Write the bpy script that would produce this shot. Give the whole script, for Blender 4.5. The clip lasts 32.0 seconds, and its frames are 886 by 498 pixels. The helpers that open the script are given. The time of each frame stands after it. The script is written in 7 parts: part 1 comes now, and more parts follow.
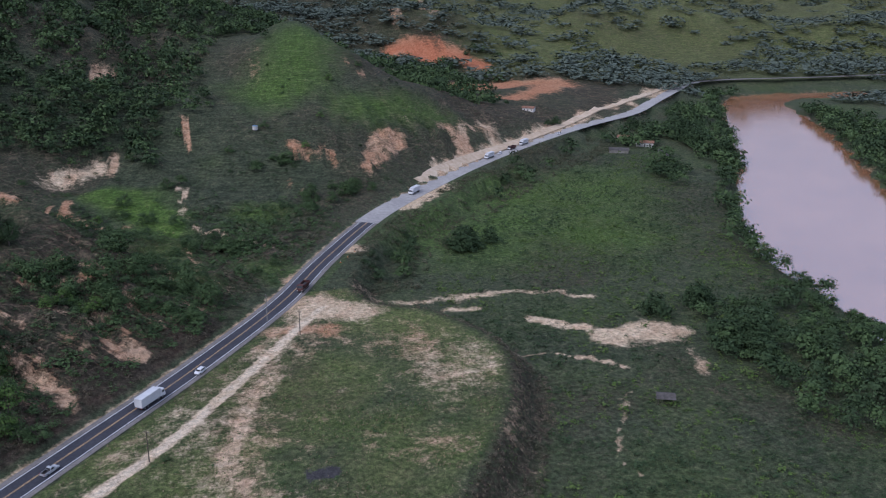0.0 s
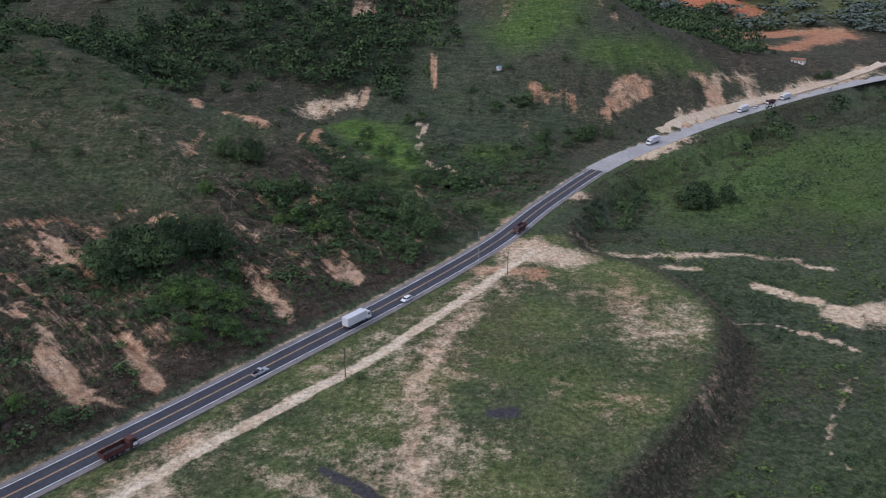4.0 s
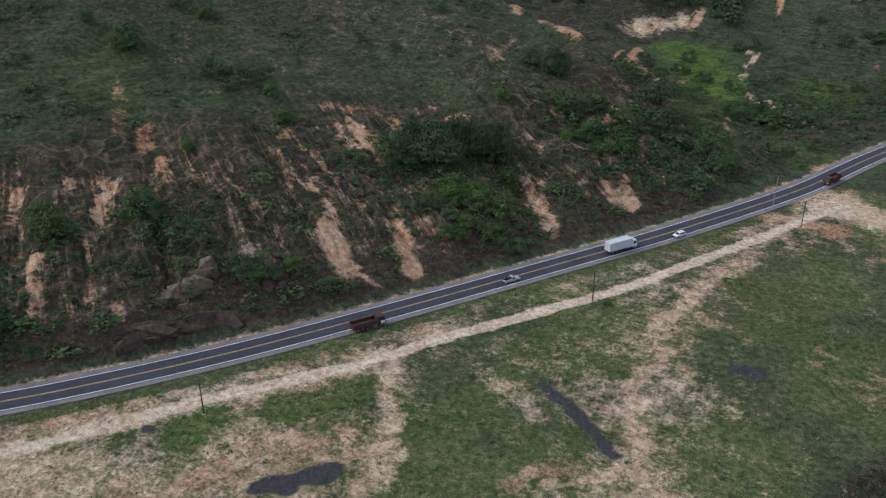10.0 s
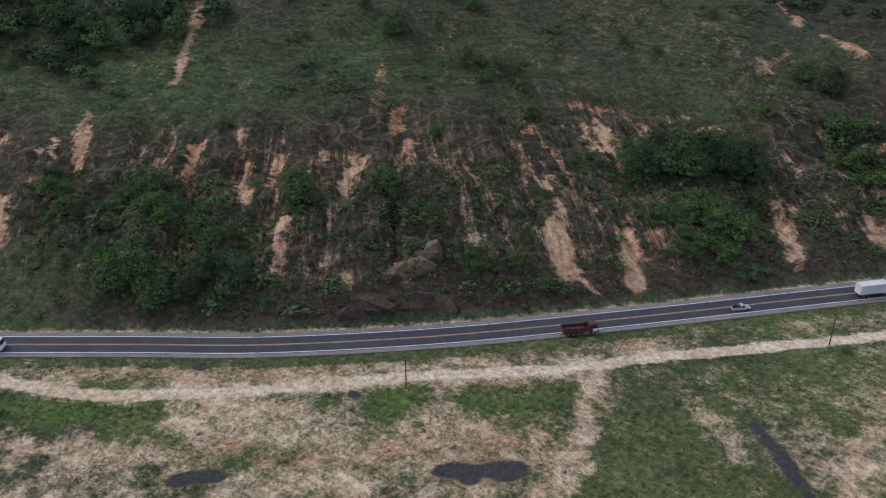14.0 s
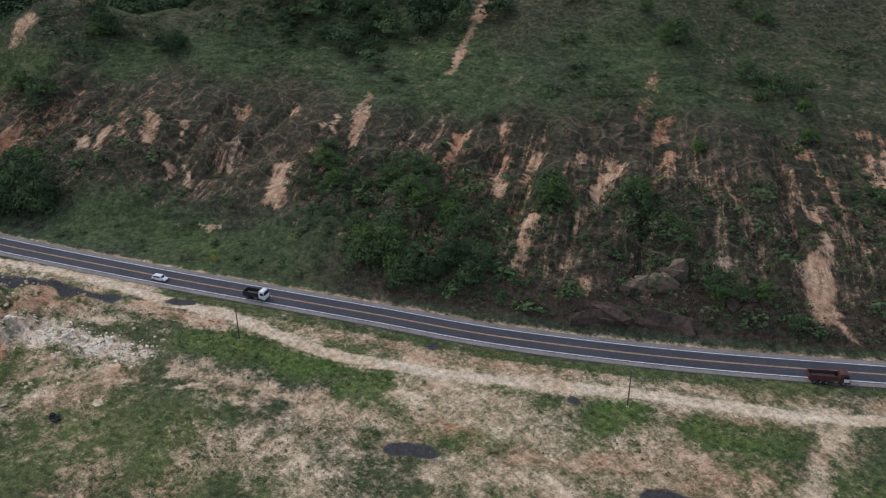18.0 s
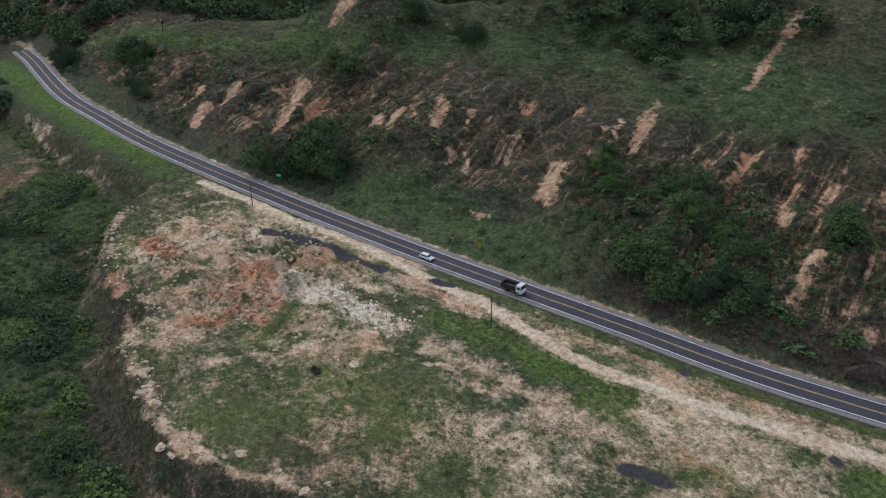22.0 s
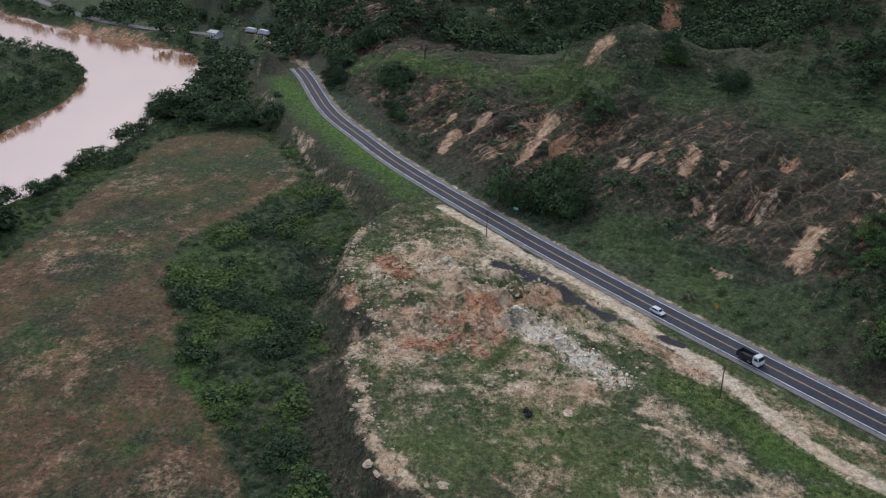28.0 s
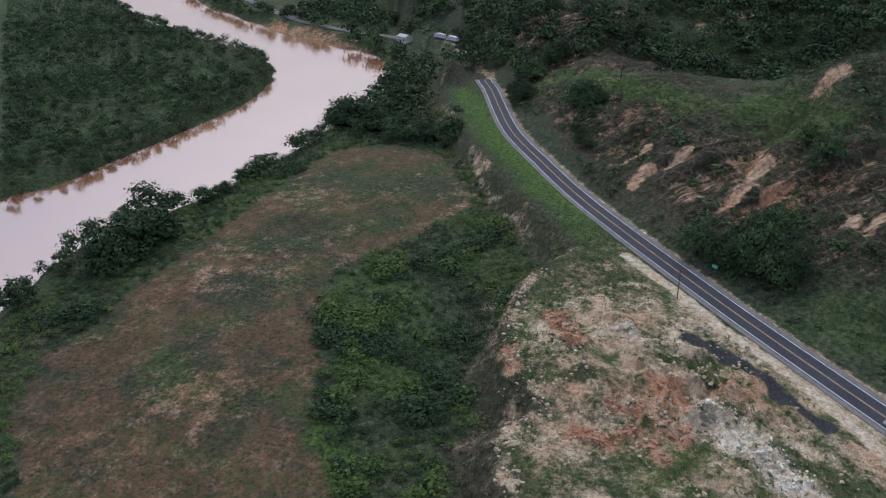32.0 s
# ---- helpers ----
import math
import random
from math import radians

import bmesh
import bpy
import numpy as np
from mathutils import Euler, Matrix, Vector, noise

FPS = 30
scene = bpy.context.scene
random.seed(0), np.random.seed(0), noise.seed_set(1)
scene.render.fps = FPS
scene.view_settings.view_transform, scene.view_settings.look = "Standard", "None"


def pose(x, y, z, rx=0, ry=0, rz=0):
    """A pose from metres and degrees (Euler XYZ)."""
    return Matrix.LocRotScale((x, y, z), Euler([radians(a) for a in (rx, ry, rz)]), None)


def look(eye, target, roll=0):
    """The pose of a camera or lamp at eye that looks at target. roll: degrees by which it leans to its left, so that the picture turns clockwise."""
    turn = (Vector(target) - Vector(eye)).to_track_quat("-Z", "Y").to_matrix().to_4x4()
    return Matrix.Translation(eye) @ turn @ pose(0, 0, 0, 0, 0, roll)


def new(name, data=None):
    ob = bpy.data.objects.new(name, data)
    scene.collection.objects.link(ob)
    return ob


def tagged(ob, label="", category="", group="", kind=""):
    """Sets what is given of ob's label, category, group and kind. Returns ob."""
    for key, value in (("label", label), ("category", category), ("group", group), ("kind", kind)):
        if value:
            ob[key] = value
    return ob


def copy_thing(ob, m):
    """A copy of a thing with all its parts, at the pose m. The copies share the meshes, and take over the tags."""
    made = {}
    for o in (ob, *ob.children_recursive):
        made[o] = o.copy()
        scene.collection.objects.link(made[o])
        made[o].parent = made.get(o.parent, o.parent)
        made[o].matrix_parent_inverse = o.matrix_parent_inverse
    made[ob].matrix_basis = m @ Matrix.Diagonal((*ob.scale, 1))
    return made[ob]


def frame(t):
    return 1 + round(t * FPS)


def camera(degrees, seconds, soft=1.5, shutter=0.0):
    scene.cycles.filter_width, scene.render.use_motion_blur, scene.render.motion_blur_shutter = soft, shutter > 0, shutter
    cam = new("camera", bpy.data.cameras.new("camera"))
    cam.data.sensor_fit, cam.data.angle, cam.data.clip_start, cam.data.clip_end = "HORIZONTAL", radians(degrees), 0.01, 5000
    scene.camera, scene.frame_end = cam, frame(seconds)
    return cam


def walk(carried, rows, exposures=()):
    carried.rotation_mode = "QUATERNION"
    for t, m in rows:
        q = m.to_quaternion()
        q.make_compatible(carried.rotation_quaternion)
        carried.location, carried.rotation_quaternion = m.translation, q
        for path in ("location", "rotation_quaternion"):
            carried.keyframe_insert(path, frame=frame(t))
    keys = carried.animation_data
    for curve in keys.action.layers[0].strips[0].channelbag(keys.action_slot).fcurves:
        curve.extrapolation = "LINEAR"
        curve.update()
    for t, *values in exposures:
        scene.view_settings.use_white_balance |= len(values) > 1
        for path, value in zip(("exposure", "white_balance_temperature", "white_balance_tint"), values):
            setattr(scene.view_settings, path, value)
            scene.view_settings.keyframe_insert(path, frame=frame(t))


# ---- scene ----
EXPO = [(0.0, 0.13, 5650, 19), (3.0, 0.22, 5850, 18), (8.0, 0.13, 6050, 15), (15.0, 0.12, 6150, 14), (22.0, 0.11, 6250, 12), (32.0, 0.02, 5850, 11)]
cam = camera(54.07, 32.0, 1.2)
PATH = [
    (0.0, pose(0.00, 0.00, 119.99, 72.194, -0.479, -17.790)),
    (0.5, pose(1.47, -0.07, 119.66, 72.189, -0.383, -15.882)),
    (1.0, pose(3.03, -0.08, 119.38, 72.175, -0.288, -13.955)),
    (1.5, pose(4.68, -0.02, 119.16, 72.162, -0.233, -11.976)),
    (2.0, pose(6.37, 0.07, 118.96, 72.140, -0.166, -9.955)),
    (2.5, pose(8.11, 0.17, 118.74, 72.016, -0.109, -7.605)),
    (3.0, pose(9.90, 0.29, 118.49, 71.114, -0.060, -5.117)),
    (3.5, pose(11.70, 0.43, 118.24, 69.895, -0.031, -2.686)),
    (5.5, pose(19.06, 2.43, 117.37, 65.051, 0.077, 5.142)),
    (6.0, pose(20.67, 2.86, 117.29, 64.070, 0.116, 6.987)),
    (6.5, pose(22.13, 3.27, 117.20, 63.466, 0.123, 8.818)),
    (7.0, pose(23.40, 3.66, 117.10, 63.310, 0.099, 10.532)),
    (7.5, pose(24.53, 4.03, 116.97, 63.301, 0.071, 12.247)),
    (8.0, pose(25.58, 4.41, 116.84, 63.292, 0.067, 14.073)),
    (8.5, pose(26.59, 4.85, 116.69, 63.337, 0.050, 16.119)),
    (9.0, pose(27.61, 5.32, 116.55, 63.357, 0.060, 18.291)),
    (9.5, pose(28.60, 5.83, 116.44, 63.372, 0.022, 20.469)),
    (10.0, pose(29.45, 6.39, 116.33, 63.381, 0.032, 22.605)),
    (10.5, pose(30.12, 7.00, 116.18, 63.390, -0.021, 24.766)),
    (11.0, pose(30.76, 7.59, 115.94, 63.439, 0.007, 26.913)),
    (11.5, pose(31.50, 8.19, 115.66, 63.506, -0.011, 29.136)),
    (12.0, pose(32.26, 8.79, 115.43, 63.565, -0.001, 31.387)),
    (12.5, pose(32.86, 9.40, 115.40, 63.574, 0.065, 33.547)),
    (13.0, pose(33.24, 10.00, 115.63, 63.471, 0.050, 35.774)),
    (13.5, pose(33.51, 10.57, 116.01, 63.340, 0.058, 38.177)),
    (14.0, pose(33.80, 10.98, 116.35, 63.238, 0.131, 40.627)),
    (14.5, pose(34.09, 11.21, 116.52, 63.244, 0.043, 43.142)),
    (15.0, pose(34.32, 11.44, 116.51, 63.266, -0.017, 45.663)),
    (15.5, pose(34.49, 11.78, 116.37, 63.307, 0.089, 47.976)),
    (17.5, pose(35.09, 12.52, 116.64, 63.337, 0.083, 56.760)),
    (18.0, pose(35.24, 12.63, 116.83, 63.301, 0.123, 59.035)),
    (18.5, pose(35.28, 12.58, 116.91, 63.335, 0.184, 61.333)),
    (19.0, pose(35.22, 12.37, 116.92, 63.353, 0.105, 63.697)),
    (19.5, pose(35.07, 12.24, 116.92, 63.322, 0.034, 66.130)),
    (20.0, pose(34.83, 12.36, 116.86, 63.319, 0.007, 68.624)),
    (20.5, pose(34.49, 12.65, 116.72, 63.308, 0.064, 71.060)),
    (21.0, pose(34.03, 12.91, 116.52, 63.312, 0.056, 73.497)),
    (21.5, pose(33.52, 13.01, 116.34, 63.347, 0.008, 75.922)),
    (22.0, pose(32.98, 12.98, 116.26, 63.354, -0.060, 78.253)),
    (22.5, pose(32.40, 12.96, 116.25, 63.345, -0.086, 80.511)),
    (23.0, pose(31.79, 13.03, 116.23, 63.359, -0.072, 82.673)),
    (23.5, pose(31.24, 13.11, 116.15, 63.494, -0.038, 84.422)),
    (24.0, pose(30.86, 13.16, 116.02, 63.908, -0.029, 85.736)),
    (24.5, pose(30.72, 13.15, 115.92, 64.060, -0.027, 86.967)),
    (25.0, pose(30.70, 13.11, 115.88, 64.111, -0.006, 88.328)),
    (25.5, pose(30.68, 13.04, 115.88, 64.118, -0.011, 89.879)),
    (26.0, pose(30.62, 13.01, 115.89, 64.133, -0.028, 91.610)),
    (26.5, pose(30.55, 13.02, 115.88, 64.351, -0.034, 93.045)),
    (28.5, pose(24.76, 12.64, 115.41, 65.743, -0.121, 95.065)),
    (29.0, pose(20.90, 12.31, 115.22, 65.832, -0.130, 95.415)),
    (29.5, pose(16.68, 11.90, 115.03, 65.788, -0.122, 97.393)),
    (30.0, pose(12.01, 11.37, 114.84, 65.733, -0.112, 99.660)),
    (30.5, pose(7.02, 10.72, 114.67, 65.712, -0.136, 101.702)),
    (31.0, pose(1.83, 9.85, 114.50, 65.685, -0.164, 103.678)),
    (31.5, pose(-3.59, 8.72, 114.26, 65.680, -0.158, 105.633)),
    (32.0, pose(-9.21, 7.43, 113.95, 65.684, -0.098, 107.554)),
]
walk(cam, PATH, EXPO)

# ---- overcast daylight ----
SUN_DIR = (-0.70, -0.28, 0.66)
world = bpy.data.worlds.new("sky")
scene.world = world
world.use_nodes = True
wn = world.node_tree
wn.nodes.clear()
sky_out = wn.nodes.new("ShaderNodeOutputWorld")
sky_bg = wn.nodes.new("ShaderNodeBackground")
sky_tex = wn.nodes.new("ShaderNodeTexSky")
sky_tex.sky_type = 'NISHITA'
sky_tex.sun_disc = False
sky_tex.sun_elevation = radians(41)
sky_tex.sun_rotation = radians(-112)
sky_tex.dust_density = 4.0
sky_mix = wn.nodes.new("ShaderNodeMix")
sky_mix.data_type = 'RGBA'
sky_mix.inputs[0].default_value = 0.6
sky_mix.inputs[7].default_value = (7.4, 8.1, 9.9, 1)
wn.links.new(sky_tex.outputs[0], sky_mix.inputs[6])
wn.links.new(sky_mix.outputs[2], sky_bg.inputs[0])
sky_bg.inputs[1].default_value = 0.098
wn.links.new(sky_bg.outputs[0], sky_out.inputs[0])
sun = bpy.data.lights.new("sun", 'SUN')
sun.energy = 1.15
sun.angle = radians(30)
sun.color = (1.0, 0.98, 0.95)
new("sun", sun).matrix_world = look(SUN_DIR, (0, 0, 0))

# ---- lie of the land (plan in metres, road level about 0) ----
ROAD = [(-620, -200), (-560, -160), (-520, -138), (-490, -122), (-470, -113), (-452, -105), (-386, -79), (-343, -55), (-310, -35), (-280, -14), (-253, 6),
        (-228, 25), (-193, 53), (-168, 74), (-141, 97), (-115, 119), (-86, 149), (-57, 184), (-24, 226), (3, 261), (36, 309), (62, 357),
        (99, 417), (144, 471), (198, 528), (264, 588), (330, 640), (400, 688), (461, 751), (530, 822), (575, 866), (640, 884), (760, 880), (900, 884), (1200, 900), (1500, 960)]
RIVER = [(1300, 800, 16), (1000, 790, 16), (800, 818, 18), (690, 838, 24), (610, 800, 30), (556, 702, 40), (478, 572, 42), (392, 440, 46), (330, 335, 50), (304, 240, 46),
         (240, 60, 48), (70, -110, 44), (-110, -205, 40), (-225, -236, 34), (-300, -219, 32), (-380, -213, 33), (-460, -213, 33),
         (-535, -236, 36), (-592, -290, 35), (-638, -372, 34), (-700, -462, 34), (-790, -560, 36), (-1000, -760, 40)]
TRACK = [(-262, -12), (-240, 6), (-221, 19), (-204, 34), (-174, 54), (-157, 66), (-131, 79), (-108, 99), (-83, 128), (-57, 155), (-33, 184), (-5, 217), (21, 256),
         (37, 281), (50, 300)]
EDGE = [(-480, -136), (-440, -126), (-395, -106), (-350, -82), (-318, -62), (-290, -44), (-266, -28), (-254, -32), (-234, -38), (-204, -36), (-184, -28), (-173, -21), (-160, -27), (-144, -22), (-129, -17),
        (-115, -10), (-104, 2), (-98, 13), (-70, 40), (-20, 85), (30, 115), (45, 139), (52, 158), (80, 195), (97, 230), (101, 256), (88, 285), (66, 306), (72, 345), (108, 400), (160, 455)]
RIVER_ROAD = [(-560, -150), (-590, -172), (-607, -200), (-622, -243), (-640, -287), (-668, -331), (-712, -380), (-770, -438), (-860, -520)]
WATER = -14.0


def spline(points, step):
    """Points along a smooth curve through the given ones, about step metres apart."""
    p = np.array(points, float)
    p = np.vstack([2 * p[0] - p[1], p, 2 * p[-1] - p[-2]])
    out = []
    for a, b, c, d in zip(p, p[1:], p[2:], p[3:]):
        n = max(2, int(np.linalg.norm((c - b)[:2]) / step))
        u = np.arange(n)[:, None] / n
        out.append(0.5 * (2 * b + (c - a) * u + (2 * a - 5 * b + 4 * c - d) * u ** 2 + (3 * b - a - 3 * c + d) * u ** 3))
    return np.vstack(out + [p[-2:-1]])


def near_line(x, y, line):
    """Signed distance (left of the line is plus), the way along it, and the index of the nearest point."""
    shape = np.shape(x)
    q = np.stack([np.ravel(x), np.ravel(y)], 1)
    way = np.r_[0, np.cumsum(np.linalg.norm(np.diff(line[:, :2], axis=0), axis=1))]
    tang = np.gradient(line[:, :2], axis=0)
    tang /= np.linalg.norm(tang, axis=1, keepdims=True)
    best = np.empty(len(q), int)
    for i in range(0, len(q), 20000):
        c = q[i:i + 20000]
        best[i:i + 20000] = np.argmin((c[:, :1] - line[:, 0]) ** 2 + (c[:, 1:] - line[:, 1]) ** 2, axis=1)
    v = q - line[best, :2]
    t = tang[best]
    side = np.sign(t[:, 0] * v[:, 1] - t[:, 1] * v[:, 0])
    along = (v * t).sum(1)
    ends = (best == 0) | (best == len(line) - 1)
    dist = np.where(ends, np.linalg.norm(v, axis=1), np.abs(t[:, 0] * v[:, 1] - t[:, 1] * v[:, 0]))
    return (side * dist).reshape(shape), (way[best] + along).reshape(shape), best.reshape(shape)


def smooth(a, b, x):
    u = np.clip((np.asarray(x, float) - a) / (b - a), 0, 1)
    return u * u * (3 - 2 * u)


def grain2(x, y, size, seed):
    """Smooth value noise between -1 and 1 with bumps of the given size in metres."""
    u, v = np.asarray(x) / size + seed * 17.3, np.asarray(y) / size - seed * 9.1
    i, j = np.floor(u), np.floor(v)
    fu, fv = u - i, v - j
    fu, fv = fu * fu * (3 - 2 * fu), fv * fv * (3 - 2 * fv)

    def cell(a, b):
        h = np.sin(a * 127.1 + b * 311.7 + seed * 74.7) * 43758.5453
        return 2 * (h - np.floor(h)) - 1
    return (cell(i, j) * (1 - fu) + cell(i + 1, j) * fu) * (1 - fv) + (cell(i, j + 1) * (1 - fu) + cell(i + 1, j + 1) * fu) * fv


def fbm(x, y, size, seed, octaves=4, gain=0.5):
    out, amp = 0.0, 1.0
    for k in range(octaves):
        out = out + amp * grain2(np.asarray(x) * 0.8 + np.asarray(y) * 0.6 * (1 if k % 2 else -1), np.asarray(y) * 0.8 - np.asarray(x) * 0.6 * (1 if k % 2 else -1), size / 2 ** k, seed + k)
        amp *= gain
    return out


ROAD_LINE = spline(ROAD, 4.0)
RIVER_LINE = spline(RIVER, 6.0)
TRACK_LINE = spline(TRACK, 3.0)
RIVER_ROAD_LINE = spline(RIVER_ROAD, 6.0)
EDGE_LINE = spline(EDGE, 4.0)


def way_of(px, py):
    return float(near_line(np.array([px]), np.array([py]), ROAD_LINE)[1][0])


# height of the hill side, row by row along the road: the way along it, then heights at 9, 25, 45, 75, 120, 180, 260 and 400 m from it
HILL_D = [0, 7, 9, 25, 45, 75, 120, 180, 260, 400]
HILL_WEST = [(way_of(-560, -160), 0, 0, 1, 7, 12, 15, 15, 14, 40, 100),
        (way_of(-454, -107), 0, 0, 1, 8, 14, 15, 6, 2, 36, 90),
        (way_of(-386, -79), 0, 0, 1, 9, 15, 18, 14, 4, 30, 90),
        (way_of(-310, -35), 0, 0, 1, 8, 14, 21, 37, 26, 34, 90),
        (way_of(-253, 6), 0, 0, 0.3, 4, 10, 20, 32, 46, 66, 120),
        (way_of(-193, 53), 0, 0, 0, 1, 6, 17, 29, 48, 72, 130),
        (way_of(-141, 97), 0, 0, 0.5, 9, 16, 23, 37, 56, 82, 140)]
HILL_MID = [(way_of(-110, 124), 0, 0, 1.5, 12, 18, 25, 36, 54, 80, 135),
        (way_of(-86, 149), 0, 0, 1.5, 11, 19, 27, 36, 52, 76, 130),
        (way_of(-57, 184), 0, 0, 1.0, 9, 16, 22, 32, 48, 70, 125),
        (way_of(-24, 226), 0, 0, 1.0, 7, 13, 20, 31, 46, 66, 115),
        (way_of(3, 261), 0, 0, 0.6, 8, 14, 23, 36, 46, 58, 100),
        (way_of(36, 309), 0, 0, 0.5, 4, 9, 19, 35, 42, 52, 90),
        (way_of(54, 341), 0, 0, 0, 1, 3, 7, 15, 26, 40, 75),
        (way_of(62, 357), 0, 0, 0, 0, 0, 0, 2, 6, 16, 50)]
HILL_EAST = [(way_of(99, 417), 0, 0, 0, 0, 1, 2, 4, 5, 8, 14),
        (way_of(144, 471), 0, 0, 1, 8, 12, 15, 18, 15, 12, 12),
        (way_of(198, 528), 0, 0, 2, 14, 18, 20, 18, 12, 10, 10),
        (way_of(264, 588), 0, 0, 1, 8, 12, 13, 10, 8, 8, 8),
        (way_of(330, 640), 0, 0, 0, 2, 4, 5, 5, 5, 6, 6),
        (way_of(461, 751), 0, 0, 0, 1, 3, 4, 5, 6, 8, 10),
        (way_of(575, 866), 0, 0, 0, 2, 5, 9, 14, 20, 24, 28),
        (way_of(900, 884), 0, 0, 0, 2, 4, 6, 8, 10, 14, 20)]
HILL = HILL_WEST + HILL_MID + HILL_EAST


def bump(x, y, cx, cy, rx, ry, turn, height, power=1.0):
    a = radians(turn)
    u, v = ((x - cx) * np.cos(a) + (y - cy) * np.sin(a)) / rx, ((y - cy) * np.cos(a) - (x - cx) * np.sin(a)) / ry
    return height * np.exp(-(u * u + v * v) ** power)


def land(x, y):
    """Height of the ground."""
    x, y = np.asarray(x, float), np.asarray(y, float)
    d, s, _ = near_line(x, y, ROAD_LINE)
    rd, _, ri = near_line(x, y, RIVER_LINE)
    ed = near_line(x, y, EDGE_LINE)[0]
    table = np.array([row[1:] for row in HILL], float)
    ways = np.array([row[0] for row in HILL])
    sw = s + 10 * fbm(x, y, 60, 3, 3) * smooth(10, 60, d)
    k = np.clip(np.searchsorted(ways, sw) - 1, 0, len(ways) - 2)
    u = smooth(0, 1, (sw - ways[k]) / (ways[k + 1] - ways[k]))
    dd = np.clip(d + 5 * fbm(x, y, 28, 5, 3) * smooth(9, 30, d), 0, 400)
    m = np.clip(np.searchsorted(HILL_D, dd, side="right") - 1, 0, len(HILL_D) - 2)
    hd = np.array(HILL_D, float)
    w = (dd - hd[m]) / (hd[m + 1] - hd[m])
    hill = (table[k, m] * (1 - w) + table[k, m + 1] * w) * (1 - u) + (table[k + 1, m] * (1 - w) + table[k + 1, m + 1] * w) * u
    far = np.clip(d - 400, 0, None)
    west = 1 - smooth(880, 1000, s)
    hill = hill + (120 * west + 40 * (1 - west)) * (1 - np.exp(-far / 500)) + fbm(x, y, 420, 11, 3) * (60 * west + 14) * smooth(250, 800, d)
    gully = np.abs(fbm(s, d * 0.22, 17, 13, 3))
    rough = smooth(12, 30, d)
    hill = hill - 3.4 * smooth(0.42, 0.0, gully) * smooth(10, 24, d) * smooth(120, 70, d) * smooth(4, 11, hill)
    hill = hill + rough * (2.2 * fbm(x, y, 26, 7, 4, 0.55) + (0.5 + 1.0 * smooth(95, 60, d)) * np.abs(fbm(x, y, 10, 8, 3, 0.6)))
    hill = hill + 5 * fbm(x, y, 60, 9, 4, 0.55) * smooth(120, 200, d)
    # named heights across the side valley and far off
    for b in PEAKS:
        hill = hill + bump(x, y, *b) * smooth(15, 90, d)
    # river side: made ground level with the road, then the flood plain
    drop = smooth(0, 10, -ed)
    bank = -8.0 + 0.6 * fbm(x, y, 40, 21, 3) - 1.0 * smooth(60, 10, np.abs(rd) - RIVER_LINE[ri, 2])
    verge = smooth(10, 48, -d)
    made = 0.35 * fbm(x, y, 14, 31, 3) * smooth(7, 14, -d)
    rubble = bump(x, y, -190, 5, 40, 26, 40, 1.0, 2) * (2.6 * np.abs(fbm(x, y, 9, 33, 4, 0.7)) + 1.3 * np.abs(fbm(x, y, 3.2, 34, 3, 0.6)) + 0.2)
    drop = np.maximum(drop, verge * smooth(150, 190, x))
    low = bank * drop + (made + rubble) * (1 - drop)
    low = low + bump(x, y, -480, -137, 15, 9, 25, 10, 1.5) * smooth(7, 12, -d)
    z = np.where(d > 0, hill, low)
    z = z + 72 * smooth(-520, -800, x) * smooth(-170, -30, y) * (1 + 0.4 * fbm(x, y, 160, 45, 3)) + 14 * smooth(-505, -540, x) * smooth(-130, -80, y)
    # the river's bed, and the land beyond it
    inside = np.abs(rd) - RIVER_LINE[ri, 2]
    beyond = (rd > 0) & (inside > 0)
    back = -10 + 1.5 * fbm(x, y, 50, 41, 3) + 90 * smooth(250, 1500, inside) * (1 + 0.5 * fbm(x, y, 500, 43, 3))
    z = np.where(beyond, back, z)
    z = np.where(inside < 14, np.minimum(z, WATER - 2 + (z - WATER + 2) * smooth(-2, 10, inside)), z)
    z = np.where(inside < 0, WATER - 2, z)
    z = z + 160 * smooth(1500, 3600, np.hypot(x, y)) * (1 + 0.5 * fbm(x, y, 700, 51, 3)) + 40 * smooth(1100, 2000, np.hypot(x, y)) * fbm(x, y, 300, 52, 3)
    # western ground out of view is pressed down so the river mirrors open sky
    low_west = smooth(-720, -900, x) * smooth(200, -100, y)
    z = np.where(z > 0, z * (1 - 0.85 * low_west), z)
    shelf = smooth(24, 8, np.abs(near_line(x, y, RIVER_ROAD_LINE)[0])) * smooth(-540, -565, x)
    z = z * (1 - shelf) - 7.4 * shelf
    # the carriageway itself
    return np.where(np.abs(d) < 7.5, np.where(np.abs(d) < 5.7, -0.12, z * smooth(5.7, 7.5, np.abs(d)) - 0.12 * smooth(7.5, 5.7, np.abs(d))), z)


PEAKS = [(-150, 455, 60, 40, -35, 10, 1), (104, 700, 88, 110, 15, 60, 0.8), (-150, 720, 130, 150, 0, 88, 1), (10, 880, 160, 110, 0, 70, 1), (330, 1120, 130, 80, -20, 46, 1), (300, 1650, 420, 230, 10, 150, 1),
         (-300, 1250, 320, 260, 0, 130, 1), (700, 1170, 170, 110, -28, 52, 1), (960, 1080, 190, 80, -18, 34, 1), (560, 1120, 70, 90, 20, 26, 1), (1250, 1010, 220, 80, -10, 22, 1), (900, 2300, 700, 300, -10, 190, 1), (-374, 62, 30, 24, 0, 10, 1)]

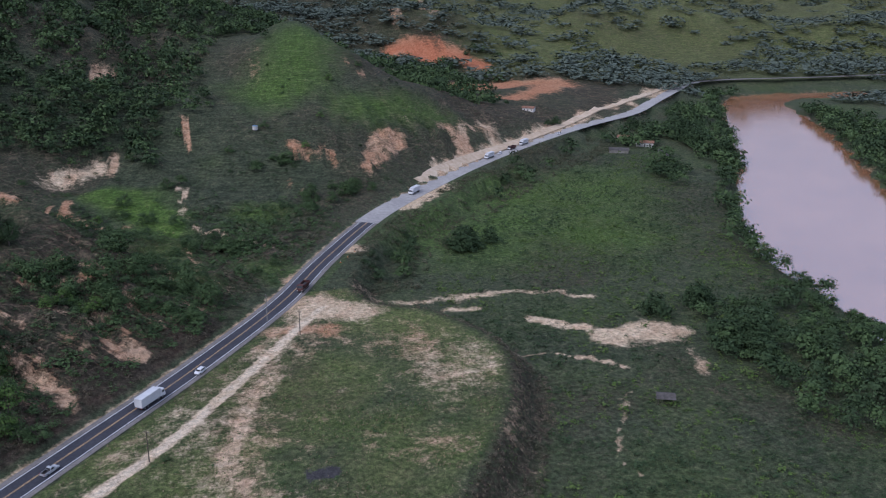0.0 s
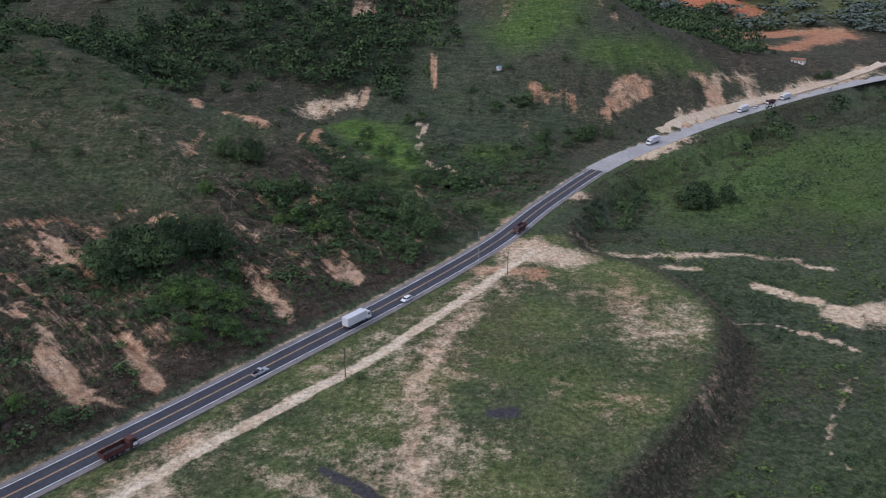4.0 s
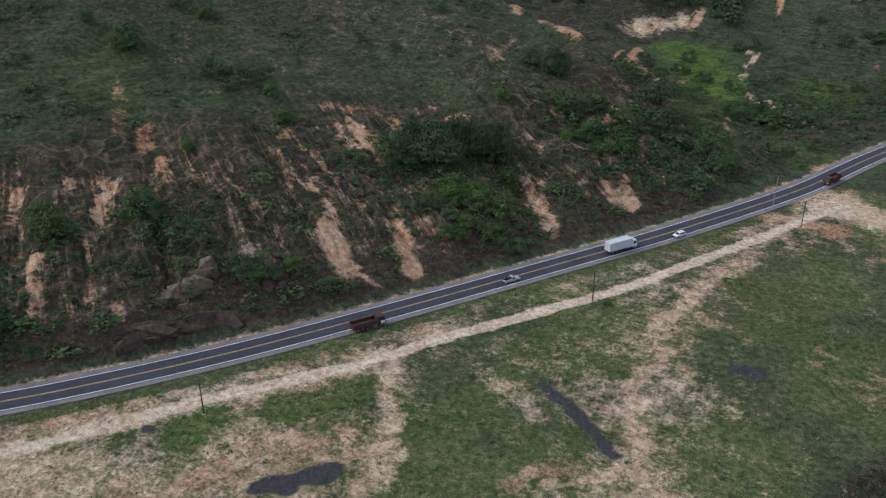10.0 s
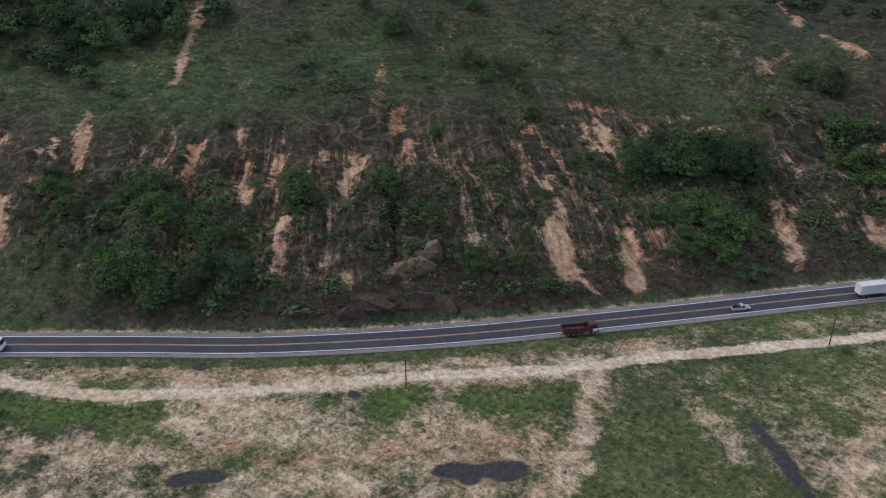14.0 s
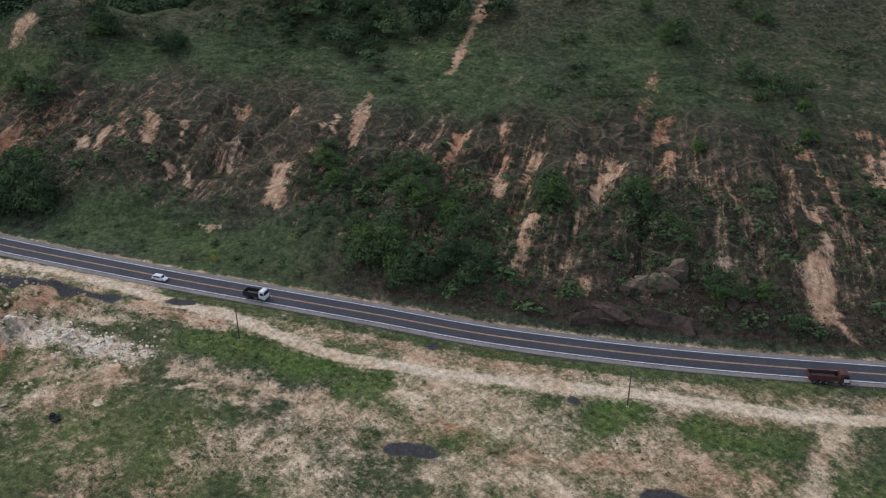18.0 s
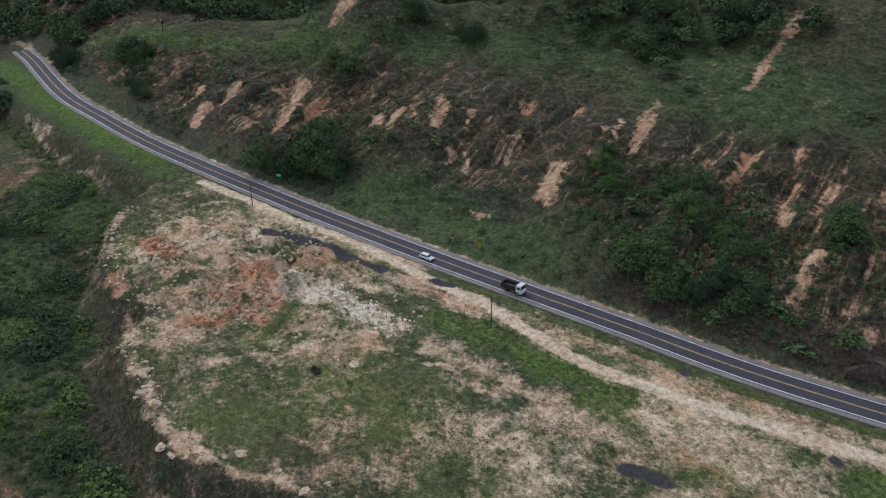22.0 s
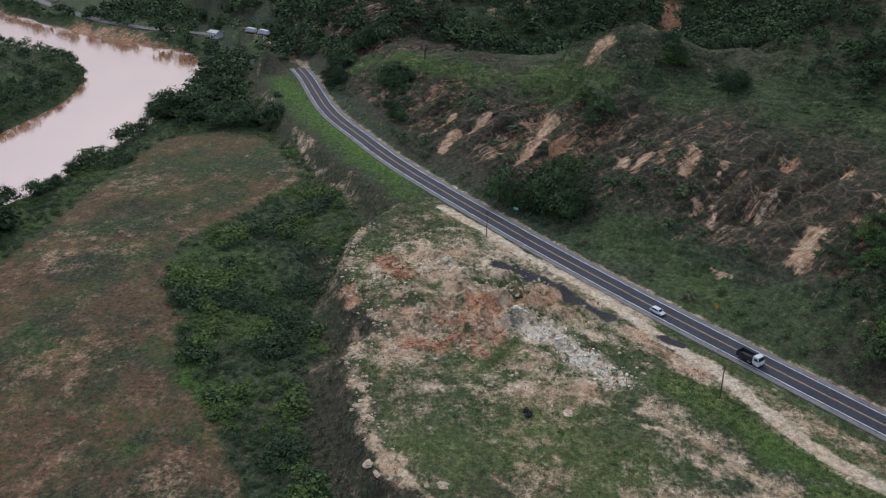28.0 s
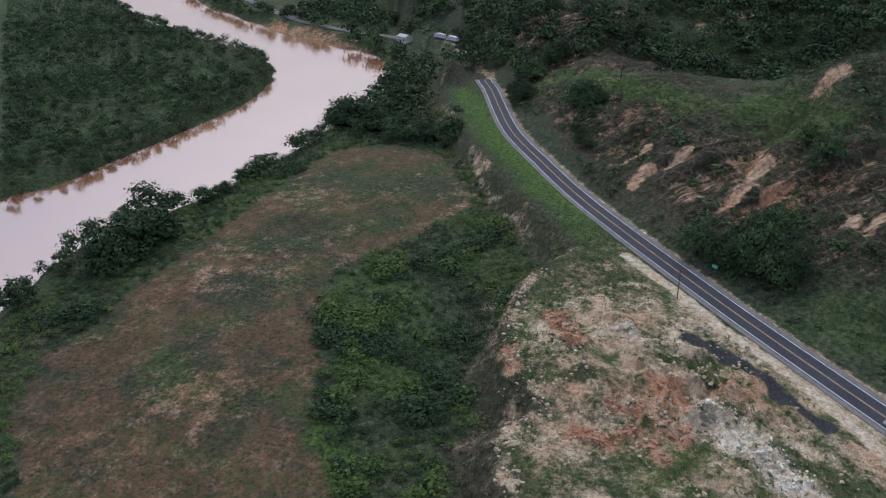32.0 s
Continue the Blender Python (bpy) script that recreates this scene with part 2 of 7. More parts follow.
# ---- what covers the ground: round-ended strips (x0, y0, x1, y1, radius, how bare, how red) ----
FIELD_EARTH_A = [
    (27, 254, 13, 223, 5, 0.62, 0.3),
    (13, 223, 7, 181, 4, 0.68, 0.3),
    (7, 181, 9, 163, 3, 0.75, 0.3),
    (9, 163, 19, 138, 3.2, 0.72, 0.3),
    (14, 148, 4, 138, 1.3, 0.85, 0.4),
    (4, 138, -3, 132, 1.0, 0.8, 0.5),
    (-50, 162, -43, 150, 2.2, 0.75, 0.2),
    (-43, 150, -34, 134, 1.8, 0.75, 0.2),
    (-34, 134, -32, 121, 2.0, 0.7, 0.2),
    (-47.4, 160, -37.4, 137.9, 2.6, 0.7, 0.2),
    (-37.4, 137.9, -34.2, 118.8, 2.6, 0.7, 0.2),
    (43.3, 304, 58.7, 294.4, 11, 1, 0.2),
    (32, 282.6, 42.1, 280.5, 5, 0.9, 0.6),
    (-27.4, 165.9, -8.8, 154.1, 3, 0.5, 0.2),
    (-13.3, 128, 0.2, 139.9, 3, 0.6, 0.7),
    (-99.5, 99.9, -75.9, 105.5, 9, 0.6, 0.1),
    (-50.7, 116.7, -40, 129.9, 5, 0.6, 0.4),
    (-108.6, 87.5, -80.9, 106.3, 7, 0.6, 0.1),
]
FIELD_EARTH_B = [
    (-78.5, 92.2, -60.1, 114.3, 5, 0.6, 0.5),
    (-60.1, 114.3, -44.7, 131.8, 5, 0.6, 0.5),
    (-135.6, 48.9, -115.6, 72.2, 3, 0.6, 0.3),
    (-95.3, 90.2, -87.9, 93.7, 3, 0.5, 0.8),
    (-79.3, 81.7, -66.1, 96.5, 5, 0.6, 0.1),
]
FIELD_EARTH = FIELD_EARTH_A + FIELD_EARTH_B
RUBBLE_EARTH_A = [
    (-215.2, -24.4, -203.0, -18.6, 3.6, 0.95, 0.95), (-195.7, -33.1, -188.6, -30.1, 1.7, 0.9, 0.8), (-165.5, -12.4, -163.9, -5.0, 2.4, 1, 0.95),
    (-163.9, -5.0, -168.5, -0.8, 2.4, 0.95, 0.9), (-188.0, 5.6, -180.2, 8.0, 2.9, 0.9, 0.9), (-172.2, 8.8, -170.6, 10.7, 2.3, 0.9, 0.9),
    (-176.0, 0.1, -172.6, 4.3, 1.9, 0.9, 0.9), (-165.2, 3.7, -162.2, 6.6, 1.8, 0.9, 0.8), (-178.0, -5.8, -176.2, -3.4, 1.4, 0.8, 0.8),
    (-192.9, 19.4, -189.1, 23.3, 1.5, 0.8, 0.7), (-179.1, 44.0, -167.5, 53.1, 2.0, 0.8, 0.6), (-167.5, 53.1, -158.2, 60.3, 1.5, 0.8, 0.45),
]
RUBBLE_EARTH_B = [
    (-231.9, -17.1, -212.2, -10.3, 3.0, 0.95, 0.25), (-212.2, -10.3, -197.9, 1.3, 3.0, 0.95, 0.2), (-197.9, 1.3, -183.0, 14.3, 2.5, 0.9, 0.25),
    (-224.1, -1.2, -221.6, 2.5, 2.2, 0.8, 0.2), (-240.7, -9.3, -242.6, -1.8, 1.7, 0.6, 0.2), (-162.5, -16.4, -157.8, -27.1, 2.1, 0.6, 0.15),
    (-157.8, -27.1, -154.8, -39.0, 1.0, 0.5, 0.1), (-146.6, 2.7, -145.0, 8.1, 2.8, 0.6, 0.2), (-146.1, -6.7, -143.3, -1.2, 2.5, 0.6, 0.2),
    (-158.9, 12.4, -154.4, 19.4, 3.5, 0.6, 0.2), (-147.2, -21.6, -128.8, -16.7, 1.3, 0.75, 0.15), (-128.8, -16.7, -115.6, -9.3, 1.0, 0.8, 0.2),
    (-115.6, -9.3, -104.3, 1.6, 1.0, 0.8, 0.3),
]
RUBBLE_EARTH_C = [
    (-104.3, 1.6, -98.2, 12.6, 0.9, 0.7, 0.3), (-132.7, 17.2, -119.8, 24.0, 0.3, 0.9, 0.3), (-119.8, 24.0, -99.7, 30.2, 0.3, 0.8, 0.3),
    (-146.9, 32.8, -130.5, 48.0, 0.8, 0.75, 0.2), (-130.5, 48.0, -119.0, 60.8, 0.8, 0.75, 0.25), (-100.1, 24.8, -98.1, 31.1, 2.3, 0.5, 0.2),
    (-119.1, 7.0, -115.7, 14.2, 1.5, 0.45, 0.5), (-226.8, -39.1, -206.3, -36.8, 0.9, 0.7, 0.15), (-142.3, 44.5, -129, 57.9, 3, 0.7, 0.2),
    (-129, 57.9, -114.6, 69.6, 3, 0.7, 0.2), (-114.6, 69.6, -104.6, 76.4, 3, 0.7, 0.2), (-226.8, 10.9, -208.9, 30.2, 4, 0.8, 0.1),
    (-208.9, 30.2, -186.1, 50.3, 4, 0.8, 0.1),
]
RUBBLE_EARTH = RUBBLE_EARTH_A + RUBBLE_EARTH_B + RUBBLE_EARTH_C
WHITE = [
    (-177.8, 18.1, -166.3, 28.8, 4.2, 1), (-166.3, 28.8, -154.2, 39.3, 3.8, 0.95), (-181.3, 14.3, -177.8, 18.1, 1.9, 0.8),
    (-214.1, -8.7, -205.5, -0.6, 1.4, 0.7), (-197.7, -21.6, -193.8, -16.4, 1.0, 0.5),
]
ASH = [
    (-213.9, 9.6, -202.5, 24.8, 3.0, 1),
    (-202.5, 24.8, -192.0, 32.5, 2.9, 1),
    (-192.0, 32.5, -183.7, 41.4, 2.2, 1),
    (-174.6, 52.7, -172.7, 57.8, 1.9, 1),
    (-92.1, 76.2, -87.6, 81, 2, 1),
    (-12.1, 165.5, -2.1, 157.6, 1.5, 1),
    (-2.1, 157.6, 8.8, 147.2, 1.5, 1),
    (27.6, 188.2, 33.3, 188.3, 2.4, 1),
    (-42.3, 122.1, -49.3, 114.5, 2.5, 1),
    (-53.4, 112, -42.9, 120.3, 2.2, 1),
    (-84.5, 117.9, -84.4, 117.9, 1.8, 1),
    (-85.4, 83.7, -85.3, 83.7, 0.8, 1),
    (-119.8, 102.5, -119.7, 102.5, 1.8, 1),
]
# bare scars on the slopes: x0, y0, x1, y1, radius at the head and at the foot, how bare, how red
SCARS_CUTTING_A = [
    (-238.4, 145.4, -225.7, 135.4, 1.9, 2.8, 1, 0.45),
    (-225.7, 135.4, -215.5, 126.4, 2.8, 1, 1, 0.55),
    (-221.8, 104.2, -206.9, 95.7, 2.8, 3.1, 1, 0.2),
    (-255.8, 125.7, -248.2, 121, 1.7, 1.2, 0.76, 0.5),
    (-234.4, 130.8, -227.2, 124.9, 1.2, 0.8, 1, 0),
    (-232.8, 125.1, -229.1, 122.8, 1, 0.8, 1, 0),
    (-215.2, 150.8, -214.4, 150.9, 1.2, 1, 0.8, 0.2),
    (-194.2, 157.8, -181.2, 143.1, 2.8, 1.1, 0.95, 0.8),
    (-185, 168, -171.7, 159.6, 1.8, 1.1, 0.71, 0.6),
    (-167.8, 168.6, -159.6, 158.1, 1.8, 1.5, 0.76, 0.3),
    (-171.9, 156.7, -161.2, 150.1, 2.1, 1.9, 0.76, 0.3),
    (-141.2, 146.2, -131, 135.6, 2.5, 1.4, 1, 0.3),
]
SCARS_CUTTING_B = [
    (-156.4, 177.7, -149.2, 160.8, 1.4, 1, 0.67, 0.5),
    (-147.7, 183.8, -139.4, 166.7, 2.8, 1.3, 1, 0.3),
    (-136.5, 178.4, -130.2, 180.1, 2, 0.8, 0.76, 0.25),
    (-266.8, 109.4, -264.4, 107.5, 1.9, 1.9, 0.79, 0.7),
    (-272.4, 108.1, -265.5, 105.4, 1.3, 1.3, 0.67, 0.4),
    (-245.8, 98.4, -239.2, 92.9, 0.8, 0.8, 0.8, 0),
    (-206.8, 115.1, -203.2, 112.2, 1.6, 1.4, 0.5, 0.5),
    (-211.3, 76.6, -208.7, 78, 1.6, 0.9, 1, 0),
    (-151.5, 138.7, -149.5, 137.8, 1, 1, 0.59, 0.3),
    (-115.1, 145.1, -113.4, 144.7, 1.3, 1.2, 0.59, 0.3),
    (-156.7, 211.4, -151.5, 201.7, 2.8, 2.3, 0.59, 0.95),
    (-142.8, 200.4, -130.4, 186.7, 2.3, 1.9, 0.65, 0.9),
]
SCARS_CUTTING_C = [
    (-177.2, 223.7, -159.7, 202.8, 2.9, 2.8, 0.49, 0.95),
    (-108.8, 256.7, -96.1, 246.1, 1.9, 3.3, 1, 0.3),
    (-110.3, 250.3, -100.8, 242.8, 1.5, 1.5, 0.8, 0.3),
    (-118.4, 257.3, -108.4, 270.4, 2.3, 2.9, 0.52, 0.95),
    (-108.4, 270.4, -94.8, 267.7, 2.9, 2.6, 0.52, 0.95),
    (-94.8, 267.7, -85, 270.2, 2.6, 1.7, 0.52, 0.95),
    (-93.3, 279.2, -89.2, 284.5, 1.7, 1.7, 0.71, 0.7),
    (-79.1, 278.8, -74.1, 281, 2.3, 2.3, 0.79, 0.7),
    (-81.5, 321.4, -80.8, 344.8, 2, 1.4, 0.63, 0.6),
    (-124.6, 236, -104.9, 227.9, 1.6, 1.9, 0.52, 0.85),
    (-104.9, 227.9, -91.7, 217, 1.9, 1.2, 0.66, 0.7),
    (-107, 213.1, -95.9, 209.6, 1.4, 1.5, 0.71, 0.4),
]
SCARS_CUTTING_D = [
    (-90.5, 207.8, -82.8, 194.7, 0.7, 4.4, 1, 0.18),
    (-82.8, 194.7, -79.5, 192.7, 4.4, 4.7, 1, 0.25),
    (-80.1, 192.3, -73.6, 187.3, 4.4, 2.8, 0.75, 0.3),
    (-72.2, 190.3, -66.3, 189.1, 1.1, 1.1, 0.9, 0.15),
    (-73.1, 214.6, -60.8, 200.2, 1.7, 3.9, 0.95, 0.4),
    (-65.3, 216.2, -60.6, 210, 1.5, 1.6, 0.63, 0.5),
    (-61.1, 221.9, -55.3, 211.9, 1.5, 1.6, 0.55, 0.6),
    (-46.9, 263.2, -42.1, 254.3, 1.7, 2, 0.76, 0.25),
    (-42.1, 254.3, -31.7, 238.9, 2.5, 2.9, 0.85, 0.25),
    (-76.3, 203, -74.5, 200.9, 1.3, 1.3, 0.59, 0.3),
    (-68.4, 267.3, -66.8, 266.7, 1.5, 1.5, 0.59, 0.6),
]
SCARS_SPUR_A = [
    (-18.4, 276.7, -14.5, 266.3, 2.3, 4.5, 0.95, 0.35),
    (-24.1, 273.6, -19.0, 263.6, 1.9, 2.5, 0.94, 0.5),
    (-148.2, 507.9, -90.2, 382.0, 4.1, 3.0, 1, 0.5),
    (-78.8, 377.1, -59.0, 366.7, 1.9, 2.9, 0.94, 0.85),
    (-59.0, 366.7, -48.8, 458.6, 2.9, 2.8, 0.94, 0.85),
    (-45.3, 434.8, -28.2, 413.6, 3.3, 2.5, 0.89, 0.6),
    (-20.6, 420.3, -0.7, 413.6, 2.9, 2.5, 0.89, 0.75),
    (5.3, 375.0, 8.7, 336.7, 1.8, 1.8, 0.9, 0.25),
    (-40.3, 327.6, -38.9, 327.3, 1.8, 1.6, 0.8, 0.3),
    (-50.2, 301.5, -30.7, 309.9, 1.4, 1.9, 0.74, 0.5),
    (-82.9, 329.9, -79.7, 327.4, 2.0, 2.0, 0.84, 0.7),
    (-82.1, 281.6, -74.4, 276.6, 2.9, 2.6, 0.74, 0.7),
]
SCARS_SPUR_B = [
    (-162.7, 279.3, -152.2, 278.2, 1.6, 1.3, 0.54, 0.8),
]
SCARS_FAR_A = [
    (136.5, 533.8, 107.6, 480.6, 12.4, 2.6, 0.75, 0.55),
    (120.0, 533.7, 137.7, 538.1, 1.8, 1.8, 0.8, 0.6),
    (184.7, 565.3, 190.9, 541.2, 7.1, 7.6, 0.8, 0.35),
    (217.1, 579.8, 225.3, 572.2, 6.1, 5.7, 0.7, 0.4),
    (71.0, 515.5, 72.6, 505.8, 3.4, 2.7, 0.8, 0.8),
    (88.9, 521.1, 93.9, 494.2, 3.5, 2.7, 0.6, 0.8),
    (60.5, 480.5, 71.7, 462.5, 2.6, 2.5, 0.5, 0.7),
    (-34.9, 665.3, -41.0, 639.6, 10.5, 5.0, 0.9, 0.15),
    (70.6, 671.3, 61.9, 620.4, 6.2, 4.1, 0.55, 0.75),
    (-56.9, 499.2, -41.7, 510.3, 1.4, 2.5, 1, 0.05),
    (-29.0, 538.9, -30.0, 515.8, 3.2, 2.8, 0.8, 0.2),
    (11.7, 566.1, 13.2, 540.3, 3.0, 2.5, 0.7, 0.6),
]
SCARS_FAR_B = [
    (291.6, 1104.5, 290.2, 1082.8, 6.7, 5.1, 0.9, 0.15),
    (419.1, 1407.1, 338.4, 1090.8, 11.5, 6.0, 0.9, 0.15),
    (127.8, 649.3, 141.8, 618.1, 2.6, 2.1, 0.6, 0.5),
    (-63.7, 366.5, -56.5, 451.2, 1.7, 1.8, 0.7, 0.8),
    (-40.5, 327.1, -31.8, 322.4, 1.3, 1.3, 0.7, 0.5),
]
SCARS_BEND_A = [
    (-260.7, 211.5, -245.5, 192.4, 3.3, 2.4, 0.9, 0.4),
    (-245.5, 192.4, -229.8, 174.8, 2.2, 1.0, 0.85, 0.35),
    (-373.9, -29.6, -365.8, -37.0, 1.5, 1.3, 0.8, 0.3),
    (-342.3, -14.3, -332.3, -22.1, 1.9, 1.6, 0.9, 0.25),
    (-331.7, 0.6, -320.6, -4.4, 2.9, 2.2, 0.95, 0.3),
    (-324.6, -11.5, -312.7, -16.5, 2.7, 1.7, 0.85, 0.4),
    (-319.9, 28.0, -297.9, 20.2, 3.9, 3.3, 0.95, 0.3),
    (-297.9, 20.2, -285.8, 13.3, 2.9, 1.0, 0.85, 0.35),
    (-301.6, 34.9, -296.0, 29.1, 2.7, 3.5, 0.9, 0.8),
    (-283.2, 54.3, -278.2, 52.0, 2.8, 2.2, 1, 0.1),
    (-279.3, 61.3, -272.1, 56.7, 1.8, 1.3, 0.95, 0.15),
    (-272.8, 77.2, -262.2, 72.0, 1.7, 2.3, 0.95, 0.4),
]
SCARS_BEND_B = [
    (-300.1, 83.3, -295.0, 81.6, 1.7, 1.2, 0.7, 0.7),
    (-366.0, 51.3, -353.3, 42.4, 5.9, 1.9, 0.85, 0.45),
    (-525.3, 106.2, -364.6, 70.7, 6.0, 1.7, 0.9, 0.85),
    (-541.8, -7.9, -580.8, 21.4, 5.0, 5.4, 0.7, 0.4),
    (-320.1, 60.9, -318.6, 61.2, 1.3, 1.3, 0.7, 0.7),
    (-279.9, 77.4, -262.7, 71.6, 2.0, 1.9, 0.9, 0.4),
    (-264.7, 86.4, -258.9, 82.7, 1.3, 1.0, 0.9, 0.1),
    (-250.4, 75.3, -244.7, 72.3, 1.2, 1.0, 0.9, 0.1),
    (-280.3, 60.1, -270.6, 56.5, 1.7, 1.5, 0.8, 0.3),
    (-286.5, 69.8, -266.3, 63.7, 1.1, 1.0, 0.6, 0.7),
    (-266.9, 109.1, -264.4, 108.8, 1.7, 1.5, 0.7, 0.8),
    (-254.9, 124.3, -247.0, 119.9, 1.5, 1.2, 0.8, 0.5),
]
SCARS_BEND_C = [
    (-292.6, 90.9, -289.8, 91.3, 2.0, 1.8, 0.6, 0.8),
    (-250.3, 99.7, -239.4, 93.4, 0.6, 0.8, 0.6, 0),
    (-254.1, 80.5, -236.2, 76.4, 0.6, 1.0, 0.6, 0),
    (-233.9, 79.5, -239.1, 86.0, 1.4, 1.4, 0.45, 0.1),
    (-223.2, 84.6, -223.0, 89.5, 1.1, 1.1, 0.45, 0.1),
    (-216.4, 72.7, -210.8, 77.5, 0.9, 1.1, 1, 0),
]
SCARS = SCARS_CUTTING_A + SCARS_CUTTING_B + SCARS_CUTTING_C + SCARS_CUTTING_D + SCARS_SPUR_A + SCARS_SPUR_B + SCARS_FAR_A + SCARS_FAR_B + SCARS_BEND_A + SCARS_BEND_B + SCARS_BEND_C
FAR_EARTH_A = [
    (187.5, 556.0, 234.7, 602.6, 6, 0.8, 0.3), (71.9, 516.2, 80.9, 506.5, 6, 0.7, 0.8), (-56.5, 500.8, -35.9, 521.2, 9, 0.8, 0.1),
    (43.1, 333.3, 50.9, 338.8, 5, 0.7, 0.5), (75.3, 367.1, 75.4, 367.1, 6, 1, 0.1), (47.3, 296.4, 58, 297, 9, 1, 0.1), (48.4, 276.7, 48.5, 276.7, 5, 0.9, 0.8),
]
FAR_EARTH_B = [
    (269, 1021, 321, 1007, 15, 1.1, 1.8), (321, 1007, 352, 955, 15, 1.1, 1.7), (290, 1035, 305, 985, 17, 1.1, 1.8),
    (281, 815, 353, 868, 20, 1.1, 1.15), (353, 868, 400, 850, 22, 1.1, 1.1), (325, 762, 395, 838, 13, 1.0, 1.1), (285, 775, 325, 760, 10, 1.0, 1.2),
]
FAR_EARTH = FAR_EARTH_A + FAR_EARTH_B
PATHS_A = [
    (7.2, 477.3, 3.9, 439.1, 1.5, 0.8, 0.1), (3.9, 439.1, 11.0, 415.0, 1.5, 0.8, 0.1), (11.0, 415.0, 38.2, 380.0, 1.5, 0.8, 0.1), (150.6, 565.9, 193.7, 597.0, 2, 0.9, 0.1),
    (84, 317, 106, 313, 2.6, 0.62, 0.1), (106, 313, 124, 317, 3.4, 0.7, 0.1), (124, 317, 152, 309, 3.0, 0.62, 0.1), (100, 304, 112, 302, 1.8, 0.8, 0.1), (150, 306, 164, 298, 1.6, 0.7, 0.1), (129, 285, 145, 271, 2.6, 0.95, 0.1),
    (103.5, 257.4, 122.6, 253.2, 0.9, 0.8, 0.2), (122.6, 253.2, 143.3, 237.2, 0.9, 0.8, 0.2), (131.9, 220.6, 118.9, 199.3, 0.6, 0.6, 0.3), (118.9, 199.3, 110.2, 177.8, 0.6, 0.6, 0.3),
    (165.4, 225.7, 172.5, 242, 2, 0.6, 0.3),
]
PATHS_B = [
    (161, 504, 254, 588, 5, 1, 0.1),
    (254, 588, 372, 698, 5, 1, 0.1),
    (372, 698, 515, 824, 5, 1, 0.1),
    (117.8, 432.3, 156, 470.7, 5, 1, 0.1),
    (-364.3, -94.7, -329, -77.8, 0.6, 0.5, 0.1),
    (-329, -77.8, -293.6, -53.4, 0.6, 0.5, 0.1),
    (-362.9, -76.9, -323.6, -48.8, 0.8, 0.5, 0.1),
    (-323.6, -48.8, -288.4, -25.5, 0.8, 0.5, 0.1),
]
PATHS = PATHS_A + PATHS_B
POND = [
    (150.2, 261.1, 172.6, 260.3, 8),
]
LUSH_A = [
    (105.7, 676.3, 75.5, 605.4, 30, 0.9), (123.5, 566.0, 179.9, 585.6, 22, 0.9), (-30, 470, -8, 434, 13, 1.5), (-10, 432, -2, 414, 8, 1.4), (212.2, 467, 141.1, 388.1, 40, 0.8),
    (258.2, 488.3, 207.4, 384.6, 40, 0.8), (43.2, 429.4, 43.3, 429.4, 14, 0.8), (32.9, 347.8, 33.0, 347.8, 14, 0.8), (-127.6, 283.2, -85.6, 291.0, 20, 0.3),
    (-167.1, 271.8, -128.4, 307.7, 16, 0.4), (-242.6, 148.4, -183.8, 189.2, 10, 0.3), (-234.9, 48.4, -177.9, 87, 14, 0.4), (-152.6, 54, -129.6, 72.1, 5, 1),
    (-192, 232, -160, 288, 9, 0.42), (-198, 205, -165, 235, 7, 0.3),
    (-115.3, 76.6, -114, 84.4, 3, 1), (-122, 82.6, -134.2, 70.9, 5, 0.9), (-76.8, 119.2, -75.6, 127, 4, 0.9), (-62.2, 134.6, -50.9, 146.2, 4, 0.8),
]
LUSH_B = [
    (-451.7, -120.9, -363.9, -78.4, 7, 0.95), (-363.9, -78.4, -310.1, -47.5, 7, 0.9), (-310.1, -47.5, -277.9, -26.6, 6, 0.8),
    (-414, -103.5, -336.8, -58.6, 6, 1), (-336.8, -58.6, -288.1, -27.5, 6, 1), (-443.1, -70.2, -411.2, -13.8, 12, 0.7), (-411.2, -13.8, -362.8, 25.4, 12, 0.7),
    (-163.3, -71.3, -142, -54.6, 4, 0.9), (-232.3, -83.4, -191.2, -52.5, 16, 0.5), (2.1, 326.5, -15.6, 464.1, 14, 0.8), (-446, -66.9, -422.2, -32.4, 14, 0.8),
    (-422.2, -32.4, -396.3, -1.9, 14, 0.8), (-396.3, -1.9, -367, 23.7, 14, 0.8), (-367, 23.7, -338.7, 46, 14, 0.8),
]
LUSH = LUSH_A + LUSH_B
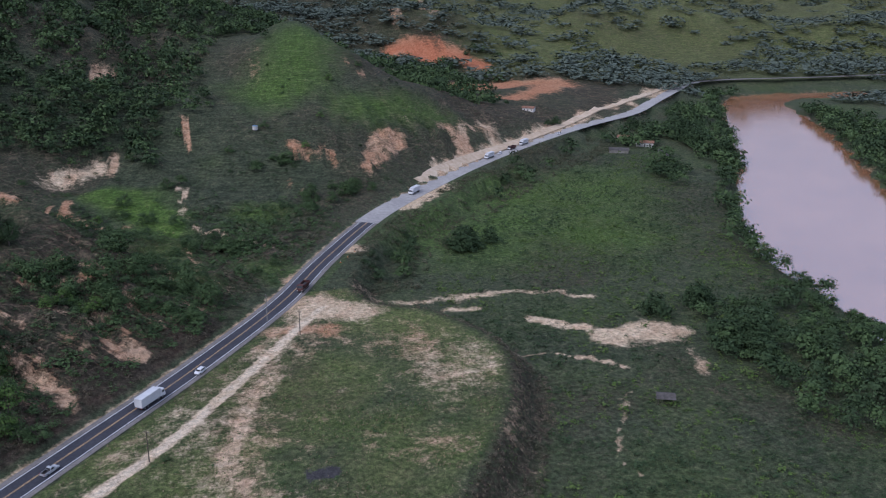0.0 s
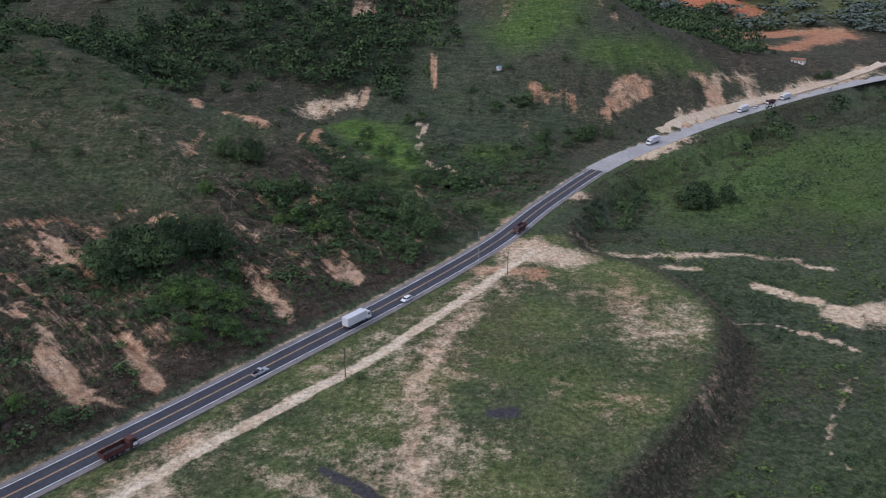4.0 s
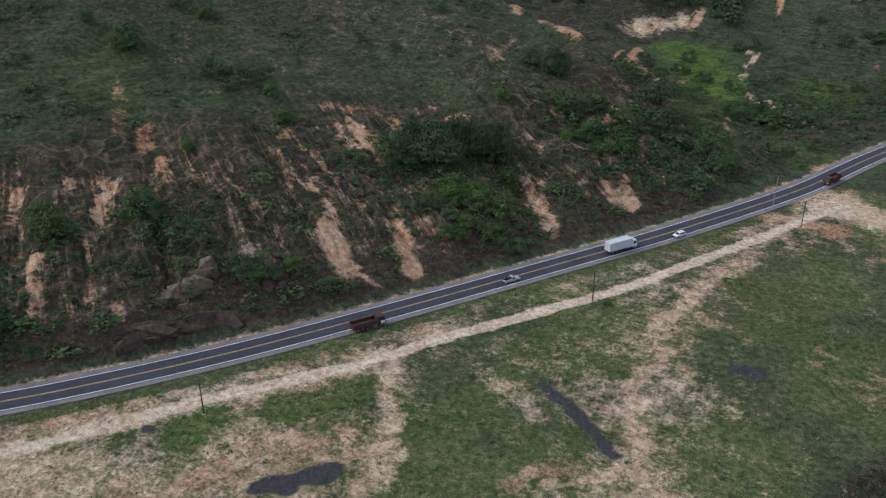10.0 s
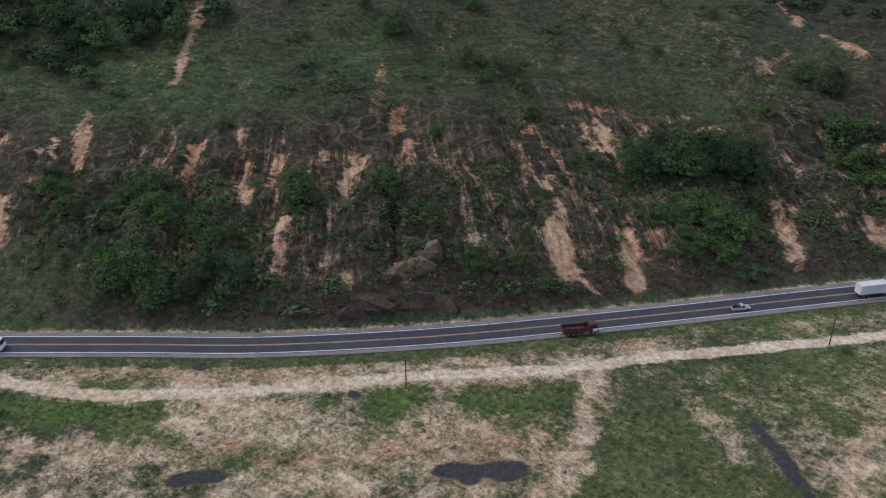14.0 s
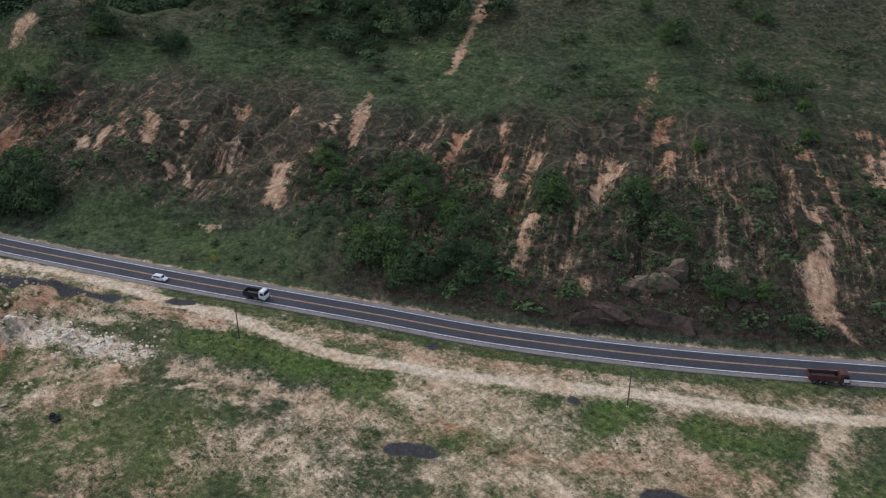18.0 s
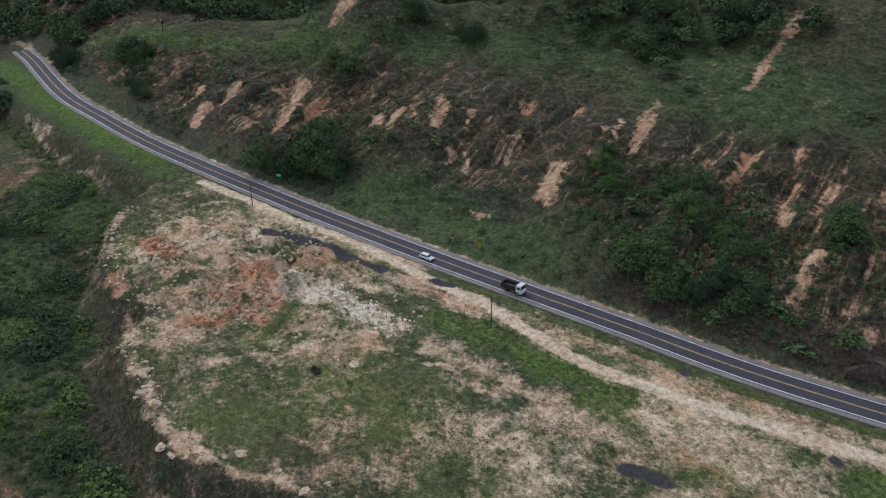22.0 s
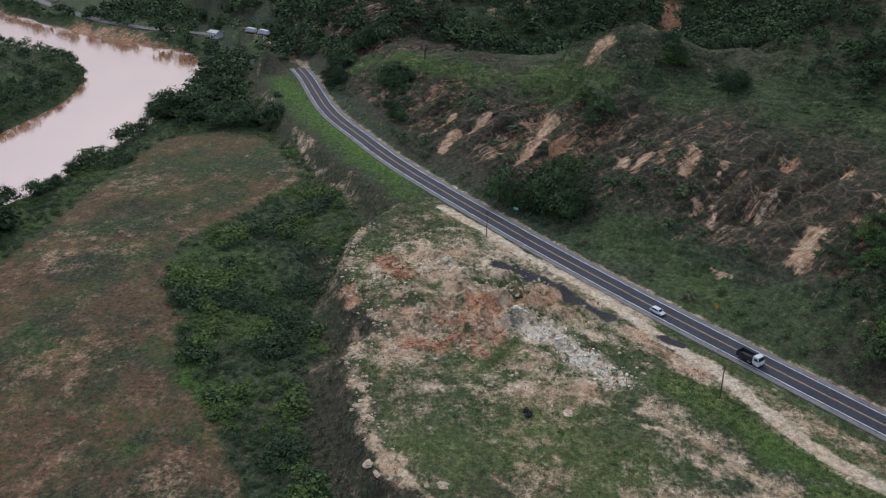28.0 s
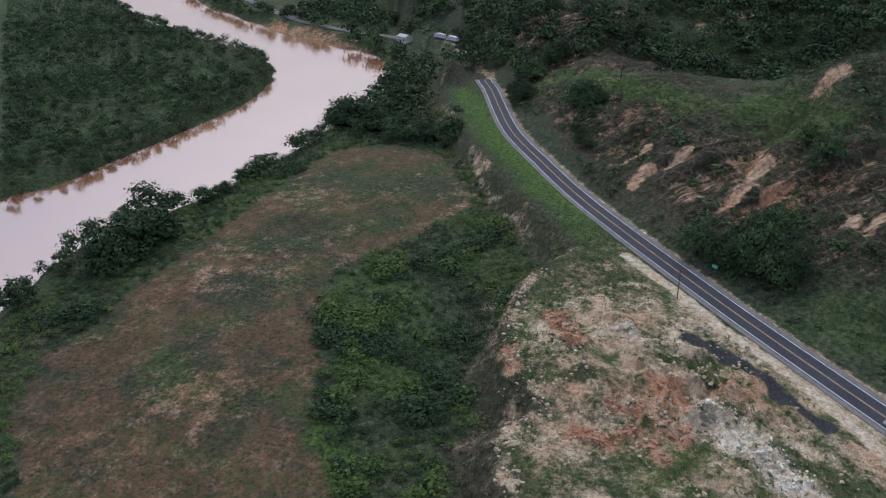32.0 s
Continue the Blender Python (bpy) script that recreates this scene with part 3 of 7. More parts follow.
TURF = [
    (-121.9, 48.9, -109.6, 59.6, 4.6, 1, 0), (-106.5, 53.0, -96.1, 68.4, 4.3, 1, 0), (-102.6, 36.2, -96.9, 46.4, 3.5, 1, 0),
    (-124.0, 46.5, -106.2, 53.6, 3.4, 1, 0), (-102.7, 52.7, -88.1, 65.7, 3.3, 1, 0), (-104.9, 42.5, -93.4, 47.9, 3.1, 1, 0), (-98.7, 63.5, -88.9, 69.5, 2.1, 1, 0),
    (-137.4, 14.7, -140.3, 38.9, 3.5, 1, 0), (-126.2, 19.4, -124.7, 39.3, 4.3, 1, 0), (-128.9, 39.9, -108.7, 46.4, 4.9, 1, 0),
    (-110.1, 27.9, -102.1, 42.9, 3.6, 1, 0), (-127.8, -3.0, -126.7, 11.9, 3.3, 1, 0), (-111.6, 7.1, -107.4, 16.2, 2.6, 1, 0),
    (-226.3, -31.9, -219.6, -27.5, 2.2, 1, 0), (-209.7, -31.4, -202.0, -29.5, 1.4, 1, 0), (-186.8, -15.8, -182.8, -6.1, 1.3, 1, 0),
    (-155.5, 3.9, -133.5, 6.9, 1.4, 1, 0), (-27.4, 135.8, -8.9, 131.9, 8, 1, 0), (-13, 187.7, -0.1, 181, 6, 1, 0),
    (38.5, 220.4, 52.1, 203.2, 11, 1, 0), (52.1, 203.2, 41.4, 163.3, 11, 1, 0), (-33.3, 155.9, -21.8, 154.5, 5, 1, 0),
    (-25, 143.8, -13.9, 139.2, 6, 1, 0),
]
FIELD = [(-363, -104), (-310, -75), (-274, -87), (-240, -101), (-213, -96), (-180, -81), (-153, -67), (-130, -50), (-106, -37), (-95, -60), (-104, -86), (-112, -112), (-140, -140), (-166, -154), (-237, -157), (-266, -155), (-318, -158), (-357, -154), (-372, -131)]


def capsules(x, y, rows):
    """How far inside each of several round-ended strips: 1 in the middle, 0 at 1.6 times the radius; the strongest wins. Also its last column."""
    out, tone = np.zeros(np.shape(x)), np.zeros(np.shape(x))
    for x0, y0, x1, y1, r, strength, *hue in rows:
        reach = 2.2 * r + 2
        box = (x > min(x0, x1) - reach) & (x < max(x0, x1) + reach) & (y > min(y0, y1) - reach) & (y < max(y0, y1) + reach)
        if not box.any():
            continue
        bx, by = x[box], y[box]
        dx, dy = x1 - x0, y1 - y0
        u = np.clip(((bx - x0) * dx + (by - y0) * dy) / (dx * dx + dy * dy + 1e-9), 0, 1)
        value = strength * (1 - smooth(0.1, 1.9, np.hypot(bx - x0 - u * dx, by - y0 - u * dy) / r))
        old, hues = out[box], tone[box]
        hues = np.where(value > old, hue[0] if hue else 0, hues)
        out[box], tone[box] = np.maximum(old, value), hues
    return out, tone


def scars(x, y, rows):
    """Like capsules, but each strip swells from its head to its foot and has a crisp rim."""
    out, tone = np.zeros(np.shape(x)), np.zeros(np.shape(x))
    for x0, y0, x1, y1, ra, rb, strength, hue in rows:
        reach = 1.6 * max(ra, rb) + 1
        near = (x > min(x0, x1) - reach) & (x < max(x0, x1) + reach) & (y > min(y0, y1) - reach) & (y < max(y0, y1) + reach)
        if not near.any():
            continue
        bx, by = x[near], y[near]
        dx, dy = x1 - x0, y1 - y0
        u = np.clip(((bx - x0) * dx + (by - y0) * dy) / (dx * dx + dy * dy + 1e-9), 0, 1)
        value = strength * (1 - smooth(0.62, 1.3, np.hypot(bx - x0 - u * dx, by - y0 - u * dy) / (ra + (rb - ra) * u)))
        old, hues = out[near], tone[near]
        tone[near], out[near] = np.where(value > old, hue, hues), np.maximum(old, value)
    return out, tone


def within(x, y, corners):
    """Whether places lie inside a polygon."""
    hit = np.zeros(np.shape(x), bool)
    for (ax, ay), (bx, by) in zip(corners, corners[1:] + corners[:1]):
        hit ^= ((ay > y) != (by > y)) & (x < (bx - ax) * (y - ay) / (by - ay + 1e-9) + ax)
    return hit


def ground_cover(x, y, z):
    d, s, _ = near_line(x, y, ROAD_LINE)
    td = np.abs(near_line(x, y, TRACK_LINE)[0])
    ed = near_line(x, y, EDGE_LINE)[0]
    rd, _, ri = near_line(x, y, RIVER_LINE)
    inside = np.abs(rd) - RIVER_LINE[ri, 2]
    wx, wy = x + 2.4 * fbm(x, y, 9, 61, 4, 0.6), y + 2.4 * fbm(x, y, 9, 64, 4, 0.6)
    # rain has drawn the bare patches out downhill
    step = np.gradient(ROAD_LINE, axis=0)
    step /= np.linalg.norm(step, axis=1, keepdims=True)
    run = smooth(10, 20, d) * smooth(200, 120, d) * (5.0 * grain2(s, d * 0.12, 2.6, 62) + 3.0 * grain2(s, d * 0.1, 6, 63))
    ri_road = near_line(x, y, ROAD_LINE)[2]
    wx, wy = wx - step[ri_road, 1] * run, wy + step[ri_road, 0] * run
    made = smooth(-3, 6, ed) * (d < -6) * (x > -300) * (x < 110) * (y < 318) * smooth(-300, -255, x)
    # thin dry turf on the made ground, dead grass and washed earth on the slopes
    soil = made * (0.40 - 0.08 * smooth(-60, 10, x) + 0.26 * fbm(x, y, 20, 66, 4, 0.6))
    tone = 0.3 + 0.25 * fbm(x, y, 30, 68, 2)
    slope = smooth(12, 22, d) * smooth(420, 250, d) * (s > 90) * (s < 860)
    gully = np.abs(fbm(s, d * 0.22, 17, 13, 3))
    soil = np.maximum(soil, slope * (0.12 + 0.16 * fbm(x, y, 34, 70, 3) + 0.30 * smooth(0.3, 0.05, gully) * smooth(110, 60, d)))
    tone = np.where(d > 9, 0.72 + 0.3 * fbm(x, y, 40, 72, 2), tone)
    bank = smooth(3, -2, ed) * smooth(-18, -9, ed) * (d < -7) * (x < 110) * (y < 330)
    soil = np.maximum(soil, bank * (0.22 - 0.06 * smooth(-100, -40, x) + 0.22 * fbm(x, y, 12, 74, 2)))
    crest = smooth(-2.5, -0.5, ed) * smooth(3.6, 1.4, ed) * (d < -9) * smooth(-250, -235, x) * smooth(-50, -80, x)
    soil = np.maximum(soil, crest * (0.40 + 0.6 * fbm(x, y, 8, 53, 4, 0.7)))
    # rills of brown earth down the cut slope
    rill = grain2(s, d * 0.13, 3.4, 54) + 0.8 * grain2(s, d * 0.2, 7.5, 55)
    soil = np.maximum(soil, slope * smooth(85, 55, d) * (0.12 + 0.20 * rill + 0.16 * fbm(x, y, 22, 56, 3)))
    verge = smooth(-8, -10.5, d) * smooth(-23, -19, d) * (x > -235) * (y < 315)
    soil = np.maximum(soil, verge * (0.50 - 0.15 * smooth(-95, -50, x) + 0.28 * fbm(x, y, 9, 76, 3)))
    soil = np.where((d < -5) & (d > -9.5), np.minimum(soil, 0.2 + 0.5 * smooth(-235, -260, x)), soil)
    soil = np.maximum(soil, 0.55 * smooth(8.0, 6.2, d) * (d > 0))
    soil = np.maximum(soil, 0.62 * smooth(3.5, 0.5, inside) * (0.7 + 0.6 * fbm(x, y, 30, 88, 3)))
    tone = np.where(inside < 10, 0.8, tone)
    soil = np.maximum(soil, 1.35 * smooth(2.45, 1.15, td) * (0.9 + 0.2 * fbm(x, y, 10, 79, 2)))
    tone = np.where(td < 4, 0.0, tone)
    rub = bump(x, y, -190, 5, 46, 30, 40, 1.0, 2)
    soil = np.maximum(soil, rub * (0.58 + 0.75 * fbm(x, y, 5, 81, 3)))
    tone = np.where(rub > 0.3, 0.22 + 0.35 * fbm(x, y, 10, 82, 3), tone)
    field = within(wx, wy, FIELD)
    soil = np.where(field, 0.22 + 0.14 * fbm(x * 0.4 + y * 0.9, (y * 0.4 - x * 0.9) * 0.3, 9, 85, 3) + 0.1 * fbm(x, y, 40, 86, 2), soil)
    tone = np.where(field, 0.7, tone)
    rubble = [(*r[:5], 0.95 * r[5], r[6]) for r in RUBBLE_EARTH]
    for rows in (FIELD_EARTH, rubble, FAR_EARTH, PATHS):
        bare, hue = capsules(wx, wy, rows)
        tone = np.where(bare > np.maximum(soil * 0.8, 0.15), hue, tone)
        soil = np.maximum(soil, bare)
    # scars keep their places; only their rims are ragged, and rain draws them a little downhill
    ragged = 0.16 * run
    rx, ry = x + 1.0 * fbm(x, y, 5, 161, 4, 0.7) - step[ri_road, 1] * ragged, y + 1.0 * fbm(x, y, 5, 164, 4, 0.7) + step[ri_road, 0] * ragged
    scar, hue = scars(rx, ry, SCARS)
    tone = np.where(scar > 0.2, 0.38 + 0.62 * hue, tone)
    soil = np.where(scar > 0.05, np.maximum(soil * 0.6, scar * (0.90 + 0.30 * fbm(x, y, 7, 167, 4, 0.7) + 0.12 * grain2(s, d * 0.2, 2.4, 168))), soil)
    soil = soil - 0.24 * capsules(wx, wy, TURF)[0] * (td > 4) * (0.7 + 0.6 * fbm(x, y, 8, 59, 3))
    soil = np.maximum(soil, 1.05 * capsules(wx, wy, WHITE)[0])
    pond, _ = capsules(wx, wy, [(*r, 1.1) for r in POND])
    tone = np.where(pond > 0.3, 0.1, tone)
    soil = np.maximum(soil, pond)
    lush = capsules(wx, wy, LUSH)[0]
    lush = np.maximum(lush, 0.15 * smooth(2, -14, ed) * (d < -10) * (x > -60) + 0.15 * smooth(2, -14, ed) * (d < -10) * (x <= -60) * (x > -250) + 0.3 * (d < -20) * (x < -250))
    lush = np.maximum(lush, made * (0.14 + 0.3 * fbm(x, y, 14, 77, 3)))
    lush = np.maximum(lush, 0.5 * field * smooth(0.0, 0.6, fbm(x, y, 12, 78, 3)))
    lush = np.maximum(lush, 0.35 * smooth(-5, -8, d) * smooth(-10, -8.5, d))
    lush = np.maximum(lush, 0.3 * smooth(70, 110, d) * (s < 880))
    soil = soil - 0.5 * capsules(wx, wy, [r for r in LUSH if r[5] > 0.75 and r[4] < 8])[0] * (td > 4)
    soil = np.where((d > 8) & (td > 9), soil * (1 - 0.75 * np.minimum(1, lush)), soil)
    lower = smooth(10, 20, d) * smooth(118, 82, d + 18 * fbm(x, y, 40, 87, 3)) * (s > 90) * (s < 900)
    lower = lower * (1 - capsules(wx, wy, [r for r in LUSH if r[5] < 0.75])[0])
    dry = np.maximum(0.95 * lower, 0.05 * (d > 9) + 0.6 * (d > 9) * smooth(-0.2, 0.6, fbm(x, y, 90, 57, 3)) + 0.35 * smooth(300, 420, x) * smooth(900, 1100, y) + 0.45 * smooth(120, 190, x) * smooth(520, 640, y) * (d > 30))
    dry = np.maximum(dry, bump(x, y, 152, 655, 45, 40, 20, 0.9, 1) + bump(x, y, 60, 670, 22, 45, 10, 0.8, 1) + bump(x, y, 100, 560, 60, 26, 15, 0.6, 1))
    dry = np.maximum(dry, 0.85 * bank)
    dry = np.maximum(dry, bump(x, y, -245, 225, 48, 22, 20, 0.8, 1) + bump(x, y, -205, 275, 30, 20, 15, 0.6, 1))
    dry = np.where((d < 0) & (bank < 0.1), 0.08 + 0.5 * field + 0.4 * smooth(0.1, 0.6, fbm(x, y, 55, 58, 3)), dry) * (1 - 0.8 * lush)
    dry = np.maximum(dry, bump(x, y, -478, -134, 22, 14, 25, 1, 1.5))
    foot = smooth(7.5, 10, d) * smooth(26, 16, d) * smooth(530, 570, s) * smooth(850, 800, s)
    dry = np.maximum(dry, 0.95 * foot)
    band = smooth(-262, -240, x) * smooth(-160, -190, x) * smooth(46, 30, d) * (d > 7)
    dry, soil = dry * (1 - 0.85 * band), np.where(scar > 0.2, soil, soil * (1 - 0.8 * band))
    # beyond the made ground, far hills are lightened and less dry to imitate haze
    turf = np.maximum(made * np.clip(0.65 + 0.5 * fbm(x, y, 22, 171, 3), 0, 1), 1.2 * smooth(250, 420, x) * smooth(860, 960, y))
    dry = dry * (1 - 0.7 * smooth(250, 420, x) * smooth(860, 960, y))
    slope = smooth(12, 30, d)
    tilled = field * np.clip(0.56 + 0.8 * fbm(x, y, 26, 60, 4, 0.65) + 0.6 * fbm(x * 0.35 + y * 0.94, (y * 0.35 - x * 0.94) * 0.4, 7, 65, 4, 0.7), 0, 1)
    return dict(tilled=tilled, turf=turf, foot=foot, cut=smooth(12, 26, d) * smooth(112, 72, d + 14 * fbm(x, y, 40, 87, 3)) * (s > 90) * (s < 900), way=s / 1000, off=np.maximum(d, 0) / 1000, slope=slope, dry=dry, lush=lush, soil=soil, tone=tone + 0.15 * fbm(x, y, 5, 83, 2), ash=capsules(x + 0.9 * fbm(x, y, 4, 61, 4, 0.7), y + 0.9 * fbm(x, y, 4, 64, 4, 0.7), ASH)[0], white=np.maximum(0.4 * smooth(2.0, 0.9, td), capsules(wx, wy, WHITE)[0]) * np.clip(0.85 + 0.8 * fbm(x, y, 6, 89, 4, 0.7), 0, 1))

# ---- materials ----
def material(name, rough=0.9):
    m = bpy.data.materials.new(name)
    m.use_nodes = True
    b = m.node_tree.nodes["Principled BSDF"]
    b.inputs["Roughness"].default_value = rough
    b.inputs["Specular IOR Level"].default_value = 0.25
    return m, m.node_tree, b


def node(nt, kind, **values):
    n = nt.nodes.new(kind)
    for key, value in values.items():
        n.inputs[key.replace("_", " ")].default_value = value
    return n


def noise_tex(nt, size, detail=4.0, rough=0.6, where=None):
    """Noise with features of about size metres, in object space."""
    n = node(nt, "ShaderNodeTexNoise", Scale=1.0 / size, Detail=detail, Roughness=rough)
    if where is None:
        where = nt.nodes.new("ShaderNodeTexCoord").outputs["Object"]
    nt.links.new(where, n.inputs["Vector"])
    return n.outputs["Fac"]


def ramp(nt, fac, stops):
    r = nt.nodes.new("ShaderNodeValToRGB")
    while len(r.color_ramp.elements) < len(stops):
        r.color_ramp.elements.new(0.5)
    for e, (pos, col) in zip(r.color_ramp.elements, stops):
        e.position, e.color = pos, (*col, 1) if len(col) == 3 else col
    nt.links.new(fac, r.inputs[0])
    return r.outputs[0]


def blend(nt, fac, a, b, mode='MIX'):
    n = nt.nodes.new("ShaderNodeMix")
    n.data_type, n.blend_type = 'RGBA', mode
    for socket, value in ((n.inputs[0], fac), (n.inputs[6], a), (n.inputs[7], b)):
        if isinstance(value, (int, float)):
            socket.default_value = value
        elif isinstance(value, tuple):
            socket.default_value = (*value, 1)
        else:
            nt.links.new(value, socket)
    return n.outputs[2]


def maths(nt, op, a, b=None, clamp=False):
    n = nt.nodes.new("ShaderNodeMath")
    n.operation, n.use_clamp = op, clamp
    for socket, value in zip(n.inputs, (a, b)):
        if value is None:
            continue
        if isinstance(value, (int, float)):
            socket.default_value = value
        else:
            nt.links.new(value, socket)
    return n.outputs[0]


def relief(nt, bsdf, height, strength=0.5, depth=0.1):
    b = node(nt, "ShaderNodeBump", Strength=strength, Distance=depth)
    nt.links.new(height, b.inputs["Height"])
    nt.links.new(b.outputs[0], bsdf.inputs["Normal"])


def attr(nt, name):
    a = nt.nodes.new("ShaderNodeAttribute")
    a.attribute_name = name
    return a.outputs["Fac"]


def speckled(name, a, b, size, rough=0.9, bump=0.3, depth=0.05, metal=0.0, vary=0.0):
    """A surface of two colours mixed by noise at two scales, with fine relief."""
    m, nt, bsdf = material(name, rough)
    f = maths(nt, 'ADD', maths(nt, 'MULTIPLY', noise_tex(nt, size, 5), 0.6), maths(nt, 'MULTIPLY', noise_tex(nt, size * 9, 3), 0.4))
    col = ramp(nt, f, [(0.36, a), (0.64, b)])
    if vary:
        info = nt.nodes.new("ShaderNodeObjectInfo")
        hue = node(nt, "ShaderNodeHueSaturation")
        nt.links.new(col, hue.inputs["Color"])
        nt.links.new(maths(nt, 'ADD', maths(nt, 'MULTIPLY', info.outputs["Random"], 2 * vary), 1 - vary), hue.inputs["Value"])
        nt.links.new(maths(nt, 'ADD', maths(nt, 'MULTIPLY', info.outputs["Random"], 0.04), 0.48), hue.inputs["Hue"])
        col = hue.outputs[0]
    nt.links.new(col, bsdf.inputs["Base Color"])
    bsdf.inputs["Metallic"].default_value = metal
    if bump:
        relief(nt, bsdf, f, bump, depth)
    return m


def ground_material():
    m, nt, bsdf = material("earth_and_grass", 0.95)
    bsdf.inputs["Specular IOR Level"].default_value = 0.1
    fine, mid, wide = noise_tex(nt, 0.9, 6, 0.8), noise_tex(nt, 5, 6, 0.7), noise_tex(nt, 38, 5, 0.6)
    # cattle terraces follow the contours
    level = nt.nodes.new("ShaderNodeMapping")
    level.inputs["Scale"].default_value = (0.16, 0.16, 2.4)
    nt.links.new(nt.nodes.new("ShaderNodeTexCoord").outputs["Object"], level.inputs["Vector"])
    terrace = noise_tex(nt, 1.6, 4, 0.6, level.outputs[0])
    both = maths(nt, 'ADD', maths(nt, 'MULTIPLY', fine, 0.5), maths(nt, 'MULTIPLY', mid, 0.5))
    slope, cut = attr(nt, "slope"), attr(nt, "cut")
    lush, soil, tone, ash, white, dry = (attr(nt, k) for k in ("lush", "soil", "tone", "ash", "white", "dry"))
    grass = ramp(nt, both, [(0.30, (0.028, 0.037, 0.021)), (0.46, (0.048, 0.061, 0.035)), (0.57, (0.076, 0.089, 0.052)), (0.70, (0.145, 0.142, 0.092))])
    fresh = ramp(nt, both, [(0.3, (0.040, 0.074, 0.015)), (0.5, (0.080, 0.138, 0.030)), (0.68, (0.14, 0.195, 0.055))])
    dead = ramp(nt, both, [(0.30, (0.016, 0.013, 0.010)), (0.48, (0.046, 0.037, 0.030)), (0.60, (0.092, 0.071, 0.055)), (0.72, (0.22, 0.162, 0.118))])
    dead = blend(nt, 0.5, dead, ramp(nt, wide, [(0.40, (0.098, 0.062, 0.042)), (0.60, (0.062, 0.054, 0.036))]))
    green = blend(nt, maths(nt, 'ADD', lush, maths(nt, 'MULTIPLY', maths(nt, 'SUBTRACT', wide, 0.55), 1.2), True), grass, fresh)
    wilt = maths(nt, 'ADD', maths(nt, 'MULTIPLY', dry, maths(nt, 'ADD', maths(nt, 'MULTIPLY', terrace, 1.8), 0.05)), maths(nt, 'MULTIPLY', maths(nt, 'ADD', maths(nt, 'MULTIPLY', maths(nt, 'SUBTRACT', mid, 0.5), 1.8), maths(nt, 'MULTIPLY', maths(nt, 'SUBTRACT', wide, 0.5), 1.4)), maths(nt, 'ADD', maths(nt, 'MULTIPLY', dry, 0.6), 0.35)), True)
    # pale thin turf; on the far hills this tone is painted haze
    thin = ramp(nt, both, [(0.30, (0.056, 0.082, 0.026)), (0.50, (0.126, 0.150, 0.052)), (0.68, (0.275, 0.252, 0.118))])
    green = blend(nt, maths(nt, 'MULTIPLY', attr(nt, "turf"), 0.8), green, thin)
    # low grey-green scrub among the dead grass, and runs of earth straight down the slope
    dead = blend(nt, maths(nt, 'MULTIPLY', ramp(nt, noise_tex(nt, 1.5, 4, 0.7), [(0.46, (0, 0, 0)), (0.60, (0.75, 0.75, 0.75))]), maths(nt, 'SUBTRACT', 1.0, attr(nt, "foot"))), dead, (0.050, 0.064, 0.034))
    plan = nt.nodes.new("ShaderNodeCombineXYZ")
    nt.links.new(maths(nt, 'MULTIPLY', attr(nt, "way"), 1000.0), plan.inputs[0])
    nt.links.new(maths(nt, 'MULTIPLY', attr(nt, "off"), 110.0), plan.inputs[1])
    streak = noise_tex(nt, 1.7, 5, 0.65, plan.outputs[0])
    dead = blend(nt, cut, dead, ramp(nt, streak, [(0.34, (0.55, 0.55, 0.55)), (0.5, (1.0, 0.98, 0.96)), (0.68, (1.45, 1.36, 1.3))]), 'MULTIPLY')
    green = blend(nt, wilt, green, dead)
    ledge = ramp(nt, terrace, [(0.36, (0.62, 0.64, 0.65)), (0.52, (0.86, 0.88, 0.88)), (0.64, (1.15, 1.12, 1.10))])
    green = blend(nt, slope, green, ledge, 'MULTIPLY')
    pale = ramp(nt, both, [(0.30, (0.37, 0.275, 0.170)), (0.5, (0.57, 0.445, 0.295)), (0.68, (0.73, 0.605, 0.435))])
    red = ramp(nt, both, [(0.3, (0.20, 0.095, 0.050)), (0.5, (0.39, 0.195, 0.105)), (0.7, (0.52, 0.30, 0.18))])
    hue = maths(nt, 'ADD', tone, maths(nt, 'MULTIPLY', maths(nt, 'SUBTRACT', noise_tex(nt, 3.5, 4), 0.5), 0.9), True)
    earth = blend(nt, hue, pale, red)
    brick = ramp(nt, both, [(0.3, (0.24, 0.070, 0.034)), (0.5, (0.40, 0.135, 0.066)), (0.7, (0.50, 0.24, 0.13))])
    earth = blend(nt, maths(nt, 'SUBTRACT', tone, 1.0, True), earth, brick)
    chalk = ramp(nt, fine, [(0.3, (0.56, 0.49, 0.37)), (0.6, (0.88, 0.80, 0.65))])
    earth = blend(nt, white, earth, chalk)
    cover = maths(nt, 'ADD', soil, maths(nt, 'ADD', maths(nt, 'MULTIPLY', maths(nt, 'SUBTRACT', mid, 0.5), 1.3), maths(nt, 'MULTIPLY', maths(nt, 'SUBTRACT', fine, 0.5), 1.1)))
    cover = maths(nt, 'ADD', cover, maths(nt, 'MULTIPLY', maths(nt, 'MULTIPLY', maths(nt, 'SUBTRACT', streak, 0.5), 1.3), cut))
    step = ramp(nt, cover, [(0.28, (0, 0, 0)), (0.48, (0.42, 0.42, 0.42)), (0.70, (1, 1, 1))])
    fleck = maths(nt, 'ADD', maths(nt, 'MULTIPLY', noise_tex(nt, 0.32, 3, 0.7), 0.5), maths(nt, 'MULTIPLY', noise_tex(nt, 1.6, 3, 0.6), 0.5))
    # narrow trails that cattle have trodden across the dead grass
    net = nt.nodes.new("ShaderNodeTexVoronoi")
    net.feature = 'DISTANCE_TO_EDGE'
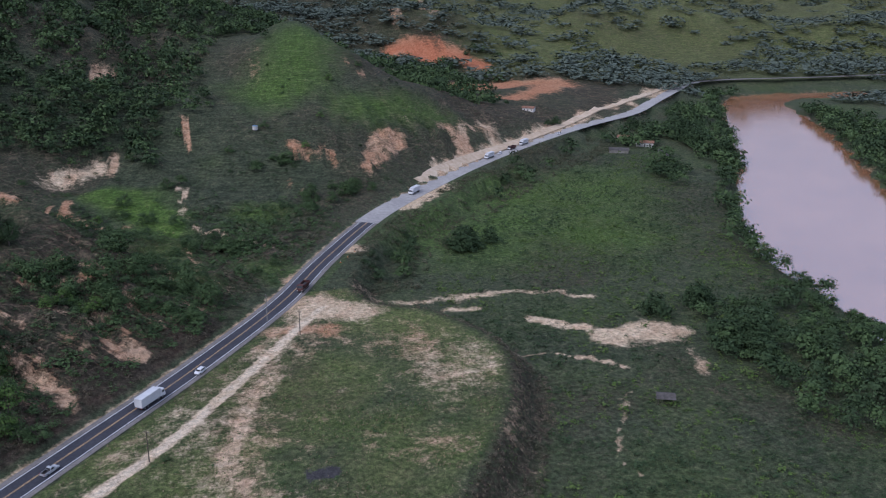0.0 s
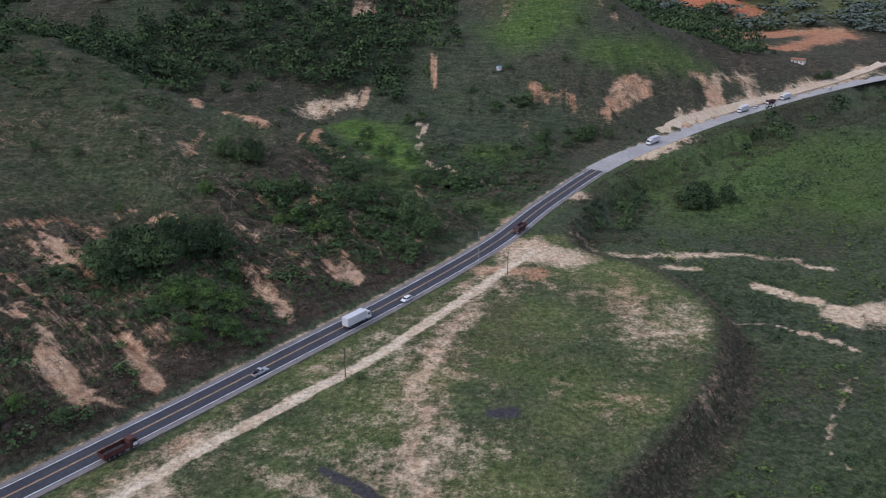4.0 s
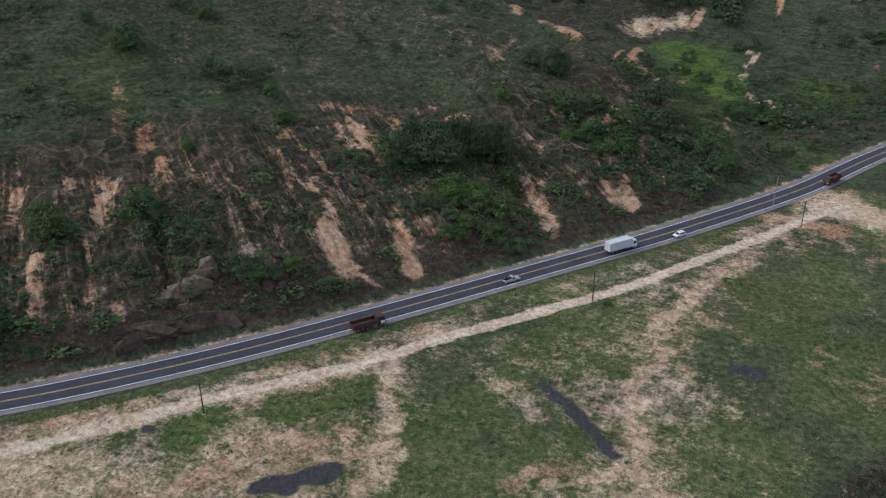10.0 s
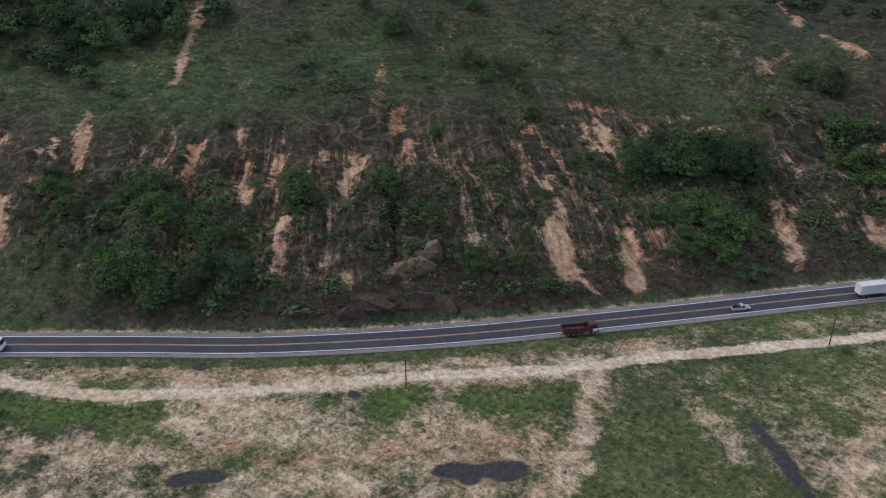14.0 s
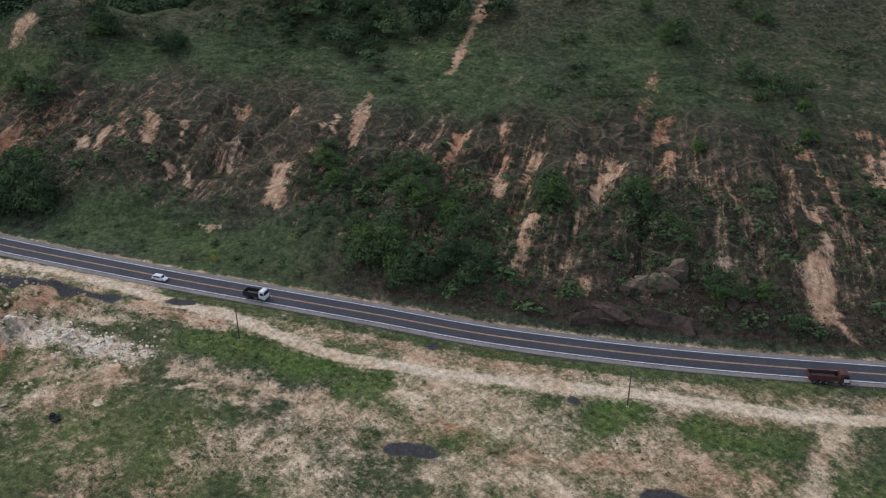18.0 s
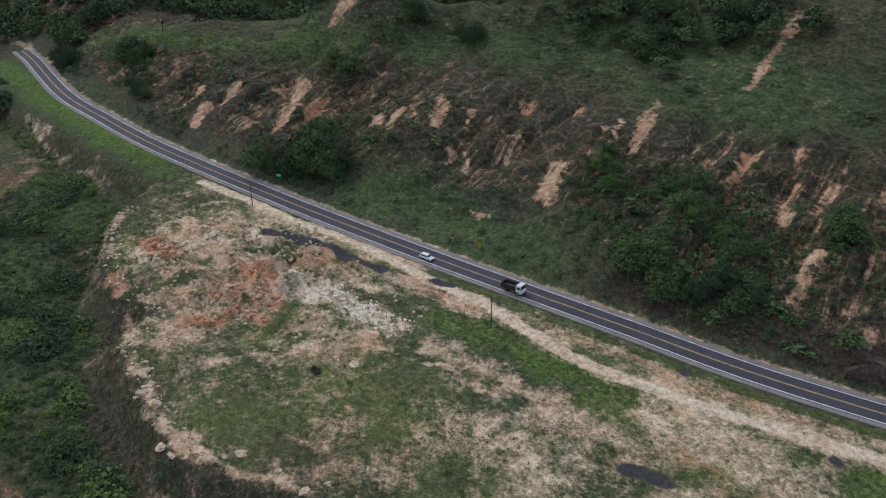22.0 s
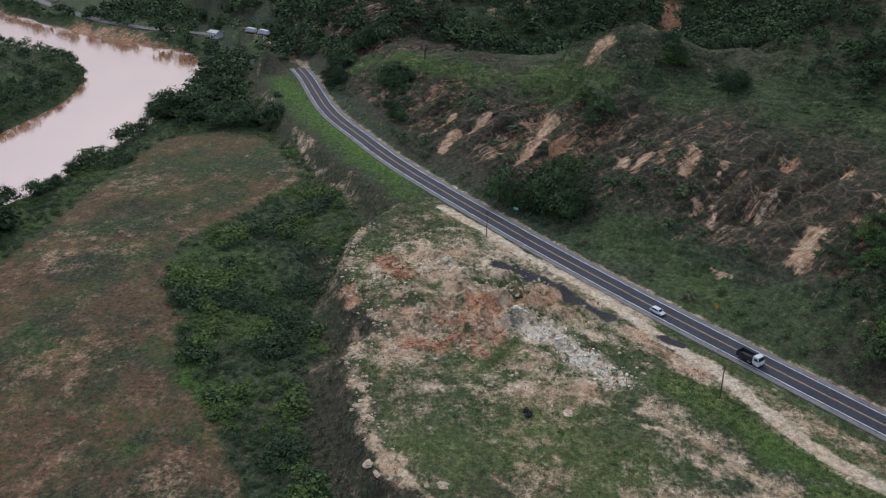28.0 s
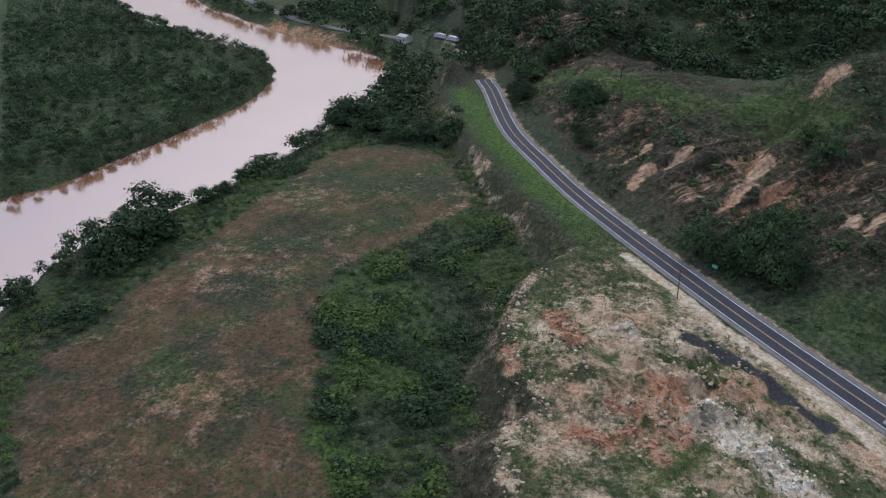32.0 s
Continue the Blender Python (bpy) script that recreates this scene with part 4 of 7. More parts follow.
    net.inputs["Scale"].default_value = 0.085
    warp = node(nt, "ShaderNodeTexNoise", Scale=0.09, Detail=2.0)
    at = nt.nodes.new("ShaderNodeTexCoord").outputs["Object"]
    nt.links.new(at, warp.inputs["Vector"])
    shift = nt.nodes.new("ShaderNodeVectorMath")
    shift.operation = 'MULTIPLY_ADD'
    shift.inputs[1].default_value = (13, 13, 13)
    nt.links.new(warp.outputs["Color"], shift.inputs[0])
    nt.links.new(at, shift.inputs[2])
    nt.links.new(shift.outputs[0], net.inputs["Vector"])
    trail = ramp(nt, net.outputs["Distance"], [(0.012, (1, 1, 1)), (0.045, (0, 0, 0))])
    trail = maths(nt, 'MULTIPLY', maths(nt, 'MULTIPLY', trail, maths(nt, 'MULTIPLY', dry, slope)), maths(nt, 'MULTIPLY', mid, 0.62), True)
    green = blend(nt, trail, green, (0.25, 0.185, 0.13))
    earth = blend(nt, cut, earth, ramp(nt, streak, [(0.34, (0.62, 0.56, 0.52)), (0.5, (1.0, 1.0, 1.0)), (0.66, (1.25, 1.22, 1.2))]), 'MULTIPLY')
    green = blend(nt, 1.0, green, ramp(nt, fleck, [(0.36, (0.40, 0.40, 0.40)), (0.50, (0.98, 0.98, 0.98)), (0.63, (1.80, 1.76, 1.68))]), 'MULTIPLY')
    earth = blend(nt, 1.0, earth, ramp(nt, fleck, [(0.36, (0.46, 0.45, 0.44)), (0.50, (1.02, 1.02, 1.02)), (0.63, (1.46, 1.46, 1.46))]), 'MULTIPLY')
    col = blend(nt, step, green, earth)
    plough = ramp(nt, both, [(0.32, (0.092, 0.051, 0.029)), (0.5, (0.182, 0.100, 0.057)), (0.68, (0.29, 0.172, 0.102))])
    tufts = ramp(nt, noise_tex(nt, 1.3, 5, 0.75), [(0.44, (0.15, 0.15, 0.15)), (0.57, (0.92, 0.92, 0.92))])
    col = blend(nt, maths(nt, 'MULTIPLY', attr(nt, "tilled"), tufts), col, plough)
    black = ramp(nt, fine, [(0.3, (0.024, 0.024, 0.027)), (0.7, (0.10, 0.095, 0.095))])
    cinder = maths(nt, 'ADD', ash, maths(nt, 'ADD', maths(nt, 'MULTIPLY', maths(nt, 'SUBTRACT', mid, 0.5), 1.2), maths(nt, 'MULTIPLY', maths(nt, 'SUBTRACT', fine, 0.5), 0.8)))
    col = blend(nt, ramp(nt, cinder, [(0.44, (0, 0, 0)), (0.66, (1, 1, 1))]), col, black)
    nt.links.new(col, bsdf.inputs["Base Color"])
    relief(nt, bsdf, maths(nt, 'ADD', fine, maths(nt, 'MULTIPLY', mid, 2.0)), 0.9, 0.6)
    return m


def water_material():
    m, nt, bsdf = material("muddy_river_water", 0.10)
    c = ramp(nt, noise_tex(nt, 30, 5), [(0.35, (0.27, 0.118, 0.058)), (0.65, (0.36, 0.170, 0.088))])
    nt.links.new(c, bsdf.inputs["Base Color"])
    bsdf.inputs["IOR"].default_value = 5.0
    bsdf.inputs["Specular Tint"].default_value = (1.0, 0.96, 0.94, 1)
    bsdf.inputs["Specular IOR Level"].default_value = 0.5
    relief(nt, bsdf, maths(nt, 'ADD', noise_tex(nt, 2.2, 3), maths(nt, 'MULTIPLY', noise_tex(nt, 9, 3), 1.5)), 0.22, 0.12)
    return m


GROUND, RIVER_WATER = ground_material(), water_material()
ASPHALT = speckled("worn_asphalt", (0.034, 0.036, 0.044), (0.058, 0.060, 0.071), 0.9, 0.85, 0.2, 0.02)
SHOULDER = speckled("dusty_gravel_shoulder", (0.125, 0.115, 0.108), (0.25, 0.23, 0.21), 0.6, 0.95, 0.4, 0.05)
LINE_WHITE = speckled("white_road_paint", (0.55, 0.56, 0.57), (0.78, 0.78, 0.78), 1.2, 0.7, 0)
LINE_YELLOW = speckled("orange_yellow_road_paint", (0.36, 0.24, 0.12), (0.48, 0.33, 0.18), 1.2, 0.7, 0)
SANDY = speckled("pale_sandy_earth", (0.42, 0.31, 0.20), (0.64, 0.52, 0.38), 3.0, 0.95, 0.3, 0.05)
NEW_PAVEMENT = speckled("pale_dusty_pavement", (0.26, 0.25, 0.24), (0.42, 0.40, 0.37), 2.0, 0.95, 0.2, 0.02)


def leaf_material(name, dark, light, dry=None):
    """Leaves that differ one by one and tree by tree."""
    m, nt, bsdf = material(name, 0.7)
    bsdf.inputs["Specular IOR Level"].default_value = 0.06
    geo, info = nt.nodes.new("ShaderNodeNewGeometry"), nt.nodes.new("ShaderNodeObjectInfo")
    wide = noise_tex(nt, 9, 2)
    f = maths(nt, 'ADD', maths(nt, 'MULTIPLY', geo.outputs["Random Per Island"], 0.5),
              maths(nt, 'ADD', maths(nt, 'MULTIPLY', info.outputs["Random"], 0.2), maths(nt, 'MULTIPLY', wide, 0.4)))
    mid = tuple((a + b) / 2 for a, b in zip(dark, light))
    col = ramp(nt, f, [(0.12, dark), (0.5, mid), (0.95, dry or light)])
    nt.links.new(col, bsdf.inputs["Base Color"])
    return m


LEAF_DARK = leaf_material("dark_green_leaves", (0.022, 0.039, 0.017), (0.060, 0.094, 0.044))
LEAF_MID = leaf_material("green_leaves", (0.034, 0.061, 0.024), (0.096, 0.146, 0.060))
LEAF_BRIGHT = leaf_material("fresh_green_leaves", (0.044, 0.083, 0.020), (0.104, 0.170, 0.050))
LEAF_SCRUB = leaf_material("scrub_leaves", (0.030, 0.038, 0.022), (0.096, 0.108, 0.060), (0.165, 0.140, 0.095))
LEAF_WEED = leaf_material("weed_leaves", (0.040, 0.076, 0.017), (0.110, 0.170, 0.048), (0.14, 0.18, 0.060))
LEAF_BARE = leaf_material("grey_brown_twigs", (0.048, 0.042, 0.029), (0.140, 0.120, 0.085), (0.22, 0.185, 0.13))
# paler, bluer leaves: distance haze painted into the colour of the far woods
LEAF_HAZY = leaf_material("haze_tinted_leaves", (0.060, 0.084, 0.066), (0.140, 0.170, 0.135))
LEAF_DRY = leaf_material("dry_grass_stalks", (0.12, 0.10, 0.06), (0.30, 0.24, 0.15))
BARK = speckled("grey_brown_bark", (0.05, 0.04, 0.032), (0.14, 0.12, 0.10), 0.3, 0.95, 0.6, 0.05)

# ---- ground, river, road ----
def part(name, bm, mat, parent=None, label=""):
    me = bpy.data.meshes.new(name)
    bm.to_mesh(me)
    bm.free()
    if mat:
        me.materials.append(mat)
    ob = new(name, me)
    if parent is not None:
        ob.parent = parent
    if label:
        ob["label"] = label
    return ob


def sheet(name, verts, faces, mat, parent=None, soft=True):
    me = bpy.data.meshes.new(name)
    me.from_pydata([tuple(v) for v in verts], [], [tuple(f) for f in faces])
    me.materials.append(mat)
    if soft:
        me.polygons.foreach_set("use_smooth", np.ones(len(me.polygons), bool))
    ob = new(name, me)
    if parent is not None:
        ob.parent = parent
    return ob


def graded(lo, hi, fine, start, end):
    """Even steps from lo to hi, and ever wider ones on to start and end."""
    mid = list(np.arange(lo, hi, fine))
    up, step, p = [], fine, mid[-1]
    while p < end:
        step = min(step * 1.05, 60)
        p += step
        up.append(p)
    down, step, p = [], fine, lo
    while p > start:
        step = min(step * 1.05, 60)
        p -= step
        down.append(p)
    return np.array(down[::-1] + mid + up)


gx = graded(-330, 150, 1.55, -4200, 4200)
gy = graded(-75, 320, 1.55, -3200, 4600)
GX, GY = np.meshgrid(gx, gy)
GZ = land(GX, GY)
nx, ny = len(gx), len(gy)
idx = np.arange(nx * ny).reshape(ny, nx)
quads = np.stack([idx[:-1, :-1], idx[:-1, 1:], idx[1:, 1:], idx[1:, :-1]], -1).reshape(-1, 4)
me = bpy.data.meshes.new("ground")
me.vertices.add(nx * ny)
me.vertices.foreach_set("co", np.stack([GX, GY, GZ], -1).astype(np.float32).ravel())
me.loops.add(len(quads) * 4)
me.loops.foreach_set("vertex_index", quads.astype(np.int32).ravel())
me.polygons.add(len(quads))
me.polygons.foreach_set("loop_start", np.arange(0, len(quads) * 4, 4, dtype=np.int32))
me.polygons.foreach_set("use_smooth", np.ones(len(quads), bool))
me.update(calc_edges=True)
me.materials.append(GROUND)
for key, values in ground_cover(GX, GY, GZ).items():
    me.attributes.new(key, 'FLOAT', 'POINT').data.foreach_set("value", np.clip(values, 0, 3).astype(np.float32).ravel())
tagged(new("ground", me), "valley ground of rough grass, bare earth and eroded hill slopes", "ground", kind="structure")

rv = []
for (px, py, half), t in zip(RIVER_LINE, np.gradient(RIVER_LINE[:, :2], axis=0)):
    n = np.array([-t[1], t[0]]) / np.hypot(*t)
    for k in np.linspace(-1, 1, 9):
        rv.append((px + n[0] * k * (half + 7), py + n[1] * k * (half + 7), WATER))
rf = [(9 * i + k, 9 * i + k + 1, 9 * i + k + 10, 9 * i + k + 9) for i in range(len(RIVER_LINE) - 1) for k in range(8)]
tagged(sheet("water", rv, rf, RIVER_WATER), "wide muddy brown river reflecting a grey sky", "river", kind="structure")


def ribbon(name, line, a, b, z, mat, parent=None, thick=0.0, gaps=None):
    """A strip between the offsets a and b (left is plus) along a line."""
    t = np.gradient(line[:, :2], axis=0)
    t /= np.linalg.norm(t, axis=1, keepdims=True)
    n = np.stack([-t[:, 1], t[:, 0]], 1)
    left, right = line[:, :2] + n * b, line[:, :2] + n * a
    verts, faces = [], []
    for i, (p, q) in enumerate(zip(right, left)):
        verts += [(p[0], p[1], z), (q[0], q[1], z)]
        if thick:
            verts += [(p[0], p[1], z - thick), (q[0], q[1], z - thick)]
    w = 4 if thick else 2
    for i in range(len(line) - 1):
        if gaps and gaps(i):
            continue
        o, u = w * i, w * (i + 1)
        faces.append((o, u, u + 1, o + 1))
        if thick:
            faces += [(o, o + 2, u + 2, u), (o + 1, u + 1, u + 3, o + 3)]
    return sheet(name, verts, faces, mat, parent, soft=False)


ROAD_FINE = spline(ROAD, 2.0)
far_from = int(np.argmin(np.hypot(ROAD_FINE[:, 0] - 92, ROAD_FINE[:, 1] - 406)))
bend = int(np.argmin(np.hypot(ROAD_FINE[:, 0] + 478, ROAD_FINE[:, 1] + 117)))
FAR_ROAD, ROAD_FINE = ROAD_FINE[far_from:], ROAD_FINE[bend:far_from + 1]
beyond_ = int(np.argmin(np.hypot(FAR_ROAD[:, 0] - 585, FAR_ROAD[:, 1] - 870)))
tagged(ribbon("river_road", FAR_ROAD[beyond_:], -3.5, 3.5, 0.05, SHOULDER, thick=0.25), "far stretch of grey highway across the valley", "road", kind="structure")
FAR_ROAD = FAR_ROAD[:beyond_ + 1]
tagged(ribbon("pavement", FAR_ROAD, -5.5, 6.5, 0.055, NEW_PAVEMENT, thick=0.25), "pale dusty new carriageway under construction beside the highway", "road", kind="structure")
road = tagged(ribbon("road", ROAD_FINE, -3.9, 3.9, 0.06, ASPHALT, thick=0.25), "two-lane dark asphalt highway with painted lines", "road", kind="structure")
ribbon("shoulder", ROAD_FINE, -5.4, -3.9, 0.03, SHOULDER, road, 0.2)
ribbon("shoulder", ROAD_FINE, 3.9, 5.6, 0.03, SHOULDER, road, 0.2)
ribbon("edge_line", ROAD_FINE, -3.68, -3.42, 0.075, LINE_WHITE, road)
ribbon("edge_line", ROAD_FINE, 3.42, 3.68, 0.075, LINE_WHITE, road)
ribbon("centre_line", ROAD_FINE, -0.24, -0.06, 0.075, LINE_YELLOW, road)
ribbon("centre_line", ROAD_FINE, 0.06, 0.24, 0.075, LINE_YELLOW, road)

tagged(ribbon("river_road", RIVER_ROAD_LINE, -4.0, 4.0, -7.15, SHOULDER, thick=0.4), "pale highway on a bank beside the river", "road", kind="structure")

SANDY_ROAD = spline([(140, 480), (161, 504), (207, 546), (254, 588), (303, 633), (372, 698), (438, 755), (515, 824), (556, 862)], 4.0)
sandy = ribbon("sandy_road", SANDY_ROAD, -3.2, 3.2, 0.0, SANDY, thick=2.0)
co = np.array([v.co for v in sandy.data.vertices])
lift = np.maximum(land(co[:, 0], co[:, 1]), 0.0) + 0.1 + 1.0 * smooth(10, 120, np.hypot(co[:, 0] - 140, co[:, 1] - 478))
for v, up in zip(sandy.data.vertices, lift):
    v.co.z += up
tagged(sandy, "pale sandy unpaved road above the highway", "road", kind="structure")

# ---- plants ----
rng = np.random.default_rng(7)


def leaf_cloud(seed, leaves, lobes, size, flat=0.75, spread=0.55, base=0.25, fat=1.0):
    """Leaf clumps round several lobes of a crown about 1 m high and wide: corners of the quads, four by four."""
    r = np.random.default_rng(seed)
    a = r.uniform(0, 2 * np.pi, lobes)
    rad = spread * np.sqrt(r.uniform(0, 1, lobes))
    centre = np.stack([rad * np.cos(a), rad * np.sin(a), base + flat * r.uniform(0.12, 0.85, lobes) * (1 - 0.75 * (rad / spread) ** 2)], 1)
    bulk = r.uniform(0.2, 0.36, lobes) * fat
    k = r.integers(0, lobes, leaves)
    n = r.normal(size=(leaves, 3))
    n[:, 2] = np.abs(n[:, 2]) * 0.9 + 0.1 * n[:, 2]
    n /= np.linalg.norm(n, axis=1, keepdims=True)
    core = (np.arange(leaves) % 5 == 0)[:, None]
    pos = centre[k] + n * bulk[k, None] * np.where(core, 0.55, r.uniform(0.75, 1.1, (leaves, 1))) * np.array([1, 1, flat])
    m = n + np.array([0, 0, 0.35]) + np.where(core, 0.15, 0.42) * r.normal(size=(leaves, 3))
    m /= np.linalg.norm(m, axis=1, keepdims=True)
    t = np.cross(m, r.normal(size=(leaves, 3)))
    t /= np.linalg.norm(t, axis=1, keepdims=True) + 1e-9
    b = np.cross(m, t)
    h = np.where(core, min(2.1 * size, size + 0.045), size * r.uniform(0.6, 1.2, (leaves, 1)))
    bend = m * h * 0.25
    return np.stack([pos - t * h - bend, pos - b * h * 0.7, pos + t * h - bend, pos + b * h * 0.7 + bend * 0.5], 1).reshape(-1, 3)


def grass_tuft(seed, blades, height, width):
    r = np.random.default_rng(seed)
    a = r.uniform(0, 2 * np.pi, blades)
    foot = np.stack([np.cos(a), np.sin(a), 0 * a], 1) * r.uniform(0, 0.25, (blades, 1))
    lean = np.stack([np.cos(a), np.sin(a), 0 * a], 1) * r.uniform(0.1, 0.6, (blades, 1))
    tip = foot + lean + np.array([0, 0, 1]) * height * r.uniform(0.6, 1.1, (blades, 1))
    side = np.stack([-np.sin(a), np.cos(a), 0 * a], 1) * width
    return np.stack([foot - side, foot + side, tip + side * 0.4, tip - side * 0.4], 1).reshape(-1, 3)


def quads_mesh(name, co, mat):
    me = bpy.data.meshes.new(name)
    n = len(co)
    me.vertices.add(n)
    me.vertices.foreach_set("co", co.astype(np.float32).ravel())
    me.loops.add(n)
    me.loops.foreach_set("vertex_index", np.arange(n, dtype=np.int32))
    me.polygons.add(n // 4)
    me.polygons.foreach_set("loop_start", np.arange(0, n, 4, dtype=np.int32))
    me.update(calc_edges=True)
    me.materials.append(mat)
    return me


def strew(name, places, wide, tall, clouds, mat, label, category):
    """One mesh of many plants: each place gets a cloud, turned and sized."""
    places = np.asarray(places, float)
    if not len(places):
        return None
    pick = rng.integers(0, len(clouds), len(places))
    turn = rng.uniform(0, 2 * np.pi, len(places))
    out = []
    for k, cloud in enumerate(clouds):
        sel = np.where(pick == k)[0]
        c, s = np.cos(turn[sel])[:, None], np.sin(turn[sel])[:, None]
        x, y, z = cloud[:, 0], cloud[:, 1], cloud[:, 2]
        w, h = np.broadcast_to(wide, len(places))[sel][:, None], np.broadcast_to(tall, len(places))[sel][:, None]
        p = np.stack([(x * c - y * s) * w, (x * s + y * c) * w, z[None] * h], -1) + places[sel][:, None, :]
        out.append(p.reshape(-1, 3))
    return tagged(new(name, quads_mesh(name, np.vstack(out), mat)), label, category, kind="stuff")


def limb(bm, a, b, ra, rb, sides=6):
    """A tapered round bar from a to b."""
    a, b = Vector(a), Vector(b)
    q = (b - a).to_track_quat('Z', 'Y')
    rings = []
    for p, r in ((a, ra), (b, rb)):
        rings.append([bm.verts.new(p + q @ Vector((r * math.cos(2 * math.pi * i / sides), r * math.sin(2 * math.pi * i / sides), 0))) for i in range(sides)])
    for i in range(sides):
        bm.faces.new((rings[0][i], rings[0][(i + 1) % sides], rings[1][(i + 1) % sides], rings[1][i]))
    bm.faces.new(rings[1])
    bm.faces.new(rings[0][::-1])


def make_tree(name, seed, height, width, leaves, lobes, size, leaf, label, base=0.12, flat=0.85, bare=False):
    """A tapered, forked trunk and a crown of leaf clumps, as two parts."""
    r = random.Random(seed)
    tree = tagged(new(name), label, "tree")
    bm = bmesh.new()
    k = height * 0.022 + 0.05
    fork = (r.uniform(-0.3, 0.3), r.uniform(-0.3, 0.3), height * (0.3 if not bare else 0.4))
    limb(bm, (0, 0, -0.6), fork, k * 1.5, k)
    for i in range(5 if not bare else 9):
        a = i * 1.26 + r.uniform(-0.4, 0.4)
        reach = width * r.uniform(0.18, 0.34)
        mid = (fork[0] + reach * math.cos(a), fork[1] + reach * math.sin(a), height * r.uniform(0.5, 0.7))
        limb(bm, fork, mid, k * 0.7, k * 0.4, 5)
        tip = (mid[0] + reach * 0.5 * math.cos(a + 0.4), mid[1] + reach * 0.5 * math.sin(a + 0.4), height * r.uniform(0.72, 0.92))
        limb(bm, mid, tip, k * 0.4, k * 0.12, 4)
    part("trunk", bm, BARK, tree)
    if not bare:
        co = leaf_cloud(seed, leaves, lobes, size / width, flat, 0.42, base) * np.array([width, width, height])
        ob = new("crown", quads_mesh("crown", co, leaf))
        ob.parent = tree
    return tree


def on_land(points):
    p = np.asarray(points, float)
    return np.column_stack([p[:, 0], p[:, 1], land(p[:, 0], p[:, 1])])


def scatter(x0, y0, x1, y1, step, keep):
    """Jittered places in a rectangle where keep(x, y) beats chance."""
    gx_, gy_ = np.meshgrid(np.arange(x0, x1, step), np.arange(y0, y1, step))
    px = gx_.ravel() + rng.uniform(-0.55, 0.55, gx_.size) * step
    py = gy_.ravel() + rng.uniform(-0.55, 0.55, gx_.size) * step
    sel = rng.uniform(0, 1, px.size) < keep(px, py)
    return px[sel], py[sel]


# groves whose trees stand apart: x0, y0, x1, y1, radius, trees, kind, height
GROVES_HILL = [
    (-92.5, 230.8, -70.7, 254.7, 8, 15, 0, 9), (-71.5, 254.7, -56.9, 262.5, 7, 9, 0, 9), (-70.7, 225.0, -49.2, 237.7, 8, 14, 1, 6), (-60.7, 216.3, -41.9, 225.6, 5, 10, 1, 4.5),
    (-66.8, 265.6, -56.0, 256.1, 12, 9, 1, 6), (-189, 123, -164.0, 131.0, 8, 11, 1, 6), (-164.0, 131.0, -138.4, 129.5, 7, 11, 1, 6), (-168, 106, -143.0, 115.0, 6, 14, 1, 6.5),
    (-207, 116, -186, 108, 7, 10, 1, 5), (-146.0, 117.0, -136.1, 128.0, 5, 8, 0, 6),
]
GROVES_SLOPE = [
    (-145.0, 154.0, -138.0, 156.0, 3, 6, 1, 6), (-131.1, 176.0, -110.6, 172.5, 3.5, 9, 1, 5), (-94.9, 170.9, -87.9, 176.8, 3, 5, 1, 4), (-159.0, 251.8, -138.7, 258.8, 6, 7, 1, 6.5),
    (-194.9, 243.5, -190.5, 246.9, 4, 4, 1, 6), (-43.6, 296.9, -28.5, 288.6, 7, 9, 1, 5), (-68.8, 339.3, -53.3, 335.6, 8, 7, 0, 7), (-311, 165, -274, 184, 16, 16, 0, 7),
    (-284, 200, -262, 190, 12, 8, 0, 7), (-65.4, 227.5, -55.2, 242.0, 7, 8, 1, 5),
]
GROVES_NORTH = [
    (-48.6, 314.1, -19.4, 293.2, 13, 18, 0, 8), (-25.2, 342.1, 3.8, 308.5, 11, 15, 0, 8), (24.0, 378.2, 26.0, 382.2, 5, 5, 0, 9), (18.1, 384.3, -4.8, 370.0, 7, 7, 1, 5),
    (0.3, 289.1, -11.7, 308.5, 6, 10, 1, 5), (61.5, 457.2, 109.7, 464.6, 8, 8, 0, 8), (20.1, 334.0, 40.0, 351.4, 6, 6, 1, 3.5), (-4.3, 421.2, -28.6, 448.7, 8, 7, 1, 5),
    (65.6, 435.4, 79.3, 450.2, 6, 7, 1, 6), (47.5, 488.5, 65.6, 499.8, 6, 5, 0, 8),
]
GROVES_WEST = [(-468, -84, -462, -90, 4, 6, 0, 10), (-478, -88, -482, -72, 4, 5, 0, 10), (-270, 12, -252, 32, 6, 14, 0, 10), (-280, 26, -276, 38, 5, 6, 1, 7), (-331, 43, -318, 48, 4, 5, 1, 7), (-411, -55, -392, -42, 6, 11, 0, 9), (-375, -45, -354, -38, 4, 6, 0, 6), (-446, -90, -428, -82, 5, 6, 0, 8), (-358, 74, -346, 82, 3, 4, 0, 8), (-327, 97, -318, 101, 3, 4, 0, 8)]
GROVES_RIVER = [(-262, -184, -236, -174, 7, 15, 0, 13), (-236, -178, -216, -174, 6, 10, 0, 12), (-180, -192, -140, -200, 8, 9, 0, 9), (-280, -178, -335, -170, 3.5, 15, 1, 5),
                (-404, -176, -392, -140, 9, 20, 0, 13), (-392, -130, -378, -108, 7, 9, 0, 10), (-460, -158, -440, -150, 8, 9, 0, 11)]
